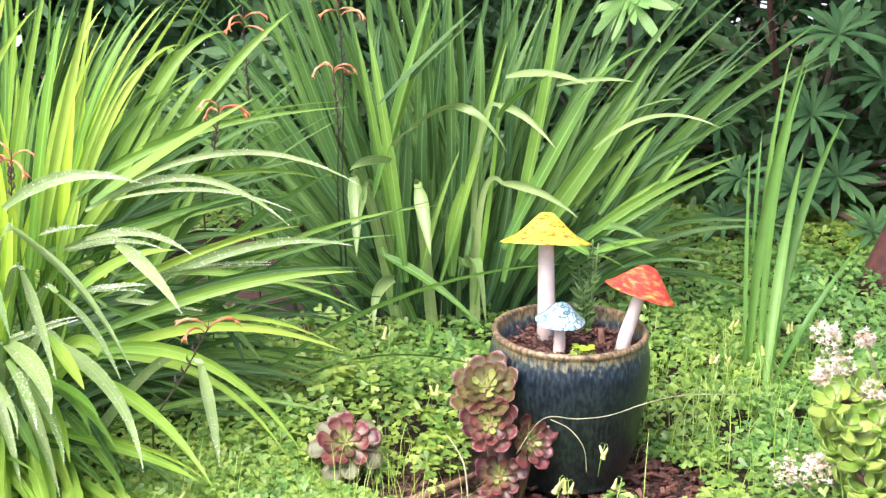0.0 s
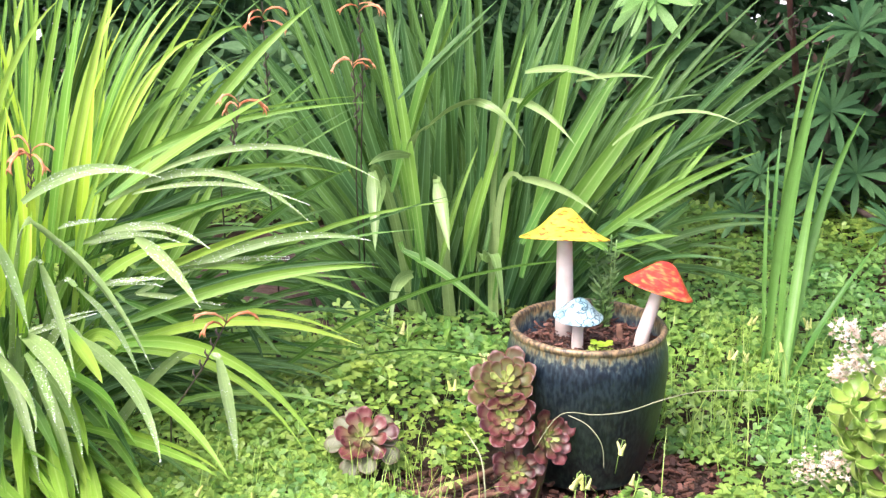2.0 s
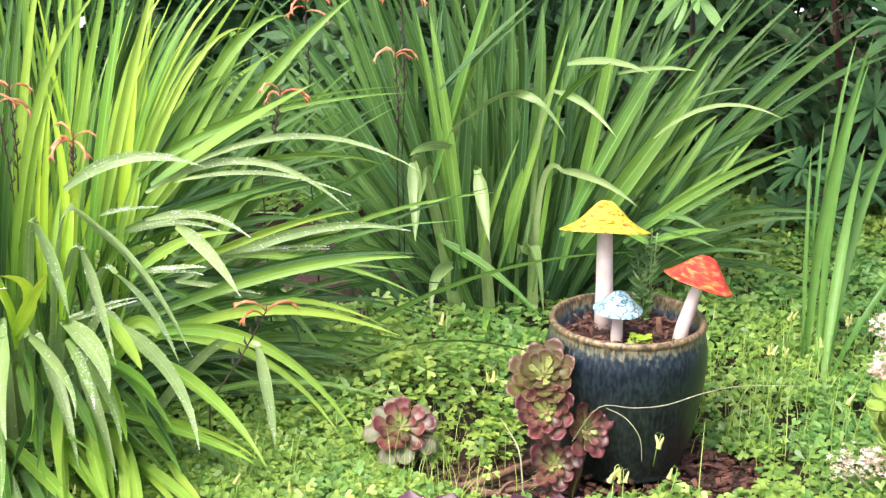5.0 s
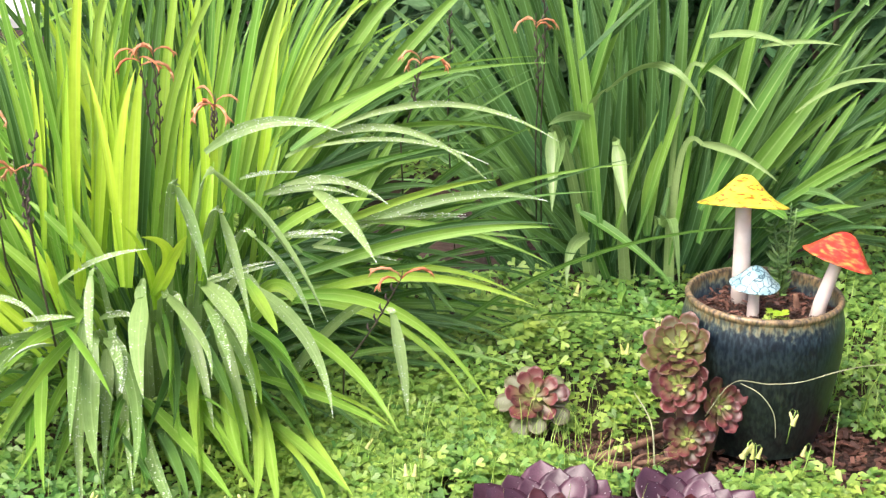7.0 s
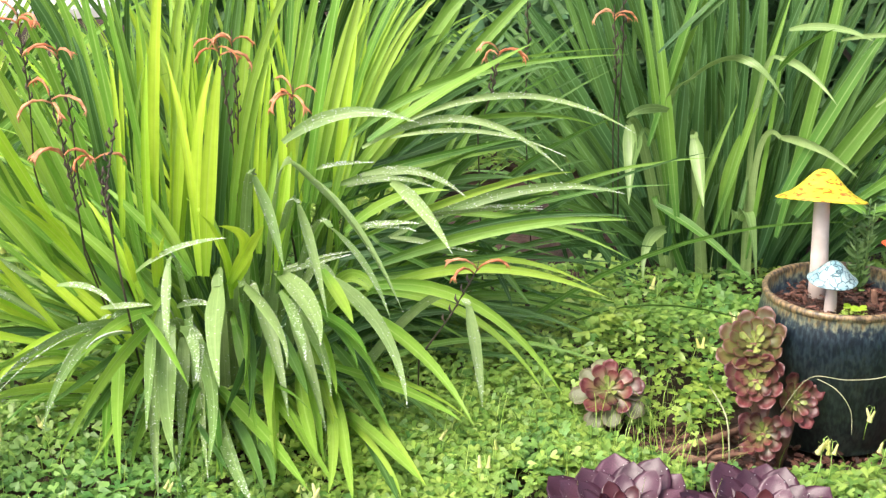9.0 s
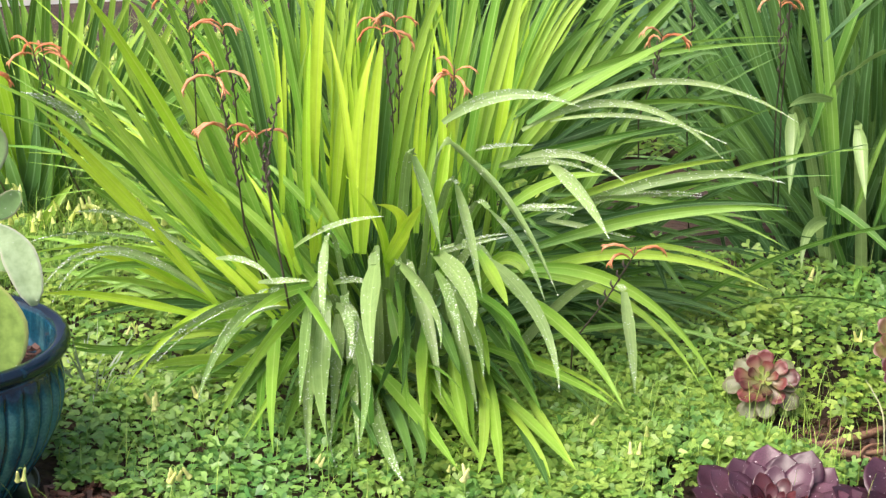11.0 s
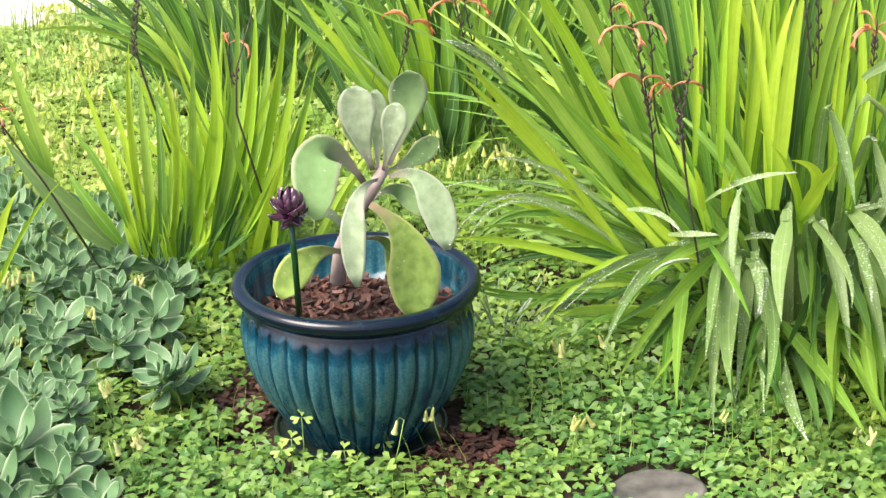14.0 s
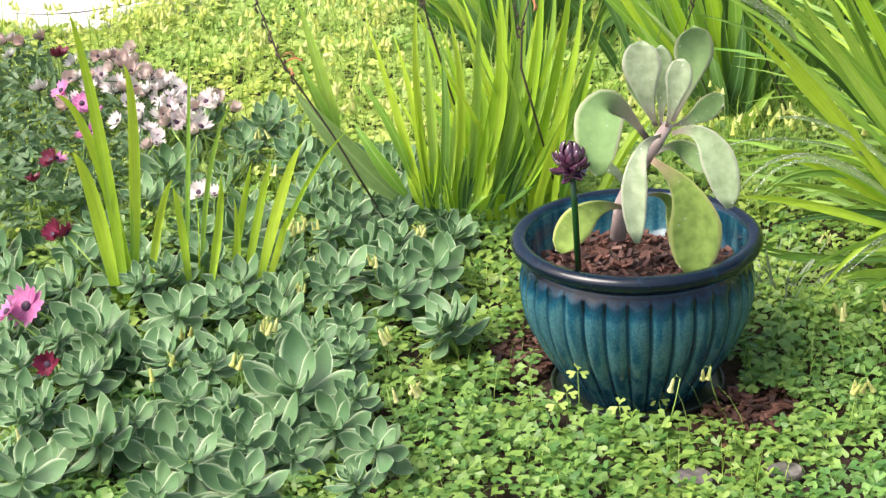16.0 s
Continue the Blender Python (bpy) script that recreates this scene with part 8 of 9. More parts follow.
def bare_stalk(head, foot, buds=16):
    foot, head = Vector(foot), Vector(head)
    ob = thing("seed_stalk", tuple(foot), "dark bare flower stalk set with small buds", "plant", "bare flower stalks")
    d = head - foot
    bend = Vector((-0.02, 0, -0.02))
    part("stalk", tube([(-d.x * 0.25, min(0.2, foot.z * 0.6), -foot.z - 0.01), (0, 0, 0), d * 0.5 + bend, d], [0.0024, 0.0022, 0.0018, 0.0010], 6), M_STALK, ob)
    if d.x < -0.1:
        for i in range(3):
            floret(ob, d * (0.42 + 0.04 * i) + bend * 0.9, 60 * i - 40, 0.55)
    for i in range(buds):
        f = 0.35 + 0.04 * i
        p = d * f + bend * (4 * f * (1 - f))
        s = 1 if i % 2 else -1
        part("bud", tube([p, p + Vector((0.006 * s, 0, 0.006)), p + Vector((0.005 * s, 0, 0.013))], [0.002, 0.003, 0.0008], 5), M_STALK, ob)


# ---- jade plant ----
jade = thing("jade_plant", (0.80, 3.56, 0), "jade plant with glossy yellow-green leaves and faded blossoms", "succulent")
JADE_O = jade.matrix_basis.translation.copy()


JADE_NODES = [Vector(p) - JADE_O for p in ((0.775, 3.60, 0.06), (0.800, 3.60, 0.15), (0.815, 3.60, 0.22), (0.76, 3.58, 0.20), (0.735, 3.57, 0.11))]
part("trunk", tube([(0, 0, -0.02), JADE_NODES[0], JADE_NODES[1], JADE_NODES[2]], [0.016, 0.014, 0.011, 0.008], 10), M_WOOD, jade)
for k in (3, 4):
    part("branch", tube([JADE_NODES[k - 3], (JADE_NODES[k - 3] + JADE_NODES[k]) * 0.5 + Vector((0, 0, -0.01)), JADE_NODES[k]], [0.008, 0.007, 0.006], 8), M_WOOD, jade)


def round_leaf(s):
    return (0.12 + 0.88 * np.sin(np.clip(s / 0.62, 0, 1) * np.pi / 2) ** 1.4) * np.sqrt(np.clip(1 - ((s - 0.55) / 0.455).clip(0, 1) ** 2.2, 0, 1))


JADE_LEAF = fleshy("jade_leaf", 0.62, 0.13, round_leaf, 0.16, 11, 7, 0.16)
JADE_LEAF.materials.append(M_JADE)


def jade_head(at):
    """Thick round-ended leaves in pairs at the end of a twig."""
    c = Vector(at) - JADE_O
    node = min(JADE_NODES, key=lambda q: (q - c).length)
    part("twig", tube([node, (node + c) * 0.5 + Vector((0, 0.006, -0.004)), c], [0.007, 0.006, 0.005], 6), M_WOOD, jade)
    rosette(jade, c, (rng.normal(0, 0.25), -0.45 + rng.normal(0, 0.2), 0.8), 0.058 * rng.uniform(0.85, 1.1), 8, JADE_LEAF, None, flat=0.12, steep=1.2, inner=0.45, power=0.6)


def jade_blossom(p, size):
    c = Vector(p) - JADE_O
    o = part("flower_stalk", tube([(c.x * 0.4 + 0.03, c.y * 0.4, max(0.02, c.z - 0.14)), (c.x * 0.8 + 0.012, c.y, c.z - 0.05), c], [0.003, 0.0026, 0.0022], 6), M_STRAW, jade)
    at = np.array([np.array(c) + unit(rng.normal(0, 1, 3) * (1, 1, 0.8)) * size * rng.random() ** 0.5 for _ in range(110)])
    star = np.array([(math.cos(k * math.tau / 10) * (1.0 if k % 2 else 0.35), math.sin(k * math.tau / 10) * (1.0 if k % 2 else 0.35), 0.25 * (k % 2)) for k in range(10)])
    mesh_part("blossom", scatter("blossom", star, [(0, 1, 2, 3, 4, 5, 6, 7, 8, 9)], at, rng.uniform(0.004, 0.0085, len(at)), 0.9), M_BLOSSOM, jade, "dry cream and pink blossom cluster", False)




def clover_sprig(foot, top):
    """One clover leaf on a long thin stalk."""
    d = Vector(top) - Vector(foot)
    ob = thing("clover_sprig", foot, "single light green clover leaf on a long stalk", "clover", "clover leaves beside the pots")
    part("stalk", tube([(0, 0, -0.01), d * 0.5 + Vector((0.003, 0, 0)), d], [0.0012, 0.0011, 0.0009], 5), M_STEM, ob)
    for k in range(3):
        pts = Matrix.Translation(d) @ pose(0, 0, 0, 25, rng.uniform(-10, 10), 20 + k * 7) @ Matrix.Scale(0.017, 4)
        mesh_part("leaflet", raw("leaflet", [pts @ Vector(q) for q in CLOVER[k * 10:k * 10 + 10]], [(0, 1, 2, 3, 4, 5), (0, 5, 9, 8, 7, 6)], [(0.5, 0.5)] * 10), M_CLOVER_PALE, ob)


bloom((-1.338, 2.778, 0.110))
bloom((-1.078, 2.902, 0.110))
bloom((-1.220, 3.175, 0.110))
bloom((-1.151, 3.219, 0.110))
bloom((-1.748, 2.526, 0.110))
bloom((-1.722, 2.571, 0.110))
bloom((-2.327, 3.095, 0.110))
bloom((-2.076, 3.164, 0.110))
bloom((-2.083, 2.996, 0.110))
bloom((-1.882, 2.724, 0.110))
bloom((-2.090, 2.656, 0.110))
bloom((-1.313, 2.835, 0.110))
bloom((-2.049, 2.528, 0.110))
bloom((-2.053, 2.522, 0.110))
bloom((-2.320, 3.062, 0.110))
bloom((-2.293, 3.091, 0.110))
bloom((-2.166, 2.416, 0.110))
bloom((-2.205, 2.574, 0.110))
bloom((-2.090, 2.671, 0.110))
bloom((-2.087, 2.986, 0.110))
bloom((-1.752, 2.531, 0.110))
bloom((-1.721, 2.570, 0.110))
bloom((-2.660, 3.414, 0.140))
bloom((-2.511, 3.252, 0.140))
bloom((-2.217, 2.136, 0.110))
bloom((-1.876, 2.712, 0.110))
bloom((-2.089, 3.158, 0.110))
bloom((-2.159, 2.469, 0.110))
bloom((-0.350, 3.263, 0.110))
bloom((-0.362, 3.201, 0.110))
bloom((-1.076, 2.904, 0.110))
bloom((-0.617, 3.045, 0.110))
bloom((-1.694, 3.932, 0.110))
bloom((-1.731, 4.137, 0.110))
bloom((0.051, 3.959, 0.110))
bloom((-0.016, 3.818, 0.110))
bloom((-0.110, 4.149, 0.110))
bloom((0.631, 4.221, 0.110))
bloom((0.564, 4.016, 0.110))
bloom((0.585, 4.001, 0.110))
bloom((0.659, 4.069, 0.110))
bloom((0.688, 3.763, 0.110))
bloom((0.745, 4.210, 0.110))
bloom((0.304, 3.528, 0.110))
bloom((0.324, 3.380, 0.110))
bloom((0.213, 3.375, 0.110))
bloom((0.228, 3.364, 0.110))
rosette_at((-1.913, 2.494, 0.100), 0.095)
rosette_at((-2.103, 2.198, 0.100), 0.079)
rosette_at((-1.682, 2.387, 0.100), 0.057)
rosette_at((-2.055, 2.382, 0.100), 0.052)
rosette_at((-2.369, 2.517, 0.100), 0.072)
rosette_at((-2.561, 2.649, 0.100), 0.065)
rosette_at((-2.433, 2.793, 0.100), 0.052)
rosette_at((-1.876, 2.302, 0.100), 0.060)
rosette_at((-1.916, 2.216, 0.100), 0.061)
rosette_at((-1.985, 2.395, 0.100), 0.040)
rosette_at((-2.103, 2.512, 0.100), 0.045)
rosette_at((-2.191, 2.501, 0.100), 0.060)
rosette_at((-1.980, 2.747, 0.100), 0.046)
rosette_at((-1.916, 2.657, 0.100), 0.051)
rosette_at((-2.117, 2.050, 0.100), 0.070)
rosette_at((-1.789, 2.186, 0.100), 0.066)
rosette_at((-1.809, 2.517, 0.100), 0.043)
rosette_at((-1.895, 2.105, 0.100), 0.053)
rosette_at((-2.234, 2.733, 0.100), 0.038)
rosette_at((-2.102, 2.876, 0.100), 0.048)
rosette_at((-2.086, 2.282, 0.100), 0.039)
rosette_at((-2.262, 2.253, 0.100), 0.044)
rosette_at((-1.994, 2.672, 0.100), 0.042)
rosette_at((-2.412, 2.356, 0.100), 0.056)
rosette_at((-2.280, 2.373, 0.100), 0.049)
rosette_at((-2.777, 3.232, 0.100), 0.076)
rosette_at((-2.852, 3.022, 0.100), 0.055)
rosette_at((-2.706, 2.905, 0.100), 0.053)
rosette_at((-2.766, 3.563, 0.100), 0.065)
rosette_at((-2.728, 3.440, 0.100), 0.050)
rosette_at((-2.585, 3.427, 0.100), 0.057)
rosette_at((-2.281, 3.201, 0.100), 0.053)
rosette_at((-2.455, 3.358, 0.100), 0.055)
rosette_at((-2.197, 3.242, 0.100), 0.053)
rosette_at((-2.116, 3.126, 0.100), 0.044)
rosette_at((-2.276, 3.113, 0.100), 0.047)
rosette_at((-2.789, 3.639, 0.100), 0.052)
rosette_at((-2.512, 2.999, 0.100), 0.048)
rosette_at((-3.100, 3.129, 0.100), 0.041)
rosette_at((-2.265, 2.199, 0.100), 0.038)
rosette_at((-1.655, 2.280, 0.100), 0.040)
rosette_at((-1.835, 2.823, 0.100), 0.050)
rosette_at((-2.449, 2.728, 0.100), 0.043)
rosette_at((-2.415, 2.466, 0.100), 0.041)
rosette_at((-1.841, 2.870, 0.085), 0.063)
daisy_at((-3.610, 3.638, 0.170), 'b')
daisy_at((-3.600, 3.658, 0.170), 'b')
daisy_at((-3.566, 3.653, 0.170), 'b')
daisy_at((-3.539, 3.696, 0.170), 'b')
daisy_at((-3.561, 3.602, 0.150), 'w')
daisy_at((-3.409, 3.601, 0.170), 'd')
daisy_at((-3.405, 3.613, 0.170), 'd')
daisy_at((-3.310, 3.427, 0.150), 'w')
daisy_at((-3.219, 3.402, 0.170), 'p')
daisy_at((-3.111, 3.350, 0.170), 'p')
daisy_at((-3.056, 3.315, 0.170), 'p')
daisy_at((-2.954, 3.200, 0.170), 'p')
daisy_at((-2.953, 3.177, 0.170), 'p')
daisy_at((-2.918, 3.046, 0.170), 'p')
daisy_at((-2.915, 3.028, 0.170), 'd')
daisy_at((-2.645, 2.741, 0.170), 'd')
daisy_at((-2.632, 2.715, 0.170), 'd')
daisy_at((-2.609, 2.726, 0.170), 'd')
daisy_at((-2.251, 2.271, 0.170), 'd')
daisy_at((-2.495, 2.433, 0.150), 'p')
daisy_at((-2.866, 2.919, 0.170), 'd')
daisy_at((-3.277, 3.635, 0.170), 'b')
daisy_at((-3.267, 3.655, 0.170), 'b')
daisy_at((-3.232, 3.655, 0.170), 'b')
daisy_at((-3.193, 3.639, 0.170), 'b')
daisy_at((-3.136, 3.602, 0.170), 'b')
daisy_at((-3.103, 3.593, 0.170), 'b')
daisy_at((-3.063, 3.574, 0.170), 'b')
daisy_at((-3.312, 3.644, 0.170), 'b')
daisy_at((-3.207, 3.604, 0.170), 'b')
daisy_at((-3.157, 3.579, 0.170), 'b')
daisy_at((-3.100, 3.548, 0.170), 'b')
daisy_at((-3.058, 3.597, 0.150), 'w')
daisy_at((-3.254, 3.583, 0.150), 'w')
daisy_at((-3.113, 3.540, 0.150), 'w')
daisy_at((-3.061, 3.522, 0.150), 'w')
daisy_at((-3.044, 3.548, 0.150), 'w')
daisy_at((-3.027, 3.579, 0.150), 'w')
daisy_at((-2.988, 3.520, 0.150), 'w')
daisy_at((-2.950, 3.458, 0.150), 'w')
daisy_at((-2.936, 3.486, 0.150), 'w')
daisy_at((-2.976, 3.557, 0.150), 'w')
daisy_at((-2.991, 3.332, 0.150), 'w')
daisy_at((-2.956, 3.369, 0.150), 'w')
daisy_at((-2.890, 3.317, 0.150), 'w')
daisy_at((-2.843, 3.290, 0.150), 'w')
daisy_at((-2.839, 3.424, 0.150), 'w')
daisy_at((-2.895, 3.527, 0.150), 'w')
daisy_at((-2.856, 3.519, 0.150), 'w')
daisy_at((-2.742, 3.303, 0.170), 'b')
daisy_at((-2.830, 3.315, 0.170), 'b')
daisy_at((-2.882, 3.361, 0.170), 'b')
daisy_at((-2.818, 3.250, 0.150), 'w')
daisy_at((-2.776, 3.181, 0.170), 'b')
daisy_at((-2.797, 3.381, 0.150), 'w')
daisy_at((-2.843, 3.422, 0.170), 'b')
daisy_at((-2.862, 3.413, 0.150), 'w')
daisy_at((-2.549, 3.057, 0.150), 'w')
daisy_at((-2.543, 3.081, 0.150), 'w')
daisy_at((-2.512, 3.061, 0.150), 'w')
daisy_at((-3.220, 3.588, 0.170), 'b')
daisy_at((-3.262, 3.677, 0.150), 'w')
daisy_at((-3.103, 3.590, 0.150), 'w')
daisy_at((-3.378, 3.624, 0.150), 'w')
daisy_at((-3.173, 3.399, 0.150), 'w')
daisy_at((-3.122, 3.314, 0.170), 'b')
daisy_at((-2.481, 2.468, 0.150), 'p', 1.3)
orange_stalk((-0.213, 4.044, 0.828), (-0.216, 4.245, 0.436))
orange_stalk((-0.406, 4.080, 0.795), (-0.418, 4.280, 0.422))
orange_stalk((-0.224, 4.044, 0.705), (-0.226, 4.244, 0.399))
orange_stalk((-0.402, 3.598, 0.730), (-0.459, 3.792, 0.516))
orange_stalk((-0.394, 3.297, 0.424), (-0.519, 3.481, 0.176))
orange_stalk((-0.859, 3.475, 0.756), (-0.900, 3.671, 0.442))
orange_stalk((-1.122, 3.263, 0.696), (-1.139, 3.468, 0.350))
orange_stalk((-1.089, 3.221, 0.609), (-1.124, 3.420, 0.357))
orange_stalk((-1.124, 3.315, 0.759), (-1.160, 3.513, 0.453))
orange_stalk((-1.200, 3.341, 0.810), (-1.252, 3.535, 0.473))
orange_stalk((-0.760, 3.519, 0.654), (-0.823, 3.710, 0.445))
orange_stalk((-1.072, 3.332, 0.570), (-1.098, 3.533, 0.309))
orange_stalk((-0.888, 3.489, 0.744), (-0.905, 3.691, 0.364))
orange_stalk((-1.793, 3.798, 0.493), (-1.906, 3.966, 0.305))
orange_stalk((-1.707, 3.838, 0.537), (-1.761, 4.032, 0.299))
orange_stalk((-1.690, 3.845, 0.546), (-1.742, 4.040, 0.250))
orange_stalk((-2.099, 3.580, 0.480), (-2.216, 3.743, 0.148))
orange_stalk((-0.749, 3.470, 0.662), (-0.810, 3.662, 0.428))
bare_stalk((-1.019, 3.296, 0.653), (-1.035, 3.322, 0.397))
bare_stalk((-2.381, 3.038, 0.652), (-2.246, 3.115, 0.297))
bare_stalk((-1.899, 3.337, 0.632), (-1.947, 3.333, 0.414), 4)
bare_stalk((-2.166, 3.363, 0.627), (-2.185, 3.386, 0.446))
jade_head((0.703, 3.449, 0.249))
jade_head((0.763, 3.477, 0.251))
jade_head((0.722, 3.415, 0.220))
jade_head((0.781, 3.432, 0.213))
jade_head((0.728, 3.464, 0.146))
jade_head((0.755, 3.407, 0.158))
jade_head((0.810, 3.426, 0.148))
jade_head((0.774, 3.403, 0.099))
jade_head((0.741, 3.462, 0.081))
jade_head((0.826, 3.452, 0.197))
jade_head((0.834, 3.420, 0.090))
jade_head((0.703, 3.490, 0.173))
jade_blossom((0.687, 3.483, 0.366), 0.032)
jade_blossom((0.706, 3.479, 0.309), 0.036)
jade_blossom((0.751, 3.470, 0.362), 0.019)
jade_blossom((0.642, 3.491, 0.096), 0.042)
jade_blossom((0.773, 3.465, 0.262), 0.029)
jade_blossom((0.784, 3.462, 0.123), 0.027)
jade_blossom((0.693, 3.482, 0.106), 0.032)
jade_blossom((0.683, 3.484, 0.285), 0.023)
clover_sprig((-1.525, 2.767, 0.000), (-1.524, 2.768, 0.100))
clover_sprig((-1.544, 2.762, 0.000), (-1.543, 2.763, 0.058))
clover_sprig((-1.450, 2.776, 0.000), (-1.450, 2.776, 0.049))
clover_sprig((-1.419, 2.861, 0.000), (-1.419, 2.861, 0.031))
clover_sprig((-1.549, 2.736, 0.000), (-1.548, 2.737, 0.048))
clover_sprig((0.197, 3.745, 0.000), (0.188, 3.746, 0.119))
clover_sprig((0.252, 3.631, 0.000), (0.245, 3.632, 0.095))
clover_sprig((0.173, 3.732, 0.000), (0.165, 3.733, 0.105))
clover_sprig((-0.004, 3.519, 0.000), (-0.006, 3.519, 0.040))

# fill of the grey carpet between the larger rosettes
for x, y in zip(rng.uniform(-3.0, -1.65, 900), rng.uniform(2.05, 3.75, 900)):
    if len(GREY_AT) < 108 and inside(x, y, GREY_BED) and all((x - p[0]) ** 2 + (y - p[1]) ** 2 > 0.075 ** 2 for p in GREY_AT) and not bare(x, y):
        rosette_at((x, y, rng.uniform(0.05, 0.09)), rng.uniform(0.055, 0.072))
# nodding yellow flowers over the back of the bed
TRUMPET = np.array([(0.09 * math.cos(k * 1.2566), 0.09 * math.sin(k * 1.2566), 0.0) for k in range(5)] + [(0.33 * math.cos(k * 1.2566), 0.33 * math.sin(k * 1.2566), -0.9) for k in range(5)]
                   + [(x, s * 0.025, z) for x, z in ((0, 0), (0.12, 0.2), (0.3, 0.1), (0.4, -1.5), (0.45, -4.5)) for s in (-1, 1)])
TRUMPET_FACES = [(k, (k + 1) % 5, 5 + (k + 1) % 5, 5 + k) for k in range(5)] + [(10 + 2 * k, 11 + 2 * k, 13 + 2 * k, 12 + 2 * k) for k in range(4)]
M_YELLOW_FAR = leaf_material("yellow_petal", (0.66, 0.76, 0.16), (0.88, 0.90, 0.42), rough=0.5, island=True, share=0.3)
at = np.array([(x + rng.normal(0, 0.014), y + rng.normal(0, 0.014), z + rng.normal(0, 0.006)) for x, y in fan(520, 4.0, 6.0, 19, 47) for z in [rng.uniform(0.08, 0.17)] for _ in range(4) if not in_paving(x, y) and noise.noise(Vector((x * 3, y * 3, 5))) > -0.05 and not inside(x, y, GREY_BED) and (x > -2.75 or y > 3.85)])
tagged(mesh_part("clover_blossom", scatter("clover_blossom", TRUMPET, TRUMPET_FACES, at, rng.uniform(0.015, 0.025, len(at)), 0.55), M_YELLOW_FAR), "many pale yellow clover flowers over the back bed", "flowers", kind="stuff")
for x, y in fan(24, 2.9, 4.6, -12, 40):
    if not bare(x, y, 1.3):
        bloom((x, y, rng.uniform(0.06, 0.10)), 0.8)

# leafy mass under the daisies
DAISY_BED = [(-4.1, 3.62), (-3.70, 3.76), (-3.34, 3.76), (-2.95, 3.58), (-2.78, 3.0), (-2.9, 2.6), (-3.4, 2.8)]
NARROW = np.array([(-0.12, 0.0, 0), (0.12, 0, 0), (0.2, 0.5, 0.05), (0.0, 1.0, 0.1), (-0.2, 0.5, 0.05), (0, 0.5, -0.02)])
NARROW_FACES = [(0, 1, 5), (1, 2, 5), (2, 3, 5), (3, 4, 5), (4, 0, 5)]
at = np.array([(x, y, 0.15 * rng.random() ** 0.6) for x, y in zip(rng.uniform(-4.2, -2.6, 16000), rng.uniform(2.5, 4.3, 16000)) if inside(x, y, DAISY_BED)])
M_DAISY_LEAF = leaf_material("daisy_leaf", (0.07, 0.15, 0.06), (0.17, 0.28, 0.13), rough=0.5, island=True, share=0.25)
tagged(mesh_part("daisy_foliage", scatter("daisy_foliage", NARROW, NARROW_FACES, at, rng.uniform(0.02, 0.04, len(at)), 0.8), M_DAISY_LEAF), "dense grey-green foliage of the daisy patch", "foliage", kind="stuff")
for i in range(46):
    f = rng.random()
    daisy_at((-3.36 + 0.52 * f + rng.normal(0, 0.04), 3.62 - 0.2 * f + rng.normal(0, 0.07), rng.uniform(0.12, 0.16)), "wwwb"[i % 4])

# ---- shrubs behind the bed ----
WHORL_LEAF = fleshy("whorl_leaf", 0.17, 0.0, tipped, -0.10, 8, 3, 0.15)
WHORL_LEAF.materials.append(M_WHORL)
LIGHT_LEAF = fleshy("whorl_leaf", 0.20, 0.0, tipped, -0.10, 8, 3, 0.15)
LIGHT_LEAF.materials.append(M_WHORL_LIGHT)


def shrub(foot, tops, label, young=0):
    ob = thing("shrub", foot, label, "shrub", "shrubs behind the bed")
    for k, (t, size) in enumerate(tops):
        c = Vector(t) - Vector(foot)
        part("branch", tube([(0, 0, -0.02), (c.x * 0.35, c.y * 0.5, c.z * 0.45), c], [0.016, 0.010, 0.005], 7), M_STALK, ob)
        lean = Vector((rng.normal(0, 0.25), -0.55 + rng.normal(0, 0.2), 0.8))
        turn = lean.to_track_quat("Z", "Y").to_matrix().to_4x4()
        for i in range(22):
            q = mesh_part("leaf", LIGHT_LEAF if k < young else WHORL_LEAF, None, ob)
            q.matrix_basis = Matrix.Translation(c) @ turn @ spoke_matrix(i * 2.4, 0.75 - 0.95 * i / 22 + rng.normal(0, 0.06), size * rng.uniform(0.85, 1.05) * (0.5 + 0.5 * i / 22))
    return ob


def spread_tops(x0, x1, y0, y1, z0, z1, n, size):
    return [((rng.uniform(x0, x1), rng.uniform(y0, y1), rng.uniform(z0, z1)), size * rng.uniform(0.8, 1.15)) for _ in range(n)]


shrub((0.50, 5.6, 0), [((0.437, 4.931, 0.674), 0.15)] + spread_tops(0.2, 0.75, 5.3, 5.9, 0.25, 0.9, 9, 0.14), "shrub with light green and dark whorls of narrow leaves", 1)
shrub((1.0, 5.7, 0), [((0.985, 5.15, 0.55), 0.17), ((0.94, 5.2, 0.33), 0.16), ((0.70, 5.25, 0.30), 0.15), ((1.12, 5.2, 0.42), 0.15)] + spread_tops(0.7, 1.4, 5.3, 5.9, 0.2, 0.8, 12, 0.15) + spread_tops(0.45, 1.3, 5.0, 5.5, 0.08, 0.3, 12, 0.13), "dark green shrub with whorls of narrow leaves")
shrub((1.55, 5.8, 0), spread_tops(1.2, 1.7, 5.3, 6.0, 0.2, 1.0, 10, 0.15), "dark green shrub with whorls of narrow leaves")
count = 30000
at = np.stack([rng.uniform(-1.7, 2.4, count), rng.uniform(5.32, 6.1, count), rng.uniform(0, 1, count) ** 0.8 * 1.0], 1)
keep = np.array([noise.noise(Vector((p[0] * 2.2, p[1] * 2.2, p[2] * 2.6))) > -0.18 + 0.15 * (p[2] > 0.5) for p in at])
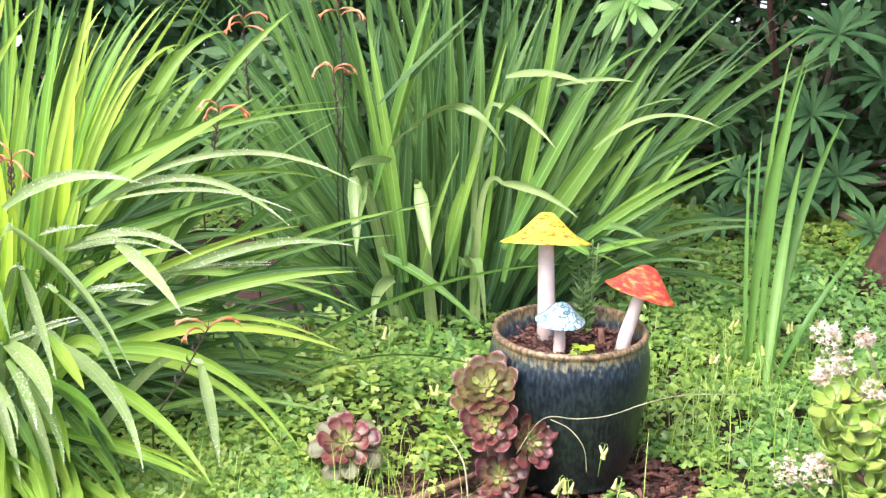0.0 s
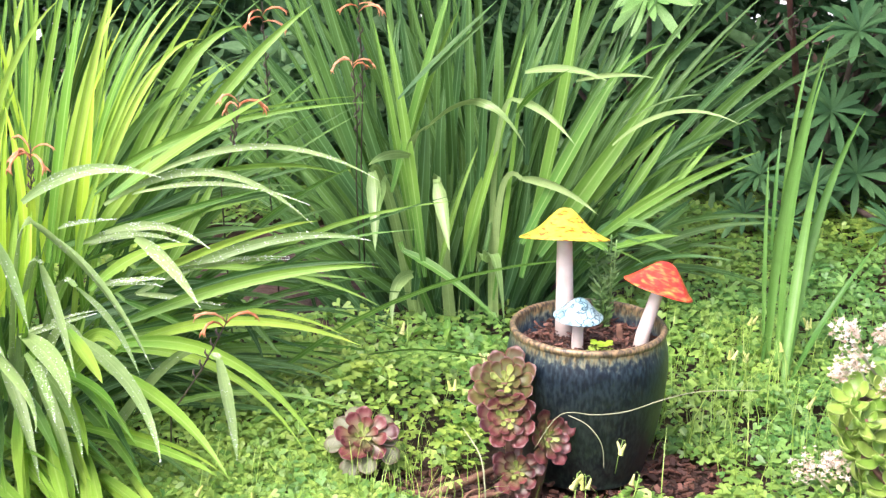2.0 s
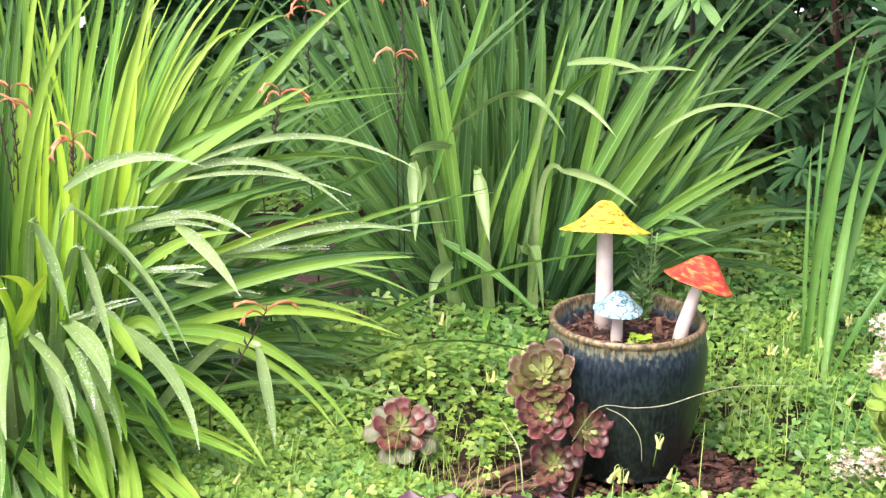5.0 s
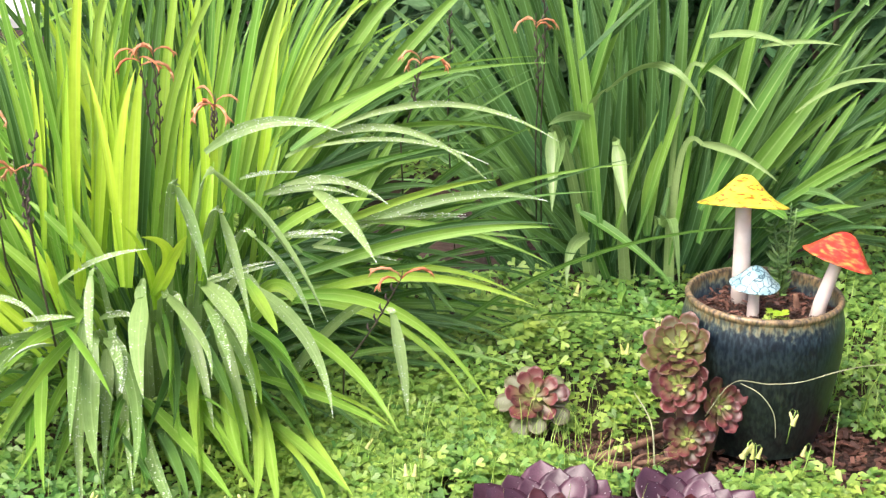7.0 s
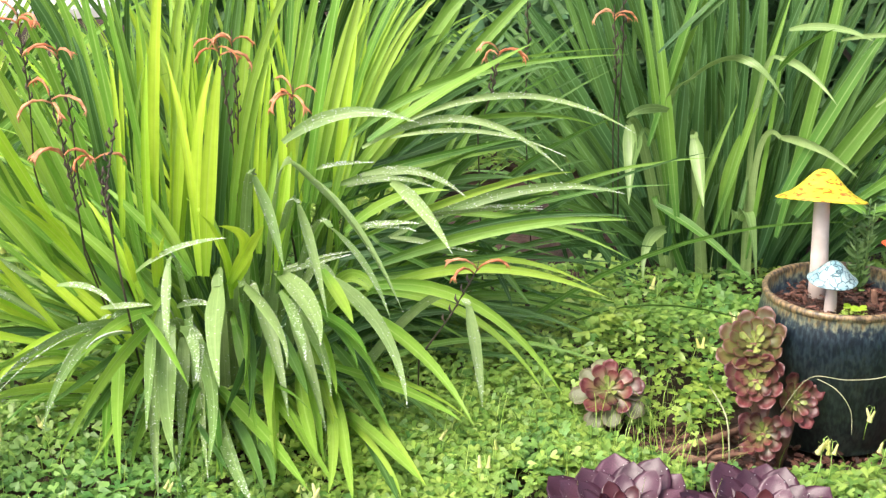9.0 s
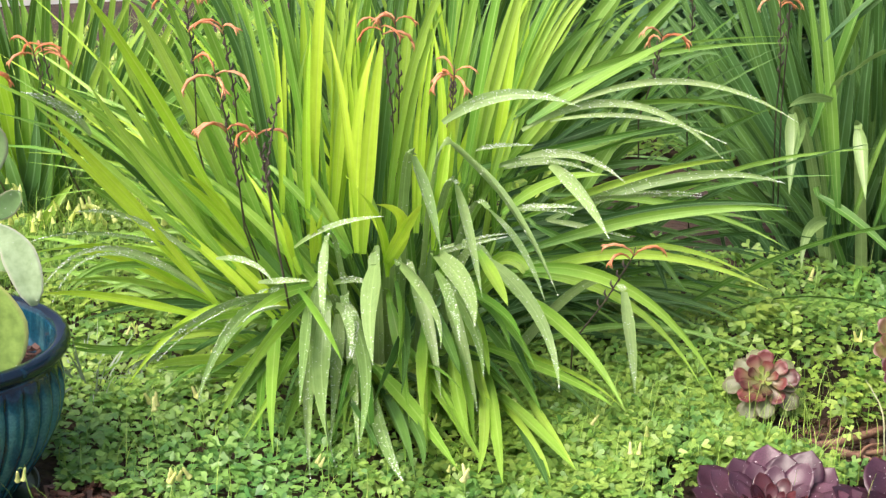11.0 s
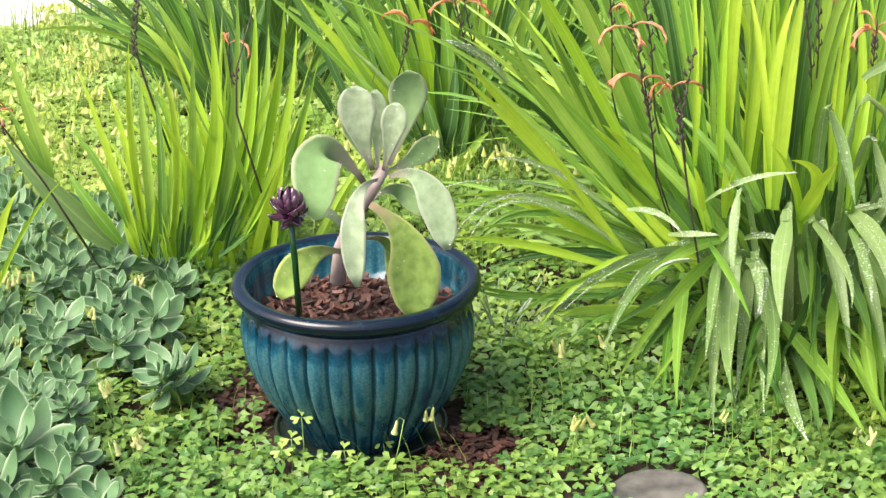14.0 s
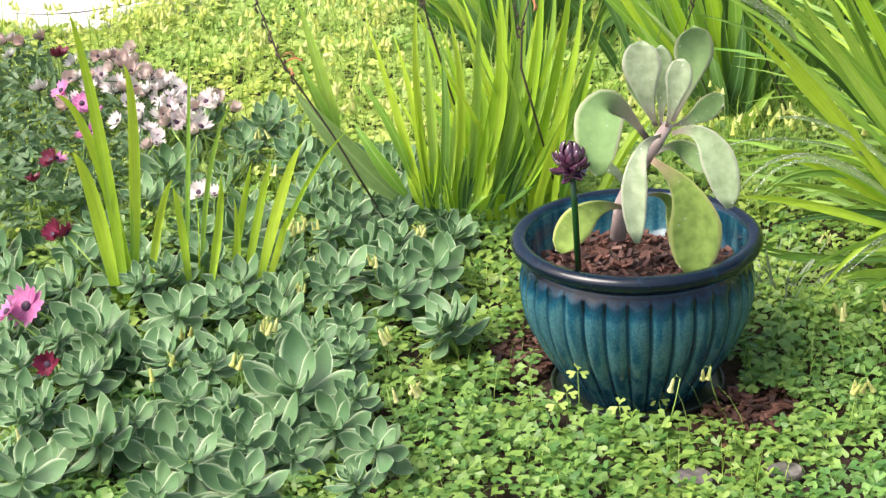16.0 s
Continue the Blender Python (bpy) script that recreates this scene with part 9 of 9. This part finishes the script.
tagged(mesh_part("hedge_foliage", scatter("hedge_foliage", NARROW, NARROW_FACES, at[keep], rng.uniform(0.05, 0.12, int(keep.sum())), 1.0), M_SHRUB), "shaded dark green foliage of the shrubbery behind", "foliage", kind="stuff")
count = 9000
far = np.stack([rng.uniform(-1.2, 3.2, count), rng.uniform(6.5, 7.1, count), rng.uniform(0, 1, count) * 1.15], 1)
far = far[[noise.noise(Vector((p[0] * 2.6, p[1] * 2.0, p[2] * 2.6 + 7))) > -0.12 + 0.3 * (p[2] - 0.6) for p in far]]
tagged(mesh_part("hedge_foliage", scatter("hedge_foliage", NARROW, NARROW_FACES, far, rng.uniform(0.07, 0.15, len(far)), 1.0), M_SHRUB), "green foliage of the shrubs further back", "foliage", kind="stuff")
M_DEAD = leaf_material("dead_leaf", (0.06, 0.035, 0.028), (0.16, 0.10, 0.08), rough=0.7, island=True, share=0.15)
at = np.stack([rng.normal(0.80, 0.07, 90), rng.normal(5.08, 0.08, 90), rng.uniform(0.48, 0.72, 90)], 1)
dead = thing("dead_branch", (0.98, 5.62, 0), "dry brown branch with withered leaves in the shrubs", "branch")
part("twig", tube([(0, 0, 0), (-0.12, -0.35, 0.38), (-0.18, -0.52, 0.62), (-0.2, -0.57, 0.85)], [0.012, 0.010, 0.008, 0.004], 7), M_TRUNK, dead)
mesh_part("withered_leaves", scatter("withered_leaves", NARROW, NARROW_FACES, at - np.array([0.98, 5.62, 0]), rng.uniform(0.015, 0.032, 90), 1.6), M_DEAD, dead)

trunk = thing("tree", (1.075, 4.79, 0), "leaning red-brown tree trunk in the clover", "tree")
part("trunk", tube([(0, 0, -0.05), (0.008, 0, 0.03), (0.075, 0.02, 0.2), (0.2, 0.05, 0.5), (0.4, 0.1, 1.1), (0.5, 0.15, 1.7)], [0.075, 0.066, 0.060, 0.055, 0.05, 0.04], 14), M_TRUNK, trunk)
for k, (dx, dz) in enumerate(((0.45, 0.4), (0.7, 0.1), (0.2, 0.5))):
    part("limb", tube([(0.35 + 0.05 * k, 0.1, 0.95 + 0.2 * k), (0.4 + dx * 0.6, 0.2, 1.2 + 0.2 * k + dz * 0.5), (0.4 + dx, 0.3, 1.5 + 0.2 * k + dz)], [0.028, 0.02, 0.01], 8), M_TRUNK, trunk)

# Crown out of view above the trunk, added to shade the ground behind.
crown = []
for k in range(40):
    c = np.array([1.25, 4.95, 2.1]) + rng.normal(0, 1, 3) * (0.70, 0.65, 0.3)
    crown.append(c + rng.normal(0, 1, (150, 3)) * (0.24, 0.24, 0.14))
crown = np.concatenate(crown) - np.array([1.075, 4.79, 0])
for k in range(5):
    c = crown[k * 1100 + 40]
    part("limb", tube([(0.5, 0.15, 1.65), (0.5 + (c[0] - 0.5) * 0.5, 0.15 + (c[1] - 0.15) * 0.4, 2.2), c], [0.035, 0.022, 0.008], 8), M_TRUNK, trunk)
mesh_part("crown", scatter("crown", NARROW, NARROW_FACES, crown, rng.uniform(0.06, 0.11, len(crown)), 0.9), M_SHRUB, trunk)

# ---- loose things on the soil ----
def branch(points, radii, label, mat=M_WOOD, name="fallen_branch", category="branch"):
    foot = Vector(points[0])
    run = rounded([(*p, r) for p, r in zip(points, radii)], 5)
    ob = part(name, tube([Vector(p[:3]) - foot for p in run], [p[3] for p in run], 8), mat)
    ob.matrix_basis = Matrix.Translation(foot)
    tagged(ob, label, category)


branch([(-0.16, 3.46, 0.012), (-0.10, 3.48, 0.016), (-0.02, 3.52, 0.022), (0.05, 3.60, 0.018), (0.09, 3.66, 0.012)], [0.003, 0.006, 0.008, 0.007, 0.004], "red-brown fallen branch on the soil")
branch([(-0.09, 3.455, 0.01), (0.0, 3.49, 0.012), (0.09, 3.54, 0.01)], [0.004, 0.006, 0.004], "thin red-brown fallen branch on the soil")
branch([(-0.13, 3.52, 0.006), (-0.03, 3.50, 0.014), (0.06, 3.47, 0.008)], [0.003, 0.004, 0.003], "thin red-brown fallen branch on the soil")
branch([(0.00, 3.44, 0.004), (0.02, 3.50, 0.022), (0.05, 3.55, 0.012)], [0.002, 0.003, 0.002], "thin red-brown fallen branch on the soil")
branch([(0.14, 3.49, 0.12), (0.186, 3.495, 0.187), (0.25, 3.50, 0.186), (0.309, 3.506, 0.192), (0.38, 3.54, 0.204), (0.45, 3.575, 0.206), (0.56, 3.60, 0.20)], [0.0006, 0.0008, 0.001, 0.001, 0.001, 0.0008, 0.0005], "pale dry grass stem across the pot", M_STRAW, "dry_grass_stem", "grass")
branch([(0.20, 3.50, 0.184), (0.235, 3.49, 0.17), (0.262, 3.485, 0.135), (0.268, 3.48, 0.09)], [0.0008, 0.0009, 0.0008, 0.0005], "pale dry grass stem hanging by the pot", M_STRAW, "dry_grass_stem", "grass")
branch([(0.055, 3.44, 0.0), (0.052, 3.45, 0.06), (0.042, 3.48, 0.11), (0.010, 3.53, 0.142)], [0.0016, 0.0016, 0.0014, 0.0008], "pale curved plant stem in front of the aeonium", M_STRAW, "dry_grass_stem", "grass")

bm = bmesh.new()
bmesh.ops.create_icosphere(bm, subdivisions=4, radius=1.0)
for v in bm.verts:
    v.co = Vector((v.co.x * 0.082, v.co.y * 0.07, v.co.z * 0.022)) * (1 + 0.10 * noise.noise(v.co * 1.6))
    v.co.z = min(v.co.z, 0.008 + 0.002 * noise.noise(v.co * 30))
stone = tagged(part("flat_stone", bm, M_STONE), "flat wet grey-brown stone among the clover", "stone", "stones in the clover")
stone.matrix_basis = pose(-0.935, 2.905, 0.010, 0, 0, 20)
for x, y, s in ((-1.263, 2.67, 0.45), (-1.143, 2.76, 0.38)):
    copy_thing(stone, pose(x, y, 0.008, 0, 0, x * 900)).scale = (s, s, 0.8)

bm = bmesh.new()
for i in range(1900):
    a, b, p, q = BARE[int(rng.integers(0, 4))]
    r, w = math.sqrt(rng.random()) * 1.5, rng.uniform(0, math.tau)
    s = rng.uniform(0.007, 0.024)
    bmesh.ops.create_cube(bm, size=1.0, matrix=pose(a + p * r * math.cos(w), b + q * r * math.sin(w), rng.uniform(-0.012, 0.012), rng.uniform(-25, 25), rng.uniform(-25, 25), rng.uniform(0, 360)) @ Matrix.Diagonal((s, s * 0.45, s * 0.2, 1)))
tagged(part("bark_mulch", bm, M_CHIP, smooth=False), "red-brown bark mulch on bare soil beside the pots", "mulch", kind="stuff")

yellow = thing("dead_leaf", (-1.868, 2.386, 0.0), "single orange-tan dead leaf hanging under a grey succulent", "leaf")
M_TAN = leaf_material("tan_dead_leaf", (0.46, 0.28, 0.07), (0.54, 0.34, 0.11), rough=0.6, share=0.2)
mesh_part("blade", ribbon("blade", (-0.000, 0.025, 0.088), (0.010, 0.001, 0.058), (0.014, -0.021, 0.030), 0.034, (0.6, -1, 0.5), paddle, 12, 0.15, 5, 0.002), M_TAN, yellow)
silver = clump("silver_tuft", (-1.44, 3.42), "small tuft of thin silver-grey leaves", "silver tufts")
M_SILVER = leaf_material("silver_leaf", (0.22, 0.29, 0.22), (0.36, 0.42, 0.34), rough=0.6, share=0.15)
tuft(silver, 36, 0.07, (0.08, 0.16), (0.2, 0.8), (0.004, 0.007), mats=[M_SILVER])

# dry weeds where the bed meets the paving
M_DRY = leaf_material("dry_weed", (0.10, 0.09, 0.05), (0.22, 0.20, 0.10), rough=0.7, island=True, share=0.1)
wisps("dry_weeds", [(x, y, 0.0) for x, y in zip(rng.uniform(-3.95, -3.1, 90), rng.uniform(4.2, 5.3, 90)) if not in_paving(x, y) and in_paving(x - 0.25, y + 0.3)], (0.15, 0.38), 0.0016, M_DRY, "thin dry weed stems at the edge of the paving", "weeds")
branch([(-3.95, 4.02, 0.10), (-3.90, 4.25, 0.05), (-3.78, 4.6, 0.035)], [0.0012, 0.0018, 0.001], "thin dry twig that leans over the paving", M_STALK)
branch([(0.305, 3.70, 0.245), (0.303, 3.70, 0.27), (0.300, 3.70, 0.288)], [0.007, 0.0065, 0.005], "short brown twig stump in the pot mulch", M_WOOD)
